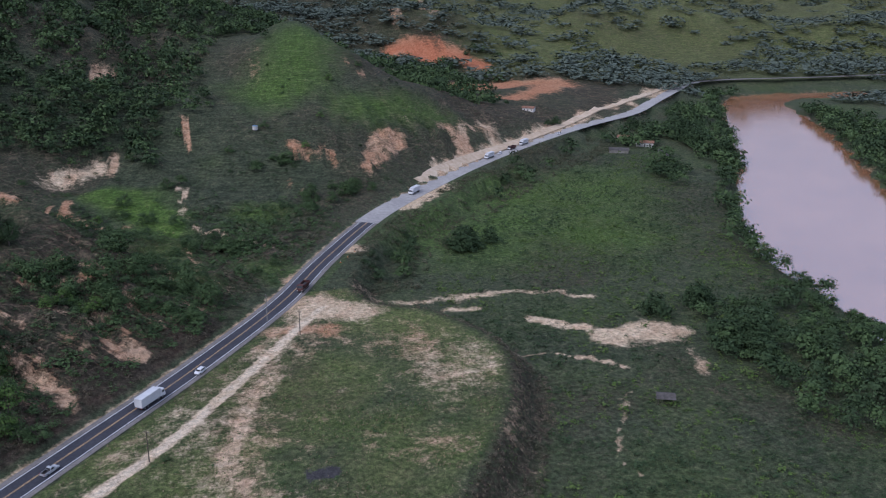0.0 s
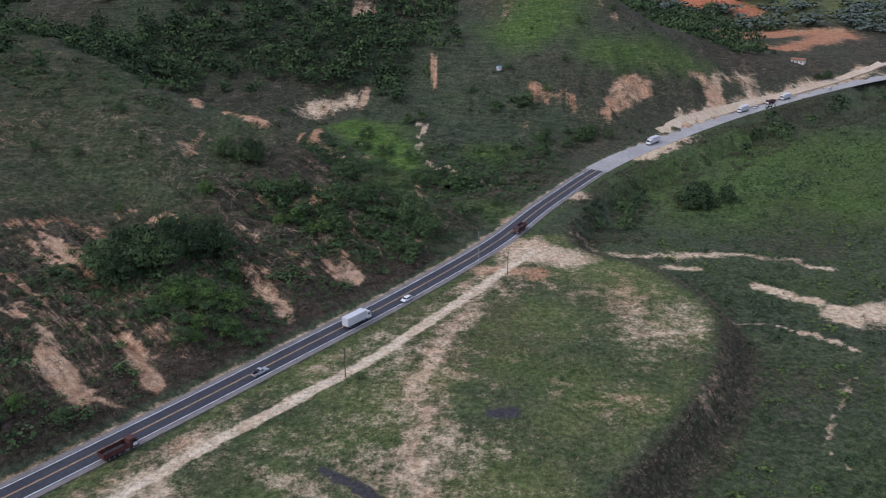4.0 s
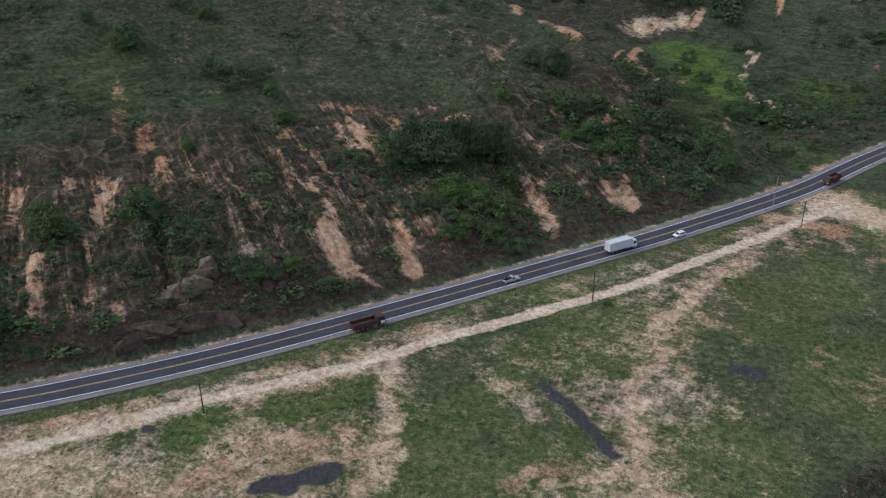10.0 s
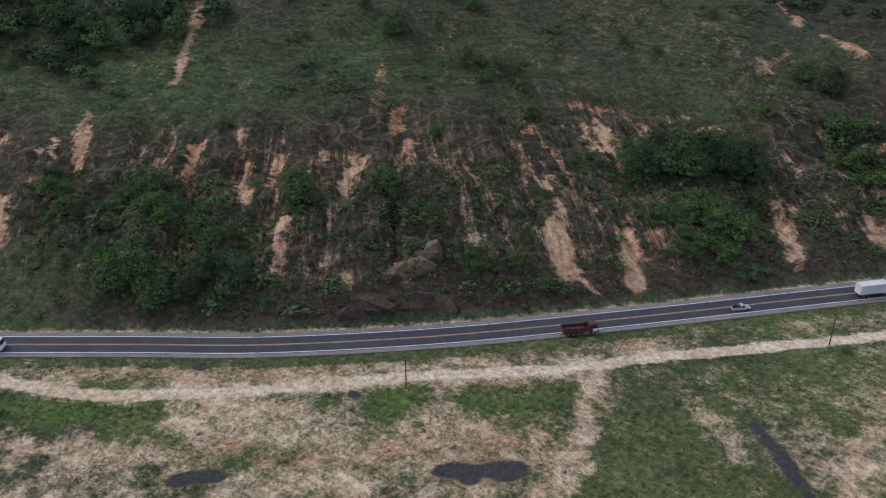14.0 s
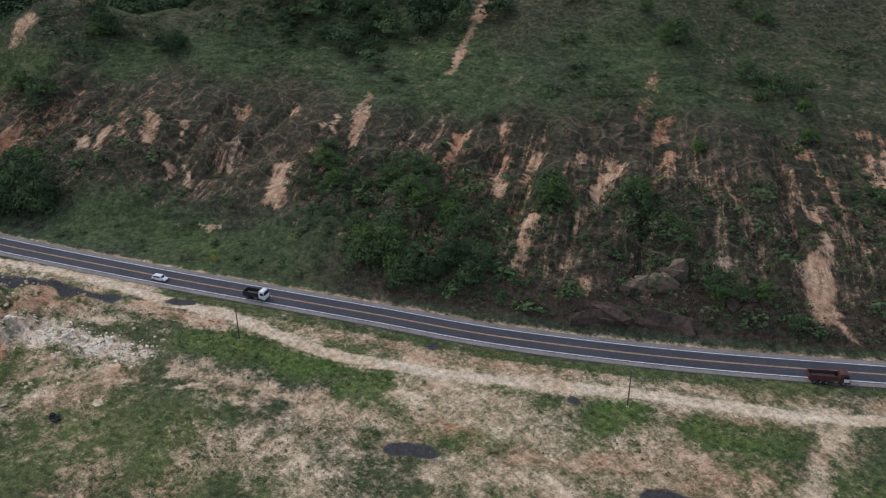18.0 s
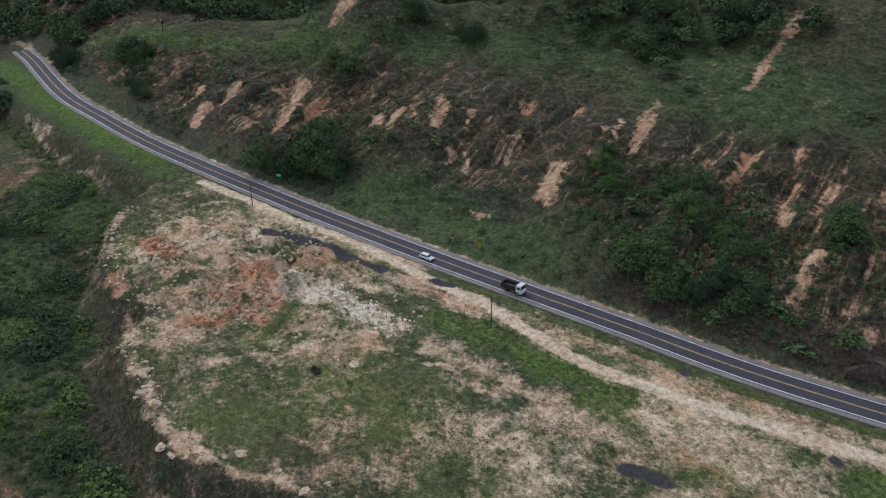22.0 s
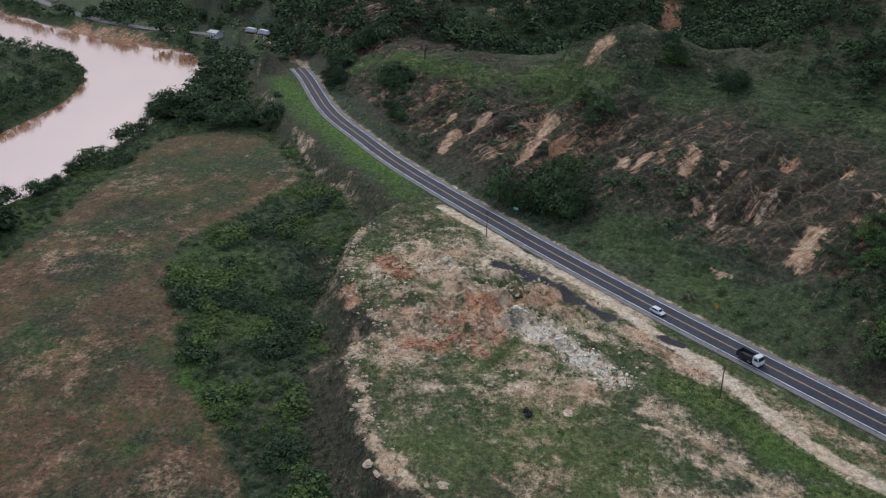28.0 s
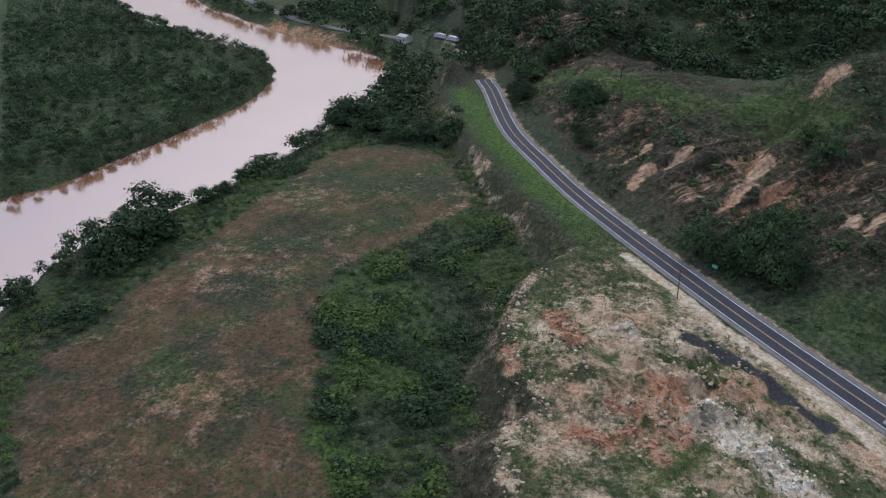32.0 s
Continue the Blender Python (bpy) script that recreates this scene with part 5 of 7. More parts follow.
GROVES_EAST = [(130, 377, 143, 384, 7, 11, 0, 9), (200, 280, 196, 276, 4, 5, 0, 10), (192, 248, 188, 225, 8, 11, 0, 10), (176, 270, 178, 274, 4, 3, 0, 8), (405, 640, 390, 525, 12, 22, 0, 14), (78, 344, 110, 396, 4, 12, 1, 3.5), (372, 640, 398, 668, 8, 7, 0, 9)]
KINDS = [[make_tree("tree", 11 + i, 1.0 * h, w, n, lob, sz, leaf, text) for i, (h, w, n, lob, sz, leaf, text) in enumerate(rows)] for rows in (
    [(9, 9, 2000, 20, 0.21, LEAF_DARK, "broad dense dark green tree in a grove"), (9, 8, 1800, 17, 0.21, LEAF_MID, "rounded green broadleaf tree in a grove"),
     (10, 8, 1900, 18, 0.21, LEAF_DARK, "tall dark green tree with an uneven crown")],
    [(5, 5.5, 1000, 14, 0.155, LEAF_MID, "low spreading green tree on rough ground"), (5, 5, 900, 12, 0.155, LEAF_BRIGHT, "small bright green tree on rough ground"),
     (5, 5, 900, 13, 0.155, LEAF_MID, "small leafy tree among scrub")])]
OWN_HEIGHT = [[9, 9, 10], [5, 5, 5]]
taken = set()


def plant(kind, which, x, y, height, group):
    """Stands a tree of a kind at a place; the first of each kind is the one that was built."""
    model = KINDS[kind][which]
    m = pose(x, y, float(land(np.array([x]), np.array([y]))[0]), 0, 0, random.uniform(0, 360)) @ Matrix.Scale(height / OWN_HEIGHT[kind][which], 4)
    if (kind, which) in taken:
        made = copy_thing(model, m)
        made.matrix_basis = m
    else:
        taken.add((kind, which))
        model.matrix_basis = m
        made = model
    tagged(made, group=group)


for groves, group in ((GROVES_HILL, "trees on the hill slope"), (GROVES_SLOPE, "trees on the hill slope"), (GROVES_WEST, "trees beside the road cutting")):
    for x0, y0, x1, y1, r, count, kind, height in groves:
        for _ in range(count):
            u, a, q = random.random(), random.uniform(0, 6.28), r * math.sqrt(random.random())
            plant(kind, random.randrange(3), x0 + u * (x1 - x0) + q * math.cos(a), y0 + u * (y1 - y0) + q * math.sin(a), 1.25 * height * random.uniform(0.6, 1.15), group)

# lone trees on the pasture: place, kind, height
LONE_HILL = [
    (-189.2, 243.0, 1, 6), (-185.4, 286.4, 1, 7), (-206.3, 244.2, 1, 4.5), (-149.2, 245.0, 1, 6), (-136.4, 251.9, 1, 6),
    (-124.3, 242.0, 1, 5), (-153.8, 221.9, 1, 3), (-136.7, 205.7, 1, 5), (-345.7, 76.8, 1, 7), (-317.8, 96.3, 0, 9),
    (-310.8, 42.6, 1, 7), (-295.9, 119.2, 1, 3), (-209.1, 217.8, 1, 3), (-167.6, 192.2, 1, 3.5), (-192.5, 166.7, 1, 5),
    (-215.5, 118.7, 1, 6), (-202.7, 107.6, 1, 4), (-184.8, 262.5, 1, 3.5), (-200.1, 73.7, 1, 3), (-113.5, 347.6, 1, 6),
    (-185.9, 284.2, 1, 5), (-206.5, 245.7, 1, 5), (-189.3, 243.9, 1, 7), (-197.1, 284.8, 1, 6), (-135.3, 315.9, 1, 4.5),
]
LONE_SPUR = [
    (-119.5, 314.3, 1, 4.5), (-66.9, 294.8, 1, 6), (-67.7, 333.2, 1, 5), (-94.3, 281.2, 1, 3), (-142.7, 280.1, 1, 2.5),
    (-97.8, 324.9, 1, 3), (-127.0, 171.2, 0, 9), (-108.9, 172.7, 1, 7), (-94.5, 169.7, 1, 6), (-85.6, 179.7, 1, 5),
    (-76.4, 181.0, 1, 5), (-125.0, 240.8, 1, 6), (-34.6, 429.0, 1, 5), (-72.8, 484.7, 1, 5), (16.8, 390.9, 0, 8),
    (-22.7, 461.9, 1, 4), (-1.2, 477.0, 1, 7), (5.5, 483.4, 1, 7),
]
LONE_REST = [
    (79.2, 511.8, 1, 5), (58.5, 543.4, 1, 6), (111.1, 606.7, 1, 6), (140, 640, 1, 6), (94.1, 547.8, 1, 5),
    (34.8, 518.9, 1, 6), (300.3, 635.7, 0, 9), (290.3, 628.8, 0, 7), (-7, 206, 1, 1.8),
]
for x, y, kind, height in LONE_HILL + LONE_SPUR + LONE_REST:
    plant(kind, random.randrange(3), x, y, height, "lone trees")

bare = make_tree("bare_tree", 5, 11, 8, 0, 0, 0, None, "tall leafless tree on the grassy ridge", bare=True)
bare.matrix_basis = pose(-432, -36, float(land(np.array([-432.0]), np.array([-36.0]))[0]))

# woods: everything farther off
FOREST_BEND = [(-720, -310, -665, -200, 40, 1), (-690, -180, -630, -110, 36, 1), (-496, -96, -484, -60, 8, 1), (-545, -130, -505, -110, 14, 1)]
FOREST_WEST = [(-475, 10, -425, 120, 24, 1), (-530, -60, -480, 20, 18, 1), (-425, 110, -380, 150, 22, 1), (-408, -182, -384, -118, 13, 1), (-256, -196, -190, -200, 7, 1), (-190, -200, -120, -208, 8, 1), (-330, 150, -262, 195, 20, 1), (-640, -40, -520, 90, 50, 1), (-760, -60, -560, 200, 90, 1), (-520, 130, -420, 170, 40, 1), (-420, 200, -320, 260, 40, 0.9), (-470, -165, -400, -145, 12, 1), (-545, -195, -470, -160, 14, 1), (-620, -150, -525, -95, 26, 1), (-500, -92, -460, -86, 7, 1), (-520, -130, -470, -124, 9, 1)]
FOREST_NORTH = [(-160, 640, -30, 590, 40, 1), (-110, 560, -50, 545, 20, 1), (10, 700, -40, 620, 26, 1), (-102, 692, -33, 811, 70, 1), (-33, 811, 30, 850, 60, 1), (-200, 480, -140, 560, 45, 0.9), (-250, 330, -190, 480, 40, 0.4), (-40, 530, -10, 515, 9, 1), (230, 720, 300, 900, 36, 0.9), (190, 630, 260, 690, 9, 0.6), (60, 800, 300, 1010, 60, 1)]
FOREST_EAST = [(483, 750, 412, 592, 15, 1), (408, 585, 368, 482, 15, 1), (204, 245, 188, 185, 13, 1), (216, 190, 240, 256, 17, 1), (190, 250, 192, 185, 9, 1), (205, 260, 215, 180, 12, 1), (248, 280, 236, 215, 9, 1), (300, 470, 345, 545, 10, 1), (345, 590, 420, 645, 16, 1), (275, 570, 300, 610, 6, 1), (430, 660, 500, 740, 14, 1), (176, 452, 244, 540, 7, 0.6), (90, 345, 106, 380, 6, 0.7), (360, 470, 345, 440, 6, 1)]
FOREST = FOREST_BEND + FOREST_WEST + FOREST_NORTH + FOREST_EAST


def wood_density(x, y):
    d, s, _ = near_line(x, y, ROAD_LINE)
    rd, _, ri = near_line(x, y, RIVER_LINE)
    inside = np.abs(rd) - RIVER_LINE[ri, 2]
    w = capsules(x, y, FOREST)[0]
    far = smooth(300, 380, d) * smooth(-0.5, 0.0, fbm(x, y, 130, 91, 3) + 0.25)
    hill_ = np.hypot((x - 112) / 95, (y - 668) / 105) < 1
    w = np.maximum(w, far * ~((s > 900) & (s < 1500) & (d < 420))) * np.where(hill_ & (x > 45), 0.04, 1.0)
    w = w * ~((s < 470) & (d < 135) & (d > 30) & (x > -455))
    over = (rd > 0) & (inside > 3)
    w = np.maximum(w, over * np.maximum(0.85 * (x > 150), 0.35 + 0.65 * smooth(-0.3, 0.1, fbm(x, y, 70, 93, 3))) + over * smooth(16, 5, inside))
    w = w * (1 - np.minimum(1, 1.3 * capsules(x, y, [r if len(r) > 6 else (*r, 0) for r in FAR_EARTH + LUSH])[0])) * (1 - np.minimum(1, 1.5 * scars(x, y, SCARS)[0]))
    strip = (rd < 0) & (inside > 2) & (inside < 14)
    w = np.maximum(w, 0.75 * strip)
    return w * ((np.abs(d) > 16) | (x < -500)) * (inside > 1.5)


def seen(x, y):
    """The sector of the valley that the camera's view sweeps: far to the north, nearer to the west."""
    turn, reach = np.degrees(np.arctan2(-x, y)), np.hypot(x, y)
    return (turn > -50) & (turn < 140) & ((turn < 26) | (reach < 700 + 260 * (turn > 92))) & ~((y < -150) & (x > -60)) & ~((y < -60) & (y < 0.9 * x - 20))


CLOUD_NEAR = [leaf_cloud(100 + i, 280, 7, 0.045, 0.8, 0.27, 0.2, 1.15) for i in range(6)]
CLOUD_MID = [leaf_cloud(130 + i, 104, 8, 0.068, 0.8, 0.27, 0.15, 1.15) for i in range(6)]
CLOUD_OFF = [leaf_cloud(120 + i, 84, 8, 0.072, 0.8, 0.27, 0.1, 1.15) for i in range(6)]
CLOUD_FAR = [leaf_cloud(140 + i, 60, 9, 0.075, 0.8, 0.34, 0.1) for i in range(5)]
def grove_places(groves):
    out = []
    for x0, y0, x1, y1, r, count, kind, height in groves:
        u, a, q = rng.uniform(0, 1, count), rng.uniform(0, 6.28, count), r * np.sqrt(rng.uniform(0, 1, count))
        out.append(np.stack([x0 + u * (x1 - x0) + q * np.cos(a), y0 + u * (y1 - y0) + q * np.sin(a), 1.2 * height * rng.uniform(0.6, 1.15, count)], 1))
    return np.vstack(out)


for groves, text in ((GROVES_NORTH, "green trees about the side valley"), (GROVES_RIVER, "dense dark green trees along the river bank"), (GROVES_EAST, "dark green trees on the flood plain")):
    p = grove_places(groves)
    h, p = p[:, 2], on_land(p[:, :2])
    strew("grove", p, 1.1 * h, h, [leaf_cloud(300 + i, 520, 16, 0.036, 0.85, 0.36, 0.04) for i in range(4)], LEAF_MID if groves is GROVES_NORTH else LEAF_DARK, text, "trees")
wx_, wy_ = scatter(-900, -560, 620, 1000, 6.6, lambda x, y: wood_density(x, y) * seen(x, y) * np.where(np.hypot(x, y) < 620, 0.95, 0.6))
dist = np.hypot(wx_, wy_)
for name, lo, hi, cloud, grow in (("woodland", 0, 430, CLOUD_NEAR, 1.0), ("woodland", 430, 620, CLOUD_MID, 1.2), ("woodland", 620, 1400, CLOUD_OFF, 1.4)):
    for k, (mat, text) in enumerate(((LEAF_DARK, "dark green woodland on the valley sides"), (LEAF_MID, "mixed green woodland on the valley sides"))):
        sel = (dist >= lo) & (dist < hi) & ((np.sin(wx_ * 12.9 + wy_ * 78.2) > 0.2) == bool(k))
        p = on_land(np.stack([wx_[sel], wy_[sel]], 1))
        h = rng.uniform(5, 11.5, len(p)) * grow * np.where((near_line(p[:, 0], p[:, 1], RIVER_LINE)[0] > 0) & (p[:, 0] < 0), 0.62, 1.0)
        strew(name, p, h * rng.uniform(0.9, 1.25, len(p)), h, cloud, mat, text, "woodland")
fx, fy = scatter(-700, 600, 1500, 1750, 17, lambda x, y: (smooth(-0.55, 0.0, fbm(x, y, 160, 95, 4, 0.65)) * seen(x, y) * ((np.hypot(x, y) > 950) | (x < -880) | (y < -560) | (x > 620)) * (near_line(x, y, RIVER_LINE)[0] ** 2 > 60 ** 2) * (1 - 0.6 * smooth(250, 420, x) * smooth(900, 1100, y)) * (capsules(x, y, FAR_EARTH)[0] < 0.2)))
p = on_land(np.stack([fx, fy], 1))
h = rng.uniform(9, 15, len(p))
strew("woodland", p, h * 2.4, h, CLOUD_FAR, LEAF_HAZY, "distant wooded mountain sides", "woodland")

# scrub on the slopes, weeds and tufts on the made ground
BUSH = [leaf_cloud(160 + i, 52, 8, 0.076, 0.9, 0.3, 0.0) for i in range(8)]
TUFT = [grass_tuft(180 + i, 6, 0.9, 0.09) for i in range(6)]


def scrub_density(x, y):
    d, s, _ = near_line(x, y, ROAD_LINE)
    bare = np.minimum(1, 1.5 * scars(x, y, SCARS)[0])
    return (d > 10) * (s > 100) * (s < 960) * smooth(330, 120, d) * (1 - bare) * (1 - 0.8 * capsules(x, y, LUSH)[0]) * (0.04 + 0.85 * smooth(-0.2, 0.5, fbm(x, y, 30, 97, 3) + 0.6 * smooth(90, 30, d) - 0.3)) * (1 - 0.75 * smooth(13, 16, d) * smooth(40, 32, d) * smooth(-228, -205, x) * smooth(-160, -185, x))


sx, sy = scatter(-460, -130, 80, 480, 2.35, scrub_density)
p = on_land(np.stack([sx, sy], 1))
h = rng.uniform(0.5, 1.9, len(p)) * (1 + 1.1 * (rng.uniform(0, 1, len(p)) > 0.9))
half = rng.uniform(0, 1, len(p)) > 0.5 + 0.25 * fbm(p[:, 0], p[:, 1], 25, 103, 2)
strew("scrub", p[half], 1.7 * h[half], h[half], BUSH, LEAF_SCRUB, "dull brown-green scrub on the eroded slope", "scrub")
h = h * 1.35
strew("scrub", p[~half], 1.7 * h[~half], h[~half], BUSH, LEAF_MID, "green bushes on the eroded slope", "scrub")


def thicket_density(x, y):
    d, s, _ = near_line(x, y, ROAD_LINE)
    ed = near_line(x, y, EDGE_LINE)[0]
    rd, _, ri = near_line(x, y, RIVER_LINE)
    inside = np.abs(rd) - RIVER_LINE[ri, 2]
    field = within(x, y, FIELD)
    open_ = capsules(x, y, [(*r[:5], 0.3 if r[1] > 300 and r[0] < 150 else 1) for r in PATHS] + [(*POND[0], 1)])[0]
    plain = (ed < -3 - 9 * smooth(-215, -190, x)) * (d < -13) * (rd < 0) * (inside > 3)
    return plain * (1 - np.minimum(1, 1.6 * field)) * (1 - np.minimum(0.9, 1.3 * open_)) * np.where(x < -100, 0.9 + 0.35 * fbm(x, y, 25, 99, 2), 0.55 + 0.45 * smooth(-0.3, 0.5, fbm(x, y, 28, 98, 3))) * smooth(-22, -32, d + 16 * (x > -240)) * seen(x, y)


tx, ty = scatter(-420, -180, -95, 60, 2.25, thicket_density)
p = on_land(np.stack([tx, ty], 1))
h = rng.uniform(0.9, 2.4, len(p)) * (1 + 1.3 * smooth(0.0, 0.7, fbm(p[:, 0], p[:, 1], 16, 107, 3)))
for k, (mat, text) in enumerate(((LEAF_WEED, "lush green thicket of weeds below the made ground"), (LEAF_DARK, "dark green bushes in the thicket"))):
    sel = (fbm(p[:, 0], p[:, 1], 14, 105, 2) + rng.uniform(-0.4, 0.4, len(p)) > 0.0) == bool(k)
    strew("thicket", p[sel], 1.7 * h[sel], h[sel], [leaf_cloud(230 + i, 96, 10, 0.050, 0.9, 0.3, 0.0) for i in range(8)], mat, text, "undergrowth")
tx, ty = scatter(-95, 40, 330, 560, 2.3, thicket_density)
p = on_land(np.stack([tx, ty], 1))
h = rng.uniform(0.4, 1.5, len(p)) * (1 + 1.0 * (rng.uniform(0, 1, len(p)) > 0.88))
dark_ = fbm(p[:, 0], p[:, 1], 24, 109, 3) + rng.uniform(-0.3, 0.3, len(p)) > -0.05
for sel, mat, text in ((dark_, LEAF_DARK, "dark green bushes on the flood plain"), (~dark_, LEAF_WEED, "lush green weeds and bushes on the flood plain")):
    strew("thicket", p[sel], 1.9 * h[sel], h[sel], [leaf_cloud(250 + i, 22, 7, 0.098, 0.9, 0.3, 0.0) for i in range(8)], mat, text, "undergrowth")


def tuft_density(x, y):
    d, s, _ = near_line(x, y, ROAD_LINE)
    td = np.abs(near_line(x, y, TRACK_LINE)[0])
    ed = near_line(x, y, EDGE_LINE)[0]
    made = (ed > -6) * (d < -6.3) * (x > -285) * (x < 110) * (y < 320) * (td > 2.6)
    bare = np.maximum(0.8 * capsules(x, y, FIELD_EARTH)[0], np.maximum(0.5 * capsules(x, y, RUBBLE_EARTH)[0], capsules(x, y, ASH)[0]))
    verge = (d > -9.5) * 0.9
    return made * np.maximum(verge, (1 - bare) * (0.12 + 0.7 * smooth(-0.25, 0.6, fbm(x, y, 11, 101, 4, 0.6))))


ux, uy = scatter(-285, -60, 110, 320, 0.85, tuft_density)
p = on_land(np.stack([ux, uy], 1))
h = rng.uniform(0.2, 0.65, len(p))
kind = rng.uniform(0, 1, len(p))
strew("weeds", p[kind < 0.55], 1.5 * h[kind < 0.55], h[kind < 0.55], [leaf_cloud(190 + i, 8, 4, 0.18, 0.9, 0.3, 0) for i in range(6)], LEAF_WEED, "patchy green weeds on dry made ground", "weeds")
strew("dry_grass", p[kind > 0.75], 1.2 * h[kind > 0.75], h[kind > 0.75], TUFT, LEAF_DRY, "dry grass tufts on made ground", "grass")
patch = [(*r[:5], 1) for r in LUSH if r[5] > 0.75 and r[4] < 8]
bx_, by_ = scatter(-450, -130, 110, 320, 1.5, lambda x, y: 0.75 * (capsules(x, y, patch)[0] > 0.3) * (np.abs(near_line(x, y, TRACK_LINE)[0]) > 2.5) * (near_line(x, y, ROAD_LINE)[0] < -7))
p = on_land(np.stack([bx_, by_], 1))
h = rng.uniform(0.3, 0.9, len(p)) * np.where(p[:, 0] < -250, 0.6, 1)
strew("weeds", p, 1.9 * h, h, [leaf_cloud(210 + i, 18, 5, 0.14, 0.9, 0.3, 0) for i in range(6)], LEAF_BRIGHT, "bright fresh green weeds beside the track", "weeds")
big = scatter(-262, -60, 110, 320, 3.6, lambda x, y: tuft_density(x, y) * 0.75 * (near_line(x, y, ROAD_LINE)[0] < -9))
p = on_land(np.stack(big, 1))
h = rng.uniform(0.4, 1.3, len(p))
strew("bushes", p, 1.6 * h, h, BUSH, LEAF_MID, "scattered low bushes on the made ground", "undergrowth")
bx_, by_ = scatter(70, 330, 330, 640, 2.6, lambda x, y: (lambda d: (d < -9) * (d > -46) * (0.25 + 0.75 * smooth(-0.3, 0.3, fbm(x, y, 22, 111, 3))))(near_line(x, y, ROAD_LINE)[0]))
p = on_land(np.stack([bx_, by_], 1))
h = rng.uniform(0.7, 2.6, len(p))
strew("scrub", p, 1.7 * h, h, BUSH, LEAF_SCRUB, "dark dull scrub below the road bank", "scrub")
bx_, by_ = scatter(-245, -45, -130, 50, 2.0, lambda x, y: 0.5 * bump(x, y, -190, 2, 48, 34, 40, 1.0, 2) * (near_line(x, y, EDGE_LINE)[0] > -8) * (near_line(x, y, ROAD_LINE)[0] < -9) * smooth(-0.2, 0.35, fbm(x, y, 7, 113, 3)))
p = on_land(np.stack([bx_, by_], 1))
h = rng.uniform(0.4, 1.2, len(p))
strew("weeds", p, 1.8 * h, h, BUSH, LEAF_WEED, "tall green weeds among dumped earth", "weeds")

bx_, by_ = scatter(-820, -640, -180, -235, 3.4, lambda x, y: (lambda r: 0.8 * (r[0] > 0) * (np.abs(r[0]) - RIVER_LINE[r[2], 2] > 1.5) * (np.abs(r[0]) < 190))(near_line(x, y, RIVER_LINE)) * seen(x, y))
p = on_land(np.stack([bx_, by_], 1))
h = rng.uniform(1.0, 3.2, len(p))
strew("thicket", p, 1.8 * h, h, [leaf_cloud(370 + i, 34, 8, 0.085, 0.9, 0.3, 0.0) for i in range(6)], LEAF_MID, "dense green bushes beyond the river", "undergrowth")
bx_, by_ = scatter(-160, 90, 40, 330, 1.7, lambda x, y: (lambda r: 0.75 * smooth(7.5, 9.5, r[0]) * smooth(30, 18, r[0]) * smooth(530, 570, r[1]) * smooth(840, 800, r[1]))(near_line(x, y, ROAD_LINE)) * (1 - np.minimum(1, 1.5 * scars(x, y, SCARS)[0])) * smooth(-0.5, 0.2, fbm(x, y, 12, 119, 3)))
p = on_land(np.stack([bx_, by_], 1))
h = rng.uniform(0.6, 2.0, len(p))
strew("scrub", p, 1.5 * h, h, BUSH, LEAF_BARE, "grey-brown leafless shrubs at the foot of the cutting", "scrub")

bx_, by_ = scatter(-200, -60, 112, 320, 1.8, lambda x, y: (lambda e: 0.8 * (e < -0.5) * (e > -14) * smooth(-0.5, 0.1, fbm(x, y, 14, 121, 3)) * np.maximum(smooth(-45, -80, x), smooth(30, 50, x)))(near_line(x, y, EDGE_LINE)[0]))
p = on_land(np.stack([bx_, by_], 1))
h = rng.uniform(0.5, 1.6, len(p))
strew("scrub", p, 1.6 * h, h, BUSH, LEAF_BARE, "grey-brown dry shrubs on the bank of the made ground", "scrub")
CLUMPS = [(-27, 150, -12, 138, 6, 0.8), (-20, 128, 0, 124, 6, 0.8), (40, 200, 56, 214, 6, 0.5),
          (-124.6, 40.0, -110.7, 44.4, 3.3, 1), (-129.2, 36.1, -131.0, 40.3, 1.8, 0.8), (-137.0, 19.9, -137.0, 35.8, 1.9, 0.5), (-127.8, -3.0, -125.0, 7.0, 1.8, 0.5),
          (-130.8, 14.5, -114.2, 21.2, 1.6, 0.35), (-226.3, -31.9, -217.1, -22.0, 2.2, 0.6), (-198.3, -29.9, -180.9, -24.4, 1.4, 0.7), (-208.1, -9.2, -204.0, -5.6, 1.2, 0.8),
          (-213.5, -0.8, -210.9, 6.2, 1.4, 0.8), (-183.8, 25.4, -170.6, 30.7, 1.3, 0.5)]
bx_, by_ = scatter(-250, -45, 80, 230, 1.6, lambda x, y: 0.8 * capsules(x, y, CLUMPS)[0] * smooth(-0.3, 0.3, fbm(x, y, 6, 123, 3)))
p = on_land(np.stack([bx_, by_], 1))
h = rng.uniform(0.4, 1.3, len(p))
strew("bushes", p, 1.6 * h, h, BUSH, LEAF_MID, "clumps of green bushes on the rough turf", "undergrowth")

bx_, by_ = scatter(-120, 320, 200, 640, 4.0, lambda x, y: (lambda r: 0.55 * (r[0] > 10) * (r[1] > 840) * (r[1] < 1190) * (0.25 + 0.75 * smooth(140, 60, r[0])) * smooth(0.0, 0.5, fbm(x, y, 26, 125, 4, 0.6)))(near_line(x, y, ROAD_LINE)) * (1 - np.minimum(1, 1.5 * scars(x, y, SCARS)[0])) * (1 - 0.7 * np.minimum(1, capsules(x, y, LUSH)[0])))
p = on_land(np.stack([bx_, by_], 1))
h = rng.uniform(0.8, 3.4, len(p))
strew("bushes", p, 1.5 * h, h, BUSH, LEAF_DARK, "dark green bushes about the side valley", "undergrowth")

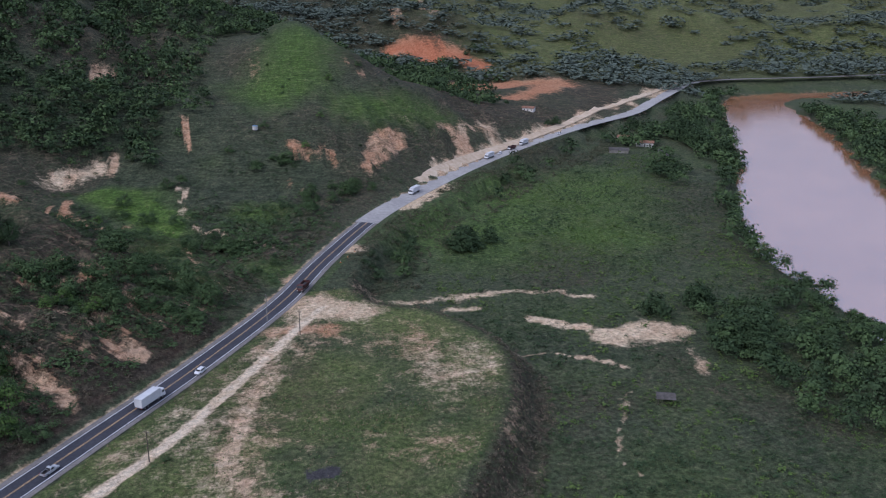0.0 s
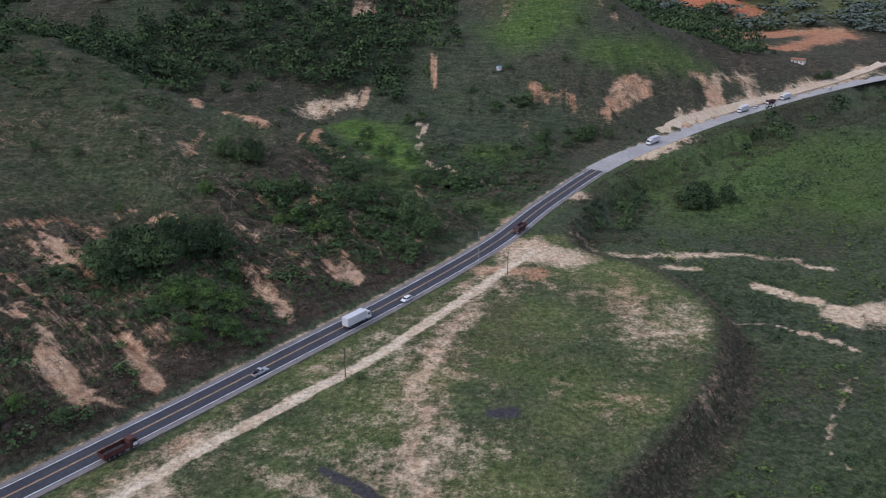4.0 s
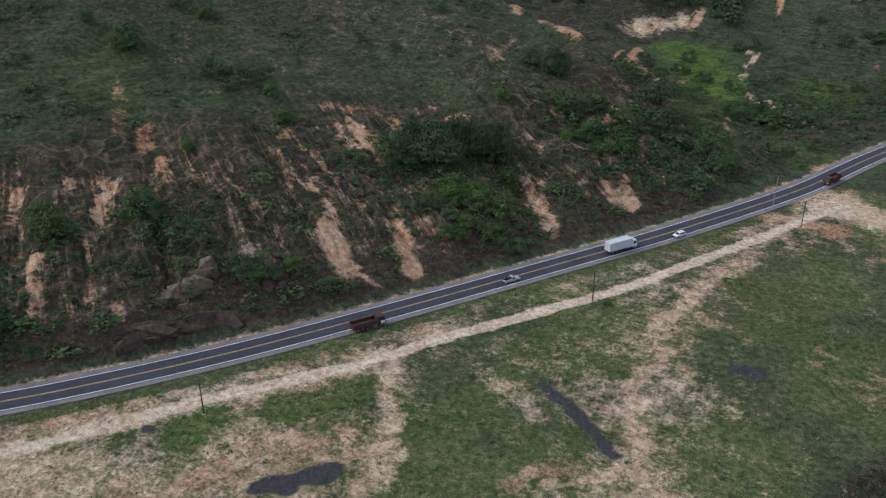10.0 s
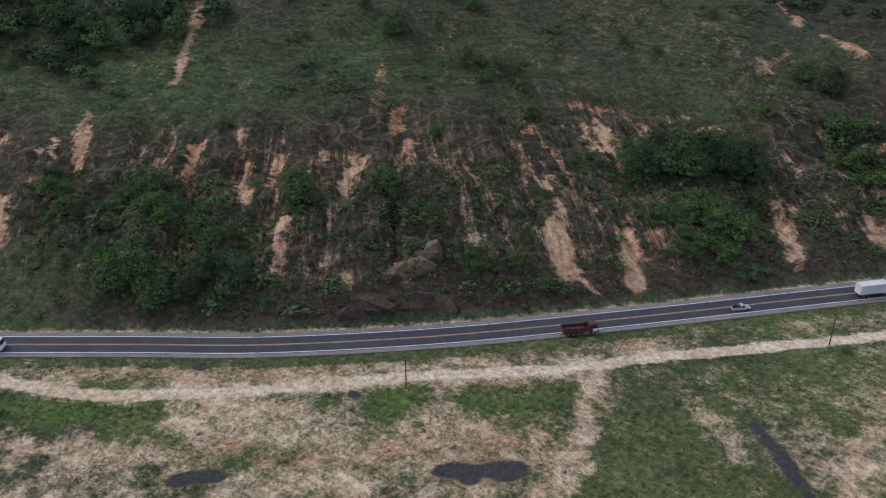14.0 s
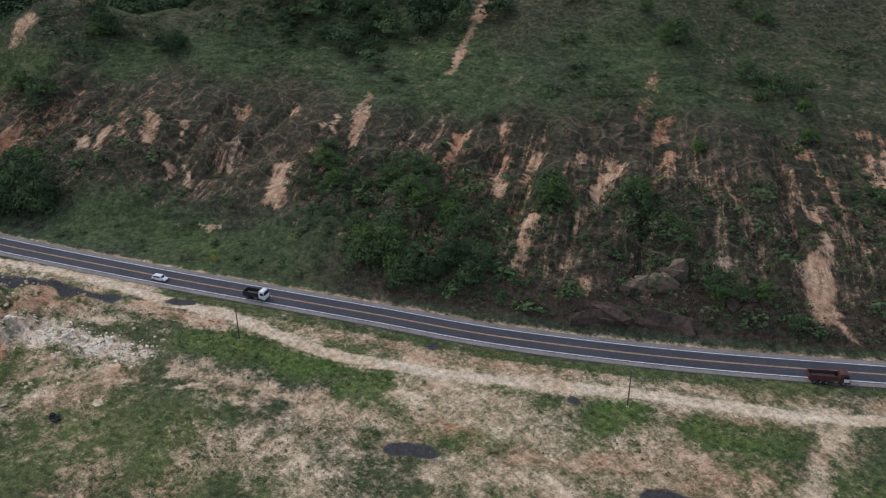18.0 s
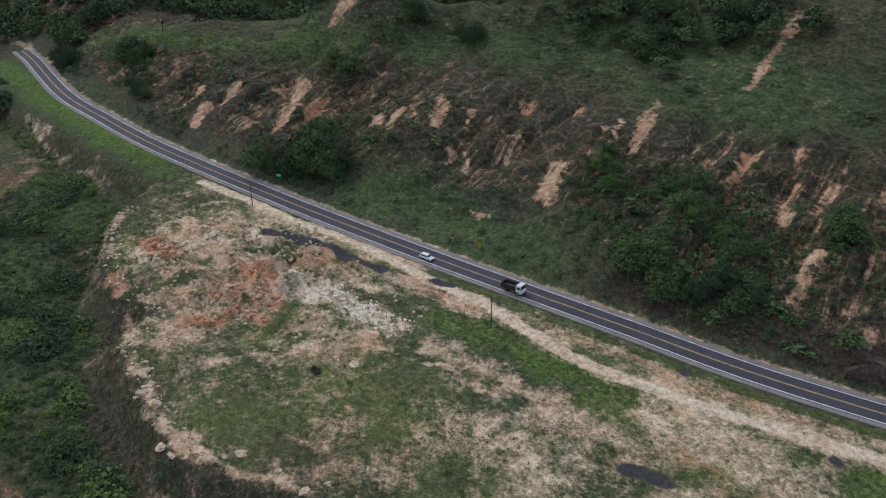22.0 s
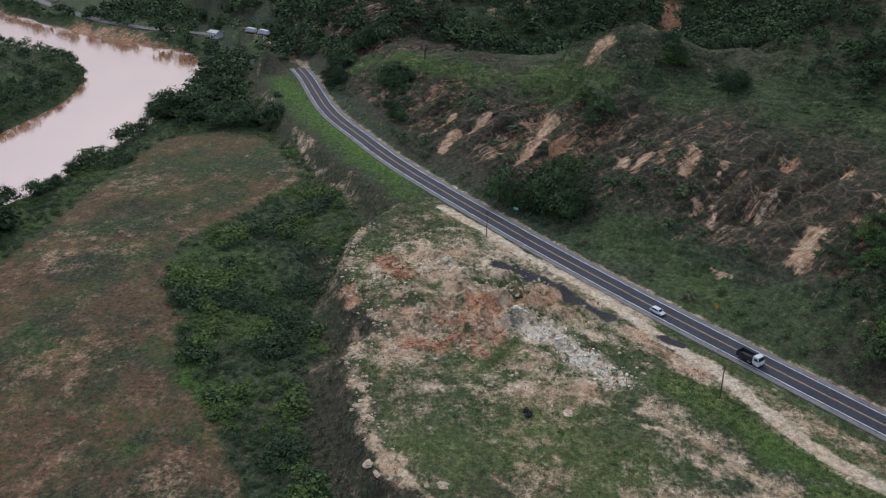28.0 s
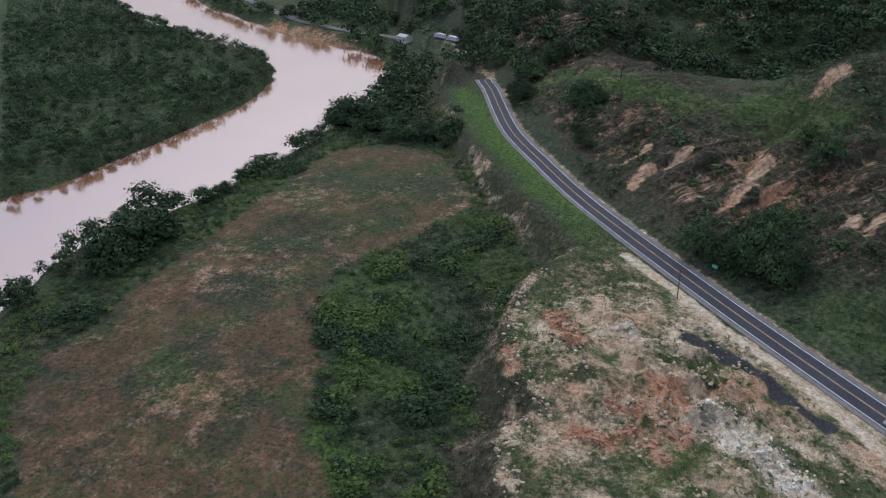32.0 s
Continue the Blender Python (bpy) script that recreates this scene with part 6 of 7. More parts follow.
# tall bushes that close the gaps between the trees of a grove
BUSHY = [
    (-207, 116, -186, 108, 10, 1), (-189, 123, -138.4, 129.5, 12, 1), (-170, 106, -140.0, 116.0, 8, 1), (-92.5, 230.8, -58.9, 262.6, 12, 1),
    (-72.5, 222.6, -41.8, 231.3, 10, 1), (-44.6, 430.7, -3.2, 316.3, 14, 0.9), (-3.2, 316.3, 2.2, 287.8, 8, 0.9), (-71.5, 260.7, -55.2, 242.0, 9, 0.9),
    (-28.5, 288.6, -11.3, 279.3, 7, 0.8), (-270, 12, -252, 30, 8, 1), (-145.0, 154.0, -109.7, 171.6, 7, 0.7), (-49.2, 305.7, -27.8, 298.6, 14, 0.8),
    (20.1, 377.3, 59.8, 437.0, 16, 0.6), (-404, -54, -370, -40, 7, 1),
]
for k, (mat, text) in enumerate(((LEAF_DARK, "dark green undergrowth between the trees"), (LEAF_MID, "green bushes between the trees"))):
    bx_, by_ = scatter(-420, -70, 90, 460, 3.6, lambda x, y: 0.9 * capsules(x, y, BUSHY)[0] * (near_line(x, y, ROAD_LINE)[0] > 11))
    p = on_land(np.stack([bx_, by_], 1))
    h = rng.uniform(1.2, 4.0, len(p))
    strew("bushes", p, 1.5 * h, h, [leaf_cloud(330 + i, 110, 10, 0.048, 0.9, 0.3, 0.0) for i in range(6)], mat, text, "undergrowth")
bx_, by_ = scatter(-160, -60, 112, 320, 2.3, lambda x, y: (lambda e: 0.6 * (e < 0) * (e > -15) * smooth(-0.4, 0.3, fbm(x, y, 12, 115, 3)))(near_line(x, y, EDGE_LINE)[0]))
p = on_land(np.stack([bx_, by_], 1))
h = rng.uniform(0.5, 1.8, len(p))
strew("scrub", p, 1.7 * h, h, BUSH, LEAF_SCRUB, "brown-green scrub on the bank of the made ground", "scrub")
bx_, by_ = scatter(-365, -165, -95, -45, 2.2, lambda x, y: within(x, y, FIELD) * (0.12 + 0.85 * smooth(0.25, -0.25, fbm(x, y, 26, 60, 4, 0.65))) * smooth(-0.4, 0.4, fbm(x * 0.4 + y * 0.9, (y * 0.4 - x * 0.9) * 0.4, 8, 117, 3)))
p = on_land(np.stack([bx_, by_], 1))
h = rng.uniform(0.25, 0.7, len(p))
strew("weeds", p, 2.2 * h, h, [leaf_cloud(350 + i, 10, 4, 0.17, 0.9, 0.3, 0) for i in range(6)], LEAF_WEED, "low green weeds on the fallow field", "weeds")

# ---- things ----
WHITE_PAINT = speckled("white_vehicle_paint", (0.62, 0.63, 0.64), (0.72, 0.72, 0.73), 2.5, 0.35, 0)
SILVER_PAINT = speckled("silver_vehicle_paint", (0.38, 0.40, 0.42), (0.48, 0.50, 0.51), 2.0, 0.35, 0, metal=0.3)
MAROON = speckled("dusty_maroon_steel", (0.060, 0.022, 0.020), (0.12, 0.055, 0.048), 1.2, 0.7, 0.1, 0.01)
BLACK_STEEL = speckled("dusty_black_steel", (0.022, 0.020, 0.022), (0.055, 0.050, 0.050), 1.2, 0.6, 0.1, 0.01)
RUBBER = speckled("dusty_black_rubber", (0.016, 0.016, 0.017), (0.04, 0.038, 0.036), 0.4, 0.9, 0.2, 0.01)
RIM = speckled("dull_steel_rim", (0.22, 0.22, 0.23), (0.34, 0.34, 0.35), 0.3, 0.5, 0, metal=0.6)
TARP = speckled("pale_grey_box_panel", (0.50, 0.51, 0.52), (0.64, 0.65, 0.65), 2.2, 0.55, 0.05, 0.01)
LAMP_RED = speckled("red_lamp_plastic", (0.22, 0.02, 0.015), (0.30, 0.03, 0.02), 0.3, 0.3, 0)
LAMP_CLEAR = speckled("clear_lamp_plastic", (0.55, 0.55, 0.52), (0.7, 0.7, 0.68), 0.3, 0.2, 0)
CONCRETE = speckled("weathered_concrete", (0.17, 0.16, 0.145), (0.30, 0.285, 0.26), 0.7, 0.95, 0.3, 0.02)
WOOD_POLE = speckled("dark_weathered_wood", (0.045, 0.036, 0.03), (0.12, 0.10, 0.085), 0.5, 0.95, 0.4, 0.02)
SIGN_YELLOW = speckled("yellow_sign_sheet", (0.50, 0.25, 0.02), (0.62, 0.33, 0.03), 0.6, 0.5, 0)
SIGN_GREEN = speckled("green_sign_sheet", (0.015, 0.24, 0.13), (0.025, 0.32, 0.17), 0.6, 0.5, 0)
SIGN_BLACK = speckled("black_sign_print", (0.012, 0.012, 0.012), (0.03, 0.03, 0.03), 0.4, 0.6, 0)
SIGN_WHITE = speckled("white_sign_print", (0.6, 0.6, 0.6), (0.72, 0.72, 0.72), 0.4, 0.6, 0)
ORANGE = speckled("orange_plastic", (0.55, 0.13, 0.02), (0.65, 0.18, 0.03), 0.3, 0.6, 0)
TILES = speckled("old_clay_roof_tiles", (0.16, 0.08, 0.05), (0.30, 0.17, 0.115), 0.5, 0.95, 0.6, 0.05)
GREY_ROOF = speckled("weathered_grey_roof_sheets", (0.055, 0.050, 0.047), (0.125, 0.115, 0.105), 0.9, 0.9, 0.4, 0.04)
PLASTER = speckled("stained_white_plaster", (0.46, 0.44, 0.40), (0.68, 0.66, 0.62), 1.5, 0.95, 0.15, 0.02)
ROCK = speckled("tan_brown_rock", (0.070, 0.052, 0.038), (0.215, 0.162, 0.118), 1.3, 0.95, 0.9, 0.25)
ROCK_DARK = speckled("dark_brown_rock", (0.034, 0.026, 0.020), (0.115, 0.084, 0.062), 1.1, 0.95, 0.9, 0.25)
RED_CLOD = speckled("red_earth_lump", (0.30, 0.150, 0.092), (0.52, 0.285, 0.180), 0.6, 0.95, 0.5, 0.1)
RUBBLE_STONE = speckled("pale_rubble", (0.30, 0.225, 0.145), (0.66, 0.53, 0.37), 0.7, 0.95, 0.5, 0.1)


def glass_material():
    m, nt, bsdf = material("dark_vehicle_glass", 0.06)
    f = noise_tex(nt, 0.8, 2)
    nt.links.new(ramp(nt, f, [(0.3, (0.010, 0.013, 0.015)), (0.7, (0.022, 0.026, 0.030))]), bsdf.inputs["Base Color"])
    bsdf.inputs["Specular IOR Level"].default_value = 0.6
    return m


GLASS = glass_material()


def ground_z(x, y):
    return float(land(np.array([float(x)]), np.array([float(y)]))[0])


def box(bm, x0, y0, z0, x1, y1, z1, bevel=0.0, top=None):
    """A box between two corners; top shrinks its upper face in x and y; bevel rounds its edges."""
    cx, cy = (x0 + x1) / 2, (y0 + y1) / 2
    tx, ty = top or (1, 1)
    vs = [bm.verts.new((x, y, z0)) for x, y in ((x0, y0), (x1, y0), (x1, y1), (x0, y1))]
    vs += [bm.verts.new((cx + (x - cx) * tx, cy + (y - cy) * ty, z1)) for x, y in ((x0, y0), (x1, y0), (x1, y1), (x0, y1))]
    fs = [bm.faces.new([vs[i] for i in q]) for q in ((3, 2, 1, 0), (4, 5, 6, 7), (0, 1, 5, 4), (1, 2, 6, 5), (2, 3, 7, 6), (3, 0, 4, 7))]
    if bevel:
        edges = list({e for f in fs for e in f.edges})
        bmesh.ops.bevel(bm, geom=edges, offset=bevel, segments=2, affect='EDGES', profile=0.6)
    return bm


def block(*args, **kw):
    return box(bmesh.new(), *args, **kw)


def profile(points, y0, y1, bevel=0.05, narrow=None):
    """A body drawn by its side outline (x, z), from y0 to y1; narrow(z) squeezes its width by height."""
    bm = bmesh.new()
    sides = []
    for y in (y0, y1):
        sides.append([bm.verts.new((x, y * (narrow(z) if narrow else 1), z)) for x, z in points])
    n = len(points)
    bm.faces.new(sides[0])
    bm.faces.new(sides[1][::-1])
    for i in range(n):
        bm.faces.new((sides[0][i], sides[1][i], sides[1][(i + 1) % n], sides[0][(i + 1) % n]))
    bmesh.ops.recalc_face_normals(bm, faces=bm.faces)
    if bevel:
        bmesh.ops.bevel(bm, geom=list(bm.edges), offset=bevel, segments=2, affect='EDGES', profile=0.6)
    return bm


def disc(cx, cy, cz, r, w, hole=0.0, sides=18):
    """A wheel-like ring round the y axis."""
    bm = bmesh.new()
    rings = []
    outline = [(hole or 0.02, -w / 2), (r * 0.93, -w / 2), (r, -w / 2 * 0.7), (r, w / 2 * 0.7), (r * 0.93, w / 2), (hole or 0.02, w / 2)]
    for i in range(sides):
        a = 2 * math.pi * i / sides
        rings.append([bm.verts.new((cx + q * math.cos(a), cy + v, cz + q * math.sin(a))) for q, v in outline])
    for i in range(sides):
        a, b = rings[i], rings[(i + 1) % sides]
        for k in range(len(outline)):
            j = (k + 1) % len(outline)
            bm.faces.new((a[k], b[k], b[j], a[j]))
    bmesh.ops.recalc_face_normals(bm, faces=bm.faces)
    return bm


def wheels(thing, xs, half, r, w):
    for x in xs:
        for side in (-1, 1):
            hub = new("wheel")
            hub.parent = thing
            part("tyre", disc(x, side * (half - w / 2), r, r, w, r * 0.58), RUBBER, hub)
            part("rim", disc(x, side * (half - w / 2), r, r * 0.6, w * 0.8, 0.05, 12), RIM, hub)


def stand_on_road(x, y, back=False):
    """The pose of a vehicle at the place on the carriageway, its nose along the road."""
    _, _, i = near_line(np.array([x]), np.array([y]), ROAD_LINE)
    a, b = ROAD_LINE[max(i[0] - 1, 0)], ROAD_LINE[min(i[0] + 1, len(ROAD_LINE) - 1)]
    return pose(x, y, 0.06, 0, 0, math.degrees(math.atan2(b[1] - a[1], b[0] - a[0])) + (180 if back else 0))


def car(name, paint, label, length=4.4, pickup=False):
    """A passenger car or pickup, nose towards +x."""
    c = tagged(new(name), label, "car")
    L, z0 = length / 2, 0.28
    part("body", profile([(-L, z0 + 0.12), (-L + 0.05, 0.78), (-L + 0.12, 0.96), (0.95, 0.98), (L - 0.25, 0.80), (L, 0.62), (L - 0.03, z0 + 0.05), (L - 0.4, z0), (-L + 0.3, z0)], -0.88, 0.88, 0.07), paint, c)
    tail = -0.35 if pickup else -L + 0.35
    part("cabin", profile([(tail - 0.15, 0.94), (tail + 0.12, 1.46), (tail + 0.4, 1.54), (0.35, 1.54), (0.62, 1.45), (1.22, 0.94)], -0.84, 0.84, 0.05, lambda z: 1 - 0.16 * max(0, z - 0.94) / 0.6), paint, c)
    part("windscreen", profile([(0.70, 1.40), (0.735, 1.42), (1.19, 1.00), (1.14, 0.99)], -0.66, 0.66, 0), GLASS, c)
    part("rear_window", profile([(tail - 0.13, 1.0), (tail - 0.16, 1.02), (tail + 0.07, 1.42), (tail + 0.10, 1.40)], -0.62, 0.62, 0), GLASS, c)
    for side in (-1, 1):
        part("side_window", profile([(tail + 0.14, 1.02), (tail + 0.3, 1.42), (0.34, 1.44), (0.92, 1.02)], side * 0.83, side * 0.86, 0, lambda z: 1 - 0.16 * max(0, z - 0.94) / 0.6), GLASS, c)
        part("headlight", block(L - 0.22, side * 0.62 - 0.18, 0.62, L - 0.01, side * 0.62 + 0.18, 0.76, bevel=0.03), LAMP_CLEAR, c)
        part("tail_light", block(-L - 0.01, side * 0.72 - 0.1, 0.74, -L + 0.12, side * 0.72 + 0.1, 0.94, bevel=0.02), LAMP_RED, c)
        part("mirror", block(0.78, side * 0.98 - 0.08, 0.98, 0.92, side * 0.98 + 0.08, 1.12, bevel=0.03), paint, c)
    part("bumper", block(L - 0.15, -0.84, 0.32, L + 0.06, 0.84, 0.52, bevel=0.05), BLACK_STEEL, c)
    if pickup:
        part("load_bed", block(-L + 0.12, -0.72, 0.95, -0.55, 0.72, 0.985), BLACK_STEEL, c, "dark open load bed")
        bar = bmesh.new()
        for y in (-0.7, 0.7):
            limb(bar, (-0.6, y, 0.95), (-0.72, y, 1.5), 0.04, 0.04)
        limb(bar, (-0.72, -0.7, 1.5), (-0.72, 0.7, 1.5), 0.04, 0.04)
        part("roll_bar", bar, BLACK_STEEL, c)
        part("motorbike_load", block(-L + 0.2, -0.2, 0.98, -0.9, 0.2, 1.5, bevel=0.15, top=(0.6, 0.6)), RUBBER, c, "dark bundle tied in the load bed")
    wheels(c, (-L * 0.62, L * 0.62), 0.9, 0.33, 0.22)
    return c


def truck(name, cab, load, label, length, dump=True, axles=3):
    """A lorry, nose towards +x: a tipper with an open body, or a closed box."""
    c = tagged(new(name), label, "truck")
    L = length / 2
    part("chassis", block(-L + 0.2, -0.5, 0.62, L - 0.3, 0.5, 0.92, bevel=0.03), BLACK_STEEL, c)
    part("cab", profile([(L - 2.0, 0.75), (L - 2.0, 2.75), (L - 1.7, 2.95), (L - 0.5, 2.9), (L - 0.18, 1.75), (L, 1.55), (L, 0.6), (L - 0.4, 0.5)], -1.2, 1.2, 0.08), cab, c)
    part("windscreen", profile([(L - 0.44, 2.68), (L - 0.40, 2.68), (L - 0.15, 1.80), (L - 0.20, 1.80)], -1.05, 1.05, 0), GLASS, c)
    part("bumper", block(L - 0.12, -1.22, 0.42, L + 0.1, 1.22, 0.78, bevel=0.05), BLACK_STEEL, c)
    for side in (-1, 1):
        part("side_window", block(L - 1.5, side * 1.215 - 0.01, 1.8, L - 0.6, side * 1.215 + 0.01, 2.5), GLASS, c)
        part("headlight", block(L - 0.03, side * 0.9 - 0.2, 0.85, L + 0.04, side * 0.9 + 0.2, 1.05, bevel=0.02), LAMP_CLEAR, c)
        part("mirror", block(L - 0.4, side * 1.4 - 0.1, 1.9, L - 0.28, side * 1.4 + 0.1, 2.4, bevel=0.03), BLACK_STEEL, c)
        part("fuel_tank", block(L - 3.4, side * 0.95 - 0.25, 0.5, L - 2.5, side * 0.95 + 0.25, 1.0, bevel=0.08), RIM, c)
        part("tail_light", block(-L - 0.02, side * 0.95 - 0.15, 0.7, -L + 0.05, side * 0.95 + 0.15, 0.85), LAMP_RED, c)
    back, front = -L, L - 2.15
    if dump:
        part("floor_panel", block(back, -1.2, 1.0, front, 1.2, 1.12), load, c)
        for side in (-1, 1):
            part("side_panel", block(back, side * 1.22 - 0.05, 1.0, front, side * 1.22 + 0.05, 2.35, bevel=0.015), load, c)
            n = int((front - back) / 0.9)
            for i in range(n + 1):
                x = back + (front - back) * i / n
                part("rib", block(x - 0.05, side * 1.3 - 0.05, 1.0, x + 0.05, side * 1.3 + 0.05, 2.35, bevel=0.01), load, c)
        part("headboard", block(front - 0.1, -1.22, 1.0, front, 1.22, 2.85, bevel=0.02), load, c)
        part("canopy", block(front, -1.15, 2.78, front + 0.9, 1.15, 2.88, bevel=0.02), load, c)
        part("tailgate", block(back - 0.05, -1.22, 1.0, back + 0.05, 1.22, 2.3, bevel=0.02), load, c)
        part("load", block(back + 0.2, -1.1, 1.12, front - 0.2, 1.1, 1.75, bevel=0.1, top=(0.75, 0.5)), BLACK_STEEL, c, "dark load heaped in the tipper body")
    else:
        part("cargo_box", block(back, -1.28, 1.05, front, 1.28, 3.75, bevel=0.05), load, c)
        for side in (-1, 1):
            n = int((front - back) / 0.9)
            for i in range(n + 1):
                x = back + 0.06 + (front - back - 0.12) * i / n
                part("panel_rib", block(x - 0.03, side * 1.29 - 0.015, 1.1, x + 0.03, side * 1.29 + 0.015, 3.7), load, c)
            part("lower_rail", block(back, side * 1.3 - 0.03, 1.02, front, side * 1.3 + 0.03, 1.14), RIM, c)
        part("rear_door", block(back - 0.04, -1.22, 1.15, back, -0.02, 3.65, bevel=0.01), load, c)
        part("rear_door", block(back - 0.04, 0.02, 1.15, back, 1.22, 3.65, bevel=0.01), load, c)
    rear = [-L + 1.3 + 1.3 * i for i in range(axles - 1)]
    wheels(c, rear + [L - 1.35], 1.22, 0.5, 0.34)
    return c


tipper = truck("dump_truck", MAROON, MAROON, "dusty maroon tipper truck with a white cab front", 9.0, True, 4)
part("front_panel", block(4.44, -1.12, 0.85, 4.53, 1.12, 1.6, bevel=0.03), WHITE_PAINT, tipper, "white front panel")
part("door_panel", block(3.1, -1.235, 0.9, 4.3, -1.205, 1.75, bevel=0.01), WHITE_PAINT, tipper, "white door panel")
tipper.matrix_basis = stand_on_road(-60.3, 172.4)
lorry = truck("box_truck", WHITE_PAINT, TARP, "white box truck with a pale ribbed cargo body", 10.5, False, 3)
lorry.matrix_basis = stand_on_road(-10.6, 240.2)
pick = car("pickup_truck", SILVER_PAINT, "silver double-cab pickup with a loaded bed", 5.1, True)
pick.matrix_basis = stand_on_road(-34.6, 209.5)
suv = car("suv", WHITE_PAINT, "white family car on the highway", 4.5)
suv.matrix_basis = stand_on_road(-188.5, 54.3)
black = truck("dump_truck", WHITE_PAINT, BLACK_STEEL, "white-cabbed small tipper with a black body", 6.6, True, 2)
black.matrix_basis = stand_on_road(-164.6, 73.8)
hatch = car("car", WHITE_PAINT, "white car on the highway", 4.2)
hatch.matrix_basis = stand_on_road(4.0, 256.5, True)
red_truck = truck("dump_truck", MAROON, MAROON, "dark red tipper truck on the bend", 8.5, True, 4)
red_truck.matrix_basis = stand_on_road(46.5, 321.5, True)
queue = copy_thing(lorry, stand_on_road(131.0, 458.0, True))
tagged(queue, "white box truck waiting near the road works", group="vehicles in the queue")
for k, (x, y) in enumerate([(206, 537), (218, 548), (232, 561), (247, 575), (290, 607)]):
    tagged(copy_thing((lorry, hatch, tipper)[k % 3], stand_on_road(x, y, True)), ("white box truck waiting in the queue", "white car waiting in the queue", "tipper truck waiting in the queue")[k % 3], group="vehicles in the queue")


for x, y, turn in ((-583, -176, 235), (-576, -165, 235)):
    tagged(copy_thing(lorry, pose(x, y, ground_z(x, y) + 0.15, 0, 0, turn)), "white box truck parked below the wooded slope", group="parked trucks by the river")


def utility_pole(x, y, height, label, mat=WOOD_POLE):
    p = tagged(new("utility_pole"), label, "utility pole")
    bm = bmesh.new()
    limb(bm, (0, 0, -0.8), (0, 0, height), 0.17, 0.11, 10)
    part("post", bm, mat, p)
    part("crossarm", block(-0.95, -0.06, height - 0.75, 0.95, 0.06, height - 0.62, bevel=0.01), WOOD_POLE, p)
    for dx in (-0.85, 0, 0.85):
        bm = bmesh.new()
        limb(bm, (dx, 0, height - 0.62), (dx, 0, height - 0.42), 0.05, 0.035, 8)
        part("insulator", bm, CONCRETE, p)
    part("earth_collar", block(-0.45, -0.45, -0.6, 0.45, 0.45, 0.12, bevel=0.1, top=(0.6, 0.6)), RUBBLE_STONE, p)
    p.matrix_basis = pose(x, y, ground_z(x, y), 0, 0, -48)
    return p


POLES = [(-237, 5), (-147.5, 63.0), (-77, 127), (-11, 207), (38.3, 277)]
for x, y in POLES:
    tagged(utility_pole(x, y, 9.3, "dark wooden utility pole beside the dirt track"), group="utility poles along the track")
tagged(utility_pole(29, 292.5, 10.5, "grey concrete utility pole beside the highway", CONCRETE), group="utility poles along the track")

for (ax, ay), (bx, by) in zip(POLES, POLES[1:]):
    for off in (-0.85, 0.85):
        bm = bmesh.new()
        c_, s_ = math.cos(radians(-48)) * off, math.sin(radians(-48)) * off
        za, zb = ground_z(ax, ay) + 8.9, ground_z(bx, by) + 8.9
        pts = [(ax + (bx - ax) * u + c_, ay + (by - ay) * u + s_, za + (zb - za) * u - 4 * 1.6 * u * (1 - u)) for u in np.linspace(0, 1, 13)]
        for p_, q_ in zip(pts, pts[1:]):
            limb(bm, p_, q_, 0.012, 0.012, 4)
        tagged(part("power_line", bm, BLACK_STEEL), "thin sagging power line between wooden poles", "cable", "power lines")


def road_sign(name, x, y, label, boards, facing, post=2.6):
    """A post with one or more sign boards: (shape, width, height, centre height, colour, print)."""
    s = tagged(new(name), label, "road sign")
    bm = bmesh.new()
    limb(bm, (0, 0, -0.5), (0, 0, post), 0.05, 0.05, 8)
    part("post", bm, CONCRETE, s)
    for shape, w, h, z, mat, mark in boards:
        bm = block(-w / 2, -0.09, -h / 2, w / 2, -0.06, h / 2, bevel=0.008)
        if shape == "diamond":
            bmesh.ops.rotate(bm, verts=bm.verts, matrix=Matrix.Rotation(radians(45), 3, 'Y'))
        bmesh.ops.translate(bm, verts=bm.verts, vec=(0, 0, z))
        board = part("board", bm, mat, s)
        for bx, bz, bw, bh in mark:
            part("marking", block(bx - bw / 2, -0.1, z + bz - bh / 2, bx + bw / 2, -0.091, z + bz + bh / 2), SIGN_BLACK if mat is SIGN_YELLOW else SIGN_WHITE, board)
    s.matrix_basis = pose(x, y, ground_z(x, y), 0, 0, facing)
    return s


road_sign("road_sign", -189.5, 70.3, "yellow diamond warning sign above a yellow plate", [("diamond", 0.9, 0.9, 2.7, SIGN_YELLOW, [(0, 0, 0.12, 0.6), (0.12, 0.2, 0.3, 0.12)]), ("plate", 1.1, 0.6, 1.7, SIGN_YELLOW, [(0, 0, 0.8, 0.12)])], 40, 3.2)
road_sign("road_sign", -351, -47.5, "yellow diamond warning sign beside the cutting", [("diamond", 1.0, 1.0, 2.4, SIGN_YELLOW, [(0, 0, 0.12, 0.6)])], 65, 3.0)
road_sign("road_sign", -384, -68, "small yellow warning sign near the crest", [("plate", 0.7, 0.9, 2.2, SIGN_YELLOW, [(0, 0, 0.4, 0.1)])], 65, 2.8)
road_sign("direction_sign", -257, 14.5, "small green direction sign on the hill side of the road", [("plate", 2.2, 1.2, 2.2, SIGN_GREEN, [(0, 0.25, 1.6, 0.16), (0, -0.15, 1.3, 0.16)])], 55, 2.8)

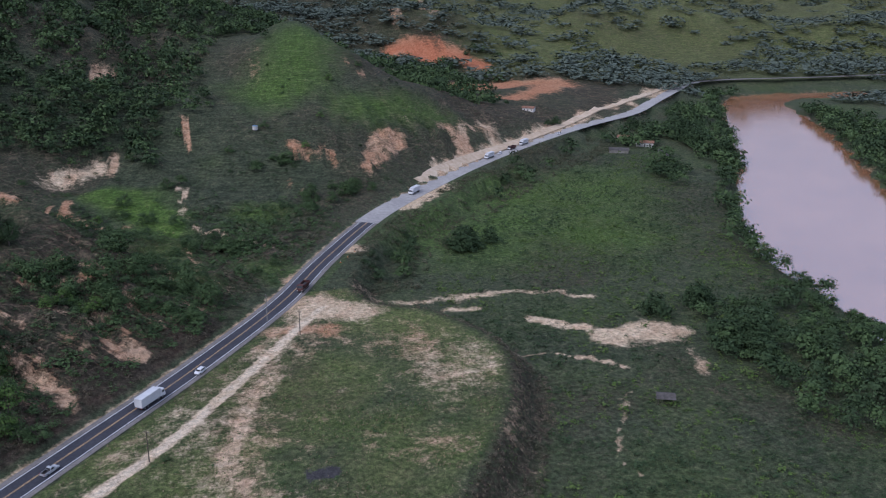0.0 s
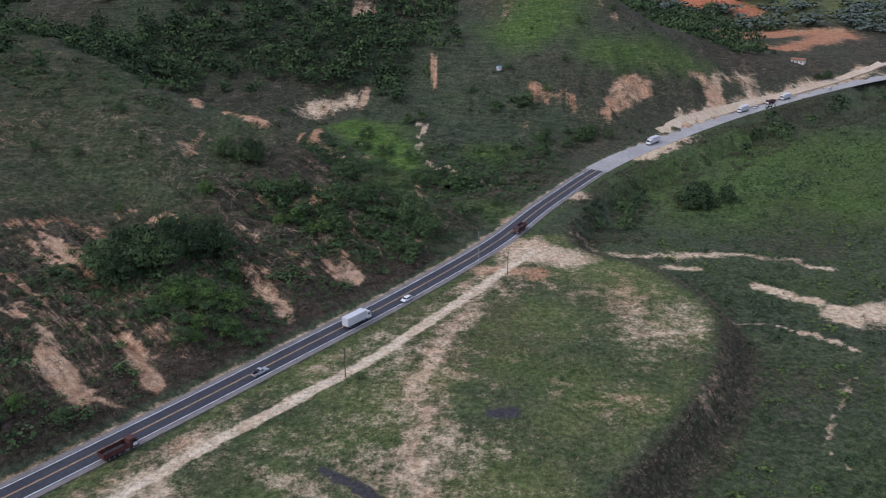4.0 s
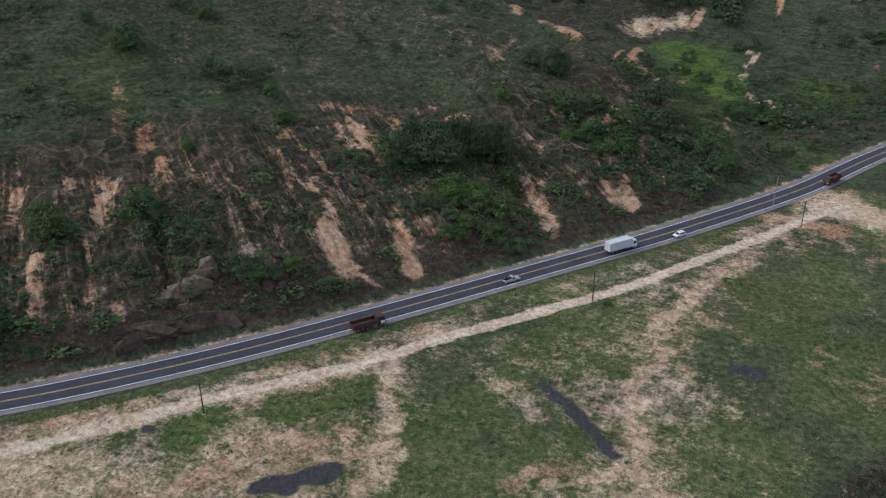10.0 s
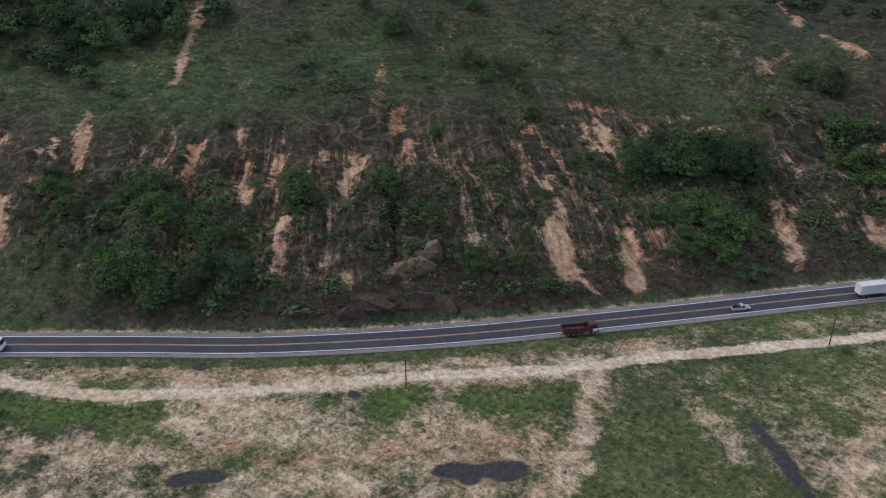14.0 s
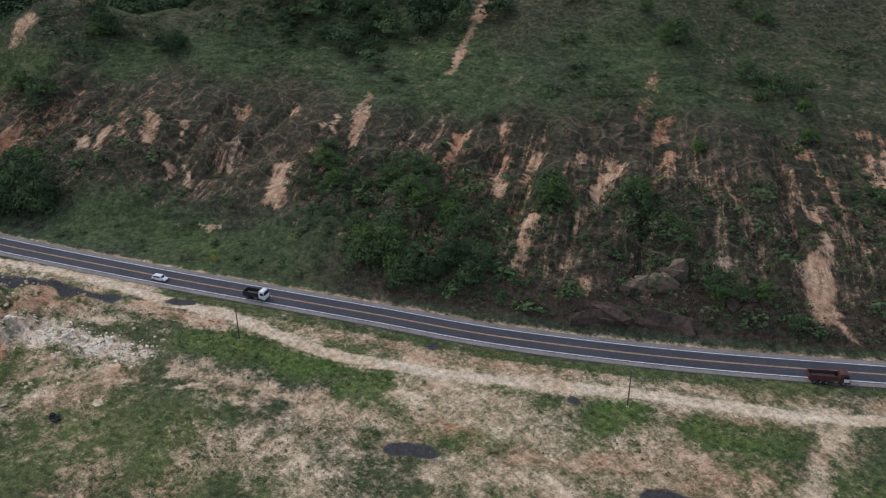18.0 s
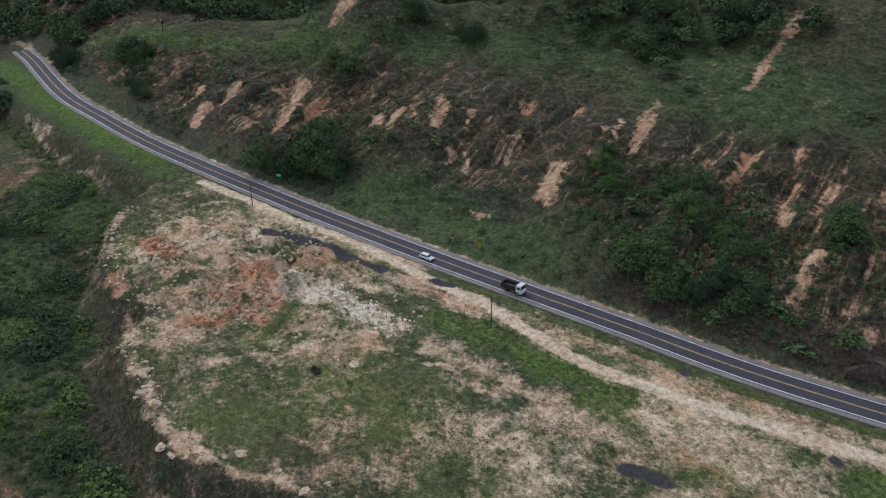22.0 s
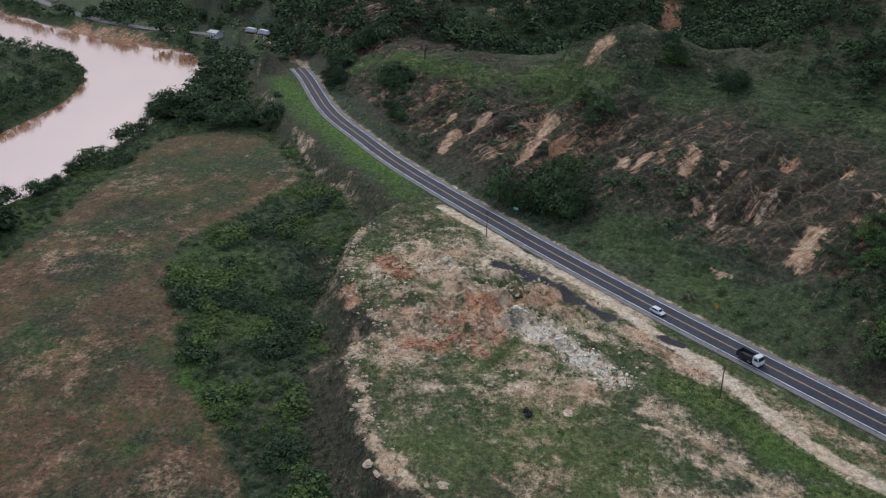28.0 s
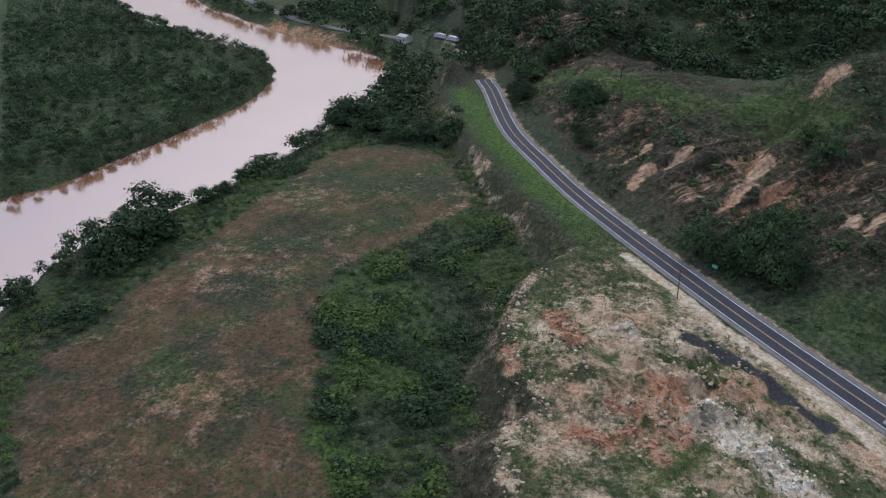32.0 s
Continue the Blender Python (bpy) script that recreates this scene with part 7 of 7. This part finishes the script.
# traffic cones at the works
cone = tagged(new("traffic_cone"), "orange traffic cone at the edge of the road works", "traffic cone", "traffic cones")
part("base", block(-0.22, -0.22, 0, 0.22, 0.22, 0.05, bevel=0.01), ORANGE, cone)
bm = bmesh.new()
limb(bm, (0, 0, 0.05), (0, 0, 0.8), 0.17, 0.03, 12)
part("body", bm, ORANGE, cone)
bm = bmesh.new()
limb(bm, (0, 0, 0.4), (0, 0, 0.56), 0.108, 0.078, 12)
part("band", bm, SIGN_WHITE, cone)
cone.matrix_basis = pose(71.5, 356.0, ground_z(71.5, 356.0) + 0.16)
for x, y in [(76, 362.5), (80, 369), (67, 349.5)]:
    copy_thing(cone, pose(x, y, ground_z(x, y) + 0.16))


def house(name, x, y, turn, w, d, h, roof_mat, label, wall_mat=PLASTER, eave=0.5, rise=1.2, openings=True):
    """A gabled house: walls with thickness, roof slopes, door and windows."""
    t = tagged(new(name), label, "house" if openings else "shed")
    walls = new("walls")
    walls.parent = t
    for x0, y0, x1, y1 in ((-w / 2, -d / 2, w / 2, -d / 2 + 0.15), (-w / 2, d / 2 - 0.15, w / 2, d / 2), (-w / 2, -d / 2 + 0.15, -w / 2 + 0.15, d / 2 - 0.15), (w / 2 - 0.15, -d / 2 + 0.15, w / 2, d / 2 - 0.15)):
        part("wall", block(x0, y0, -0.4, x1, y1, h), wall_mat, walls)
    for side in (-1, 1):
        bm = bmesh.new()
        y_out, z_out = side * (d / 2 + eave), h - eave * rise / (d / 2)
        vs = [bm.verts.new(p) for p in ((-w / 2 - eave, 0, h + rise), (w / 2 + eave, 0, h + rise), (w / 2 + eave, y_out, z_out), (-w / 2 - eave, y_out, z_out))]
        f = bm.faces.new(vs)
        ext = bmesh.ops.extrude_face_region(bm, geom=[f])
        bmesh.ops.translate(bm, verts=[v for v in ext["geom"] if isinstance(v, bmesh.types.BMVert)], vec=(0, 0, 0.12))
        bmesh.ops.recalc_face_normals(bm, faces=bm.faces)
        part("roof_slope", bm, roof_mat, t)
        for gx_ in (-w / 2 + 0.08, w / 2 - 0.08):
            bm = bmesh.new()
            bm.faces.new([bm.verts.new(p) for p in ((gx_, 0, h), (gx_, side * d / 2, h), (gx_, 0, h + rise - 0.02))])
            part("gable", bm, wall_mat, walls)
    if openings:
        part("door", block(-0.45, -d / 2 - 0.04, 0, 0.45, -d / 2, 2.05, bevel=0.01), WOOD_POLE, t)
        for k in (-0.3, 0.3):
            win = part("window", block(k * w - 0.5, -d / 2 - 0.03, 1.0, k * w + 0.5, -d / 2, 2.0, bevel=0.01), GLASS, t)
            part("frame", block(k * w - 0.6, -d / 2 - 0.06, 0.9, k * w + 0.6, -d / 2 - 0.031, 1.0), CONCRETE, win)
            part("window", block(k * w - 0.5, d / 2, 1.0, k * w + 0.5, d / 2 + 0.03, 2.0, bevel=0.01), GLASS, t)
    t.matrix_basis = pose(x, y, ground_z(x, y), 0, 0, turn)
    return t


house("farmhouse", 351, 582, -28, 13, 7, 3.2, TILES, "white farmhouse with a clay tile roof among trees")
house("barn", 342, 541, 62, 26, 7, 2.8, GREY_ROOF, "long barn with a grey sheet roof", CONCRETE, openings=False)
house("barn", 320, 566, -28, 14, 6, 2.6, GREY_ROOF, "low farm shed with a grey roof", CONCRETE, openings=False)
house("farmhouse", 346, 607, -28, 9, 6, 3.0, TILES, "small tile-roofed house behind the farm", openings=True)
house("roadside_house", -603, -209, 60, 9, 7, 4.0, PLASTER, "small white-roofed house beside the river road")
house("roadside_house", 300, 690, -40, 10, 6, 3.0, TILES, "white house below the red clearing")
tank = tagged(new("water_tank"), "small pale water tank on the grassy hillside", "water tank")
bm = bmesh.new()
limb(bm, (0, 0, 0), (0, 0, 2.4), 1.6, 1.8, 16)
part("body", bm, PLASTER, tank)
bm = bmesh.new()
limb(bm, (0, 0, 2.4), (0, 0, 2.75), 1.9, 0.5, 16)
part("lid", bm, speckled("faded_blue_plastic", (0.10, 0.20, 0.32), (0.16, 0.28, 0.40), 0.6, 0.6, 0), tank)
tank.matrix_basis = pose(53, 541, ground_z(53, 541))

# open cattle shelter on posts
hut = tagged(new("shelter"), "open wooden shelter with a grey roof on the pasture", "shelter")
for x in (-2.3, 2.3):
    for y in (-1.7, 1.7):
        bm = bmesh.new()
        limb(bm, (x, y, -0.4), (x, y, 2.2), 0.1, 0.08, 8)
        part("post", bm, WOOD_POLE, hut)
for side in (-1, 1):
    bm = bmesh.new()
    f = bm.faces.new([bm.verts.new(p) for p in ((-3, 0, 3.1), (3, 0, 3.1), (3, side * 2.5, 2.1), (-3, side * 2.5, 2.1))])
    ext = bmesh.ops.extrude_face_region(bm, geom=[f])
    bmesh.ops.translate(bm, verts=[v for v in ext["geom"] if isinstance(v, bmesh.types.BMVert)], vec=(0, 0, 0.08))
    bmesh.ops.recalc_face_normals(bm, faces=bm.faces)
    part("roof_slope", bm, GREY_ROOF, hut)
    bm = bmesh.new()
    limb(bm, (-2.6, side * 1.7, 2.25), (2.6, side * 1.7, 2.25), 0.07, 0.07, 6)
    part("beam", bm, WOOD_POLE, hut)
hut.matrix_basis = pose(141.5, 210.5, ground_z(141.5, 210.5), 0, 0, -25)


def stone(name, seed, x, y, sx, sy, sz, turn, label, mat, lift=0.3, detail=3):
    """A weathered boulder: a faceted, noise-cut lump."""
    bm = bmesh.new()
    bmesh.ops.create_icosphere(bm, subdivisions=detail, radius=1)
    for v in bm.verts:
        k = 1 + 0.55 * noise.noise(v.co * 1.6 + Vector((seed, 0, 0))) + 0.22 * noise.noise(v.co * 4 + Vector((0, seed, 0)))
        v.co = Vector((round(v.co.x * 2.4) / 2.4 * 0.35 + v.co.x * 0.65, v.co.y, v.co.z)) * k
        v.co = Vector((v.co.x * sx, v.co.y * sy, v.co.z * sz))
    ob = part(name, bm, mat)
    ob.matrix_basis = pose(x, y, ground_z(x, y) + sz * lift, 0, 0, turn)
    return tagged(ob, label, "rock")


def outcrop(seed, x, y, long, deep, tall, turn, label, mat, blocks=9):
    """A weathered face of angular blocks that break out of the slope."""
    r = random.Random(seed)
    z0 = ground_z(x, y)
    rock = tagged(new("rock_outcrop"), label, "rock")
    c, s = math.cos(radians(turn)), math.sin(radians(turn))
    for k in range(blocks):
        u, v = r.uniform(-0.5, 0.5) * long, r.uniform(-0.5, 0.5) * deep
        size = Vector((r.uniform(0.16, 0.34) * long, r.uniform(0.3, 0.6) * deep, r.uniform(0.3, 0.62) * tall))
        at = Vector((u, v, ground_z(x + c * u - s * v, y + s * u + c * v) - z0 + r.uniform(-0.3, 0.1) * tall))
        tilt = Matrix.Rotation(r.uniform(-0.5, 0.1), 3, 'X') @ Matrix.Rotation(r.uniform(-0.3, 0.3), 3, 'Y') @ Matrix.Rotation(r.uniform(-0.5, 0.5), 3, 'Z')
        bm, pts = bmesh.new(), []
        for _ in range(18):
            p = Vector((r.gauss(0, 1), r.gauss(0, 1), r.gauss(0, 1))).normalized()
            p = Vector([max(-0.72, min(0.72, q)) / 0.72 for q in p])
            pts.append(bm.verts.new(at + tilt @ Vector((p.x * size.x, p.y * size.y, p.z * size.z))))
        res = bmesh.ops.convex_hull(bm, input=pts)
        bmesh.ops.delete(bm, geom=[q for q in res["geom_interior"] if isinstance(q, bmesh.types.BMVert)], context='VERTS')
        part("rock_block", bm, mat, rock)
    rock.matrix_basis = pose(x, y, z0, 0, 0, turn)
    return rock


outcrop(3, -105, 160, 13, 4, 6.5, 48, "large tan-brown fractured rock face in the road cutting", ROCK, 8)
outcrop(4, -99, 152, 24, 2.6, 4.6, 48, "dark brown rock wall at the foot of the cutting", ROCK_DARK, 12)
outcrop(5, -112, 172, 9, 3, 2.2, 30, "pale rock ledge on the eroded slope", ROCK, 6)
outcrop(6, -87, 174, 6, 3, 2.4, 45, "dark broken boulders in the road cutting", ROCK_DARK, 6)
for k in range(150):
    if k < 110:
        u = random.random()
        x, y, q = -232 + 84 * u + random.uniform(-13, 13), -26 + 62 * u + random.uniform(-15, 15), random.uniform(0.3, 1.1)
    else:
        ex, ey = EDGE_LINE[random.randrange(len(EDGE_LINE) * 35 // 100, len(EDGE_LINE) * 56 // 100)][:2]
        x, y, q = ex + random.uniform(-5, 3), ey + random.uniform(-4, 4), random.uniform(0.4, 0.95)
    red = k % 2 == 0 and k < 110
    if k % 4 == 1 and k < 110:
        continue
    if red:
        row = random.choice([r for r in RUBBLE_EARTH if r[6] > 0.6])
        x, y, q = row[0] + random.uniform(-1.3, 1.3) * row[4], row[1] + random.uniform(-1.3, 1.3) * row[4], 0.7 * q
    if float(near_line(np.array([x]), np.array([y]), ROAD_LINE)[0][0]) > -11 or abs(float(near_line(np.array([x]), np.array([y]), TRACK_LINE)[0][0])) < 3.5:
        continue
    tagged(stone("earth_clod", 20 + k * 1.7, x, y, q * 1.7, q * 1.2, q * 0.5, random.uniform(0, 360), "dumped mound of red earth" if red else "dumped lump of pale earth and rubble", RED_CLOD if red else RUBBLE_STONE, -0.35, 3), group="dumped rubble")

# small stones and lumps strewn over the dumped earth
def loose_stones(name, px, py, sizes, mat, label):
    """Low, crooked lumps half sunk in the ground, joined into one."""
    n = len(px)
    cube = np.array([(-1, -1, -0.5), (1, -1, -0.5), (1, 1, -0.5), (-1, 1, -0.5), (-0.7, -0.7, 0.8), (0.7, -0.7, 0.8), (0.7, 0.7, 0.8), (-0.7, 0.7, 0.8)])
    co = (cube[None] + rng.uniform(-0.38, 0.38, (n, 8, 3))) * sizes[:, None, None] * np.stack([rng.uniform(0.7, 1.5, n), rng.uniform(0.6, 1.1, n), rng.uniform(0.4, 0.9, n)], 1)[:, None]
    a = rng.uniform(0, 2 * math.pi, n)[:, None]
    places = on_land(np.stack([px, py], 1))
    verts = np.stack([co[..., 0] * np.cos(a) - co[..., 1] * np.sin(a) + places[:, None, 0], co[..., 0] * np.sin(a) + co[..., 1] * np.cos(a) + places[:, None, 1], co[..., 2] + places[:, None, 2]], -1).reshape(-1, 3)
    sides = np.array([(4, 5, 6, 7), (0, 1, 5, 4), (1, 2, 6, 5), (2, 3, 7, 6), (3, 0, 4, 7)])
    faces = (np.arange(n)[:, None, None] * 8 + sides[None]).reshape(-1, 4)
    tagged(sheet(name, verts.tolist(), faces.tolist(), mat, soft=False), label, "rubble", kind="stuff")


def clear_of_road(x, y):
    return (near_line(x, y, ROAD_LINE)[0] < -10) & (np.abs(near_line(x, y, TRACK_LINE)[0]) > 2.6) & (near_line(x, y, EDGE_LINE)[0] > -6)


CHALK_STONE = speckled("white_rubble", (0.54, 0.48, 0.37), (0.86, 0.79, 0.66), 0.8, 0.95, 0.4, 0.05)
sx_, sy_ = scatter(-222, -30, -145, 50, 0.8, lambda x, y: 0.6 * capsules(x + 1.5 * fbm(x, y, 5, 131, 3), y + 1.5 * fbm(x, y, 5, 132, 3), WHITE)[0] * clear_of_road(x, y))
loose_stones("rubble", sx_, sy_, 0.12 + 0.38 * rng.uniform(0, 1, len(sx_)) ** 2, CHALK_STONE, "white broken stones spread on the made ground")
sx_, sy_ = scatter(-245, -50, -120, 60, 0.95, lambda x, y: np.maximum(0.42 * bump(x, y, -188, 4, 46, 30, 40, 1.0, 2) * smooth(-0.35, 0.3, fbm(x, y, 6, 133, 3)), 0.35 * smooth(-3, 0, near_line(x, y, EDGE_LINE)[0]) * smooth(5, 2, near_line(x, y, EDGE_LINE)[0])) * clear_of_road(x, y))
loose_stones("rubble", sx_, sy_, 0.14 + 0.46 * rng.uniform(0, 1, len(sx_)) ** 2, RUBBLE_STONE, "pale lumps of earth and rubble on the made ground")
sx_, sy_ = scatter(-245, -50, -120, 60, 0.85, lambda x, y: 0.55 * capsules(x, y, [r for r in RUBBLE_EARTH if r[6] > 0.6])[0] * clear_of_road(x, y))
loose_stones("rubble", sx_, sy_, 0.16 + 0.5 * rng.uniform(0, 1, len(sx_)) ** 2, RED_CLOD, "red lumps of earth on the dumped mounds")

# old tyres in a heap
heap = tagged(new("tyre_heap"), "heap of discarded black tyres on the grass", "tyre heap")
for k in range(9):
    ty_ = part("tyre", disc(0, 0, 0, 0.55, 0.26, 0.3, 14), RUBBER, heap)
    ty_.matrix_basis = pose(random.uniform(-1.3, 1.3), random.uniform(-1.0, 1.0), 0.2 + 0.22 * (k % 3), 90 + random.uniform(-25, 25), 0, random.uniform(0, 180))
heap.matrix_basis = pose(-137.6, 18.4, ground_z(-137.6, 18.4))

# fence along the bright weeds
fence = tagged(new("fence"), "thin weathered post-and-wire fence on made ground", "fence")
line_ = spline([(-172, 28), (-150, 44), (-128, 60), (-112, 76)], 3.2)
for x, y in line_:
    bm = bmesh.new()
    z = ground_z(x, y)
    limb(bm, (x, y, z - 0.4), (x + 0.03, y, z + 1.35), 0.06, 0.05, 6)
    part("post", bm, WOOD_POLE, fence)
for zz in (0.5, 0.9, 1.25):
    bm = bmesh.new()
    for (ax, ay), (bx, by) in zip(line_, line_[1:]):
        limb(bm, (ax, ay, ground_z(ax, ay) + zz), (bx, by, ground_z(bx, by) + zz), 0.008, 0.008, 4)
    part("wire", bm, RIM, fence)
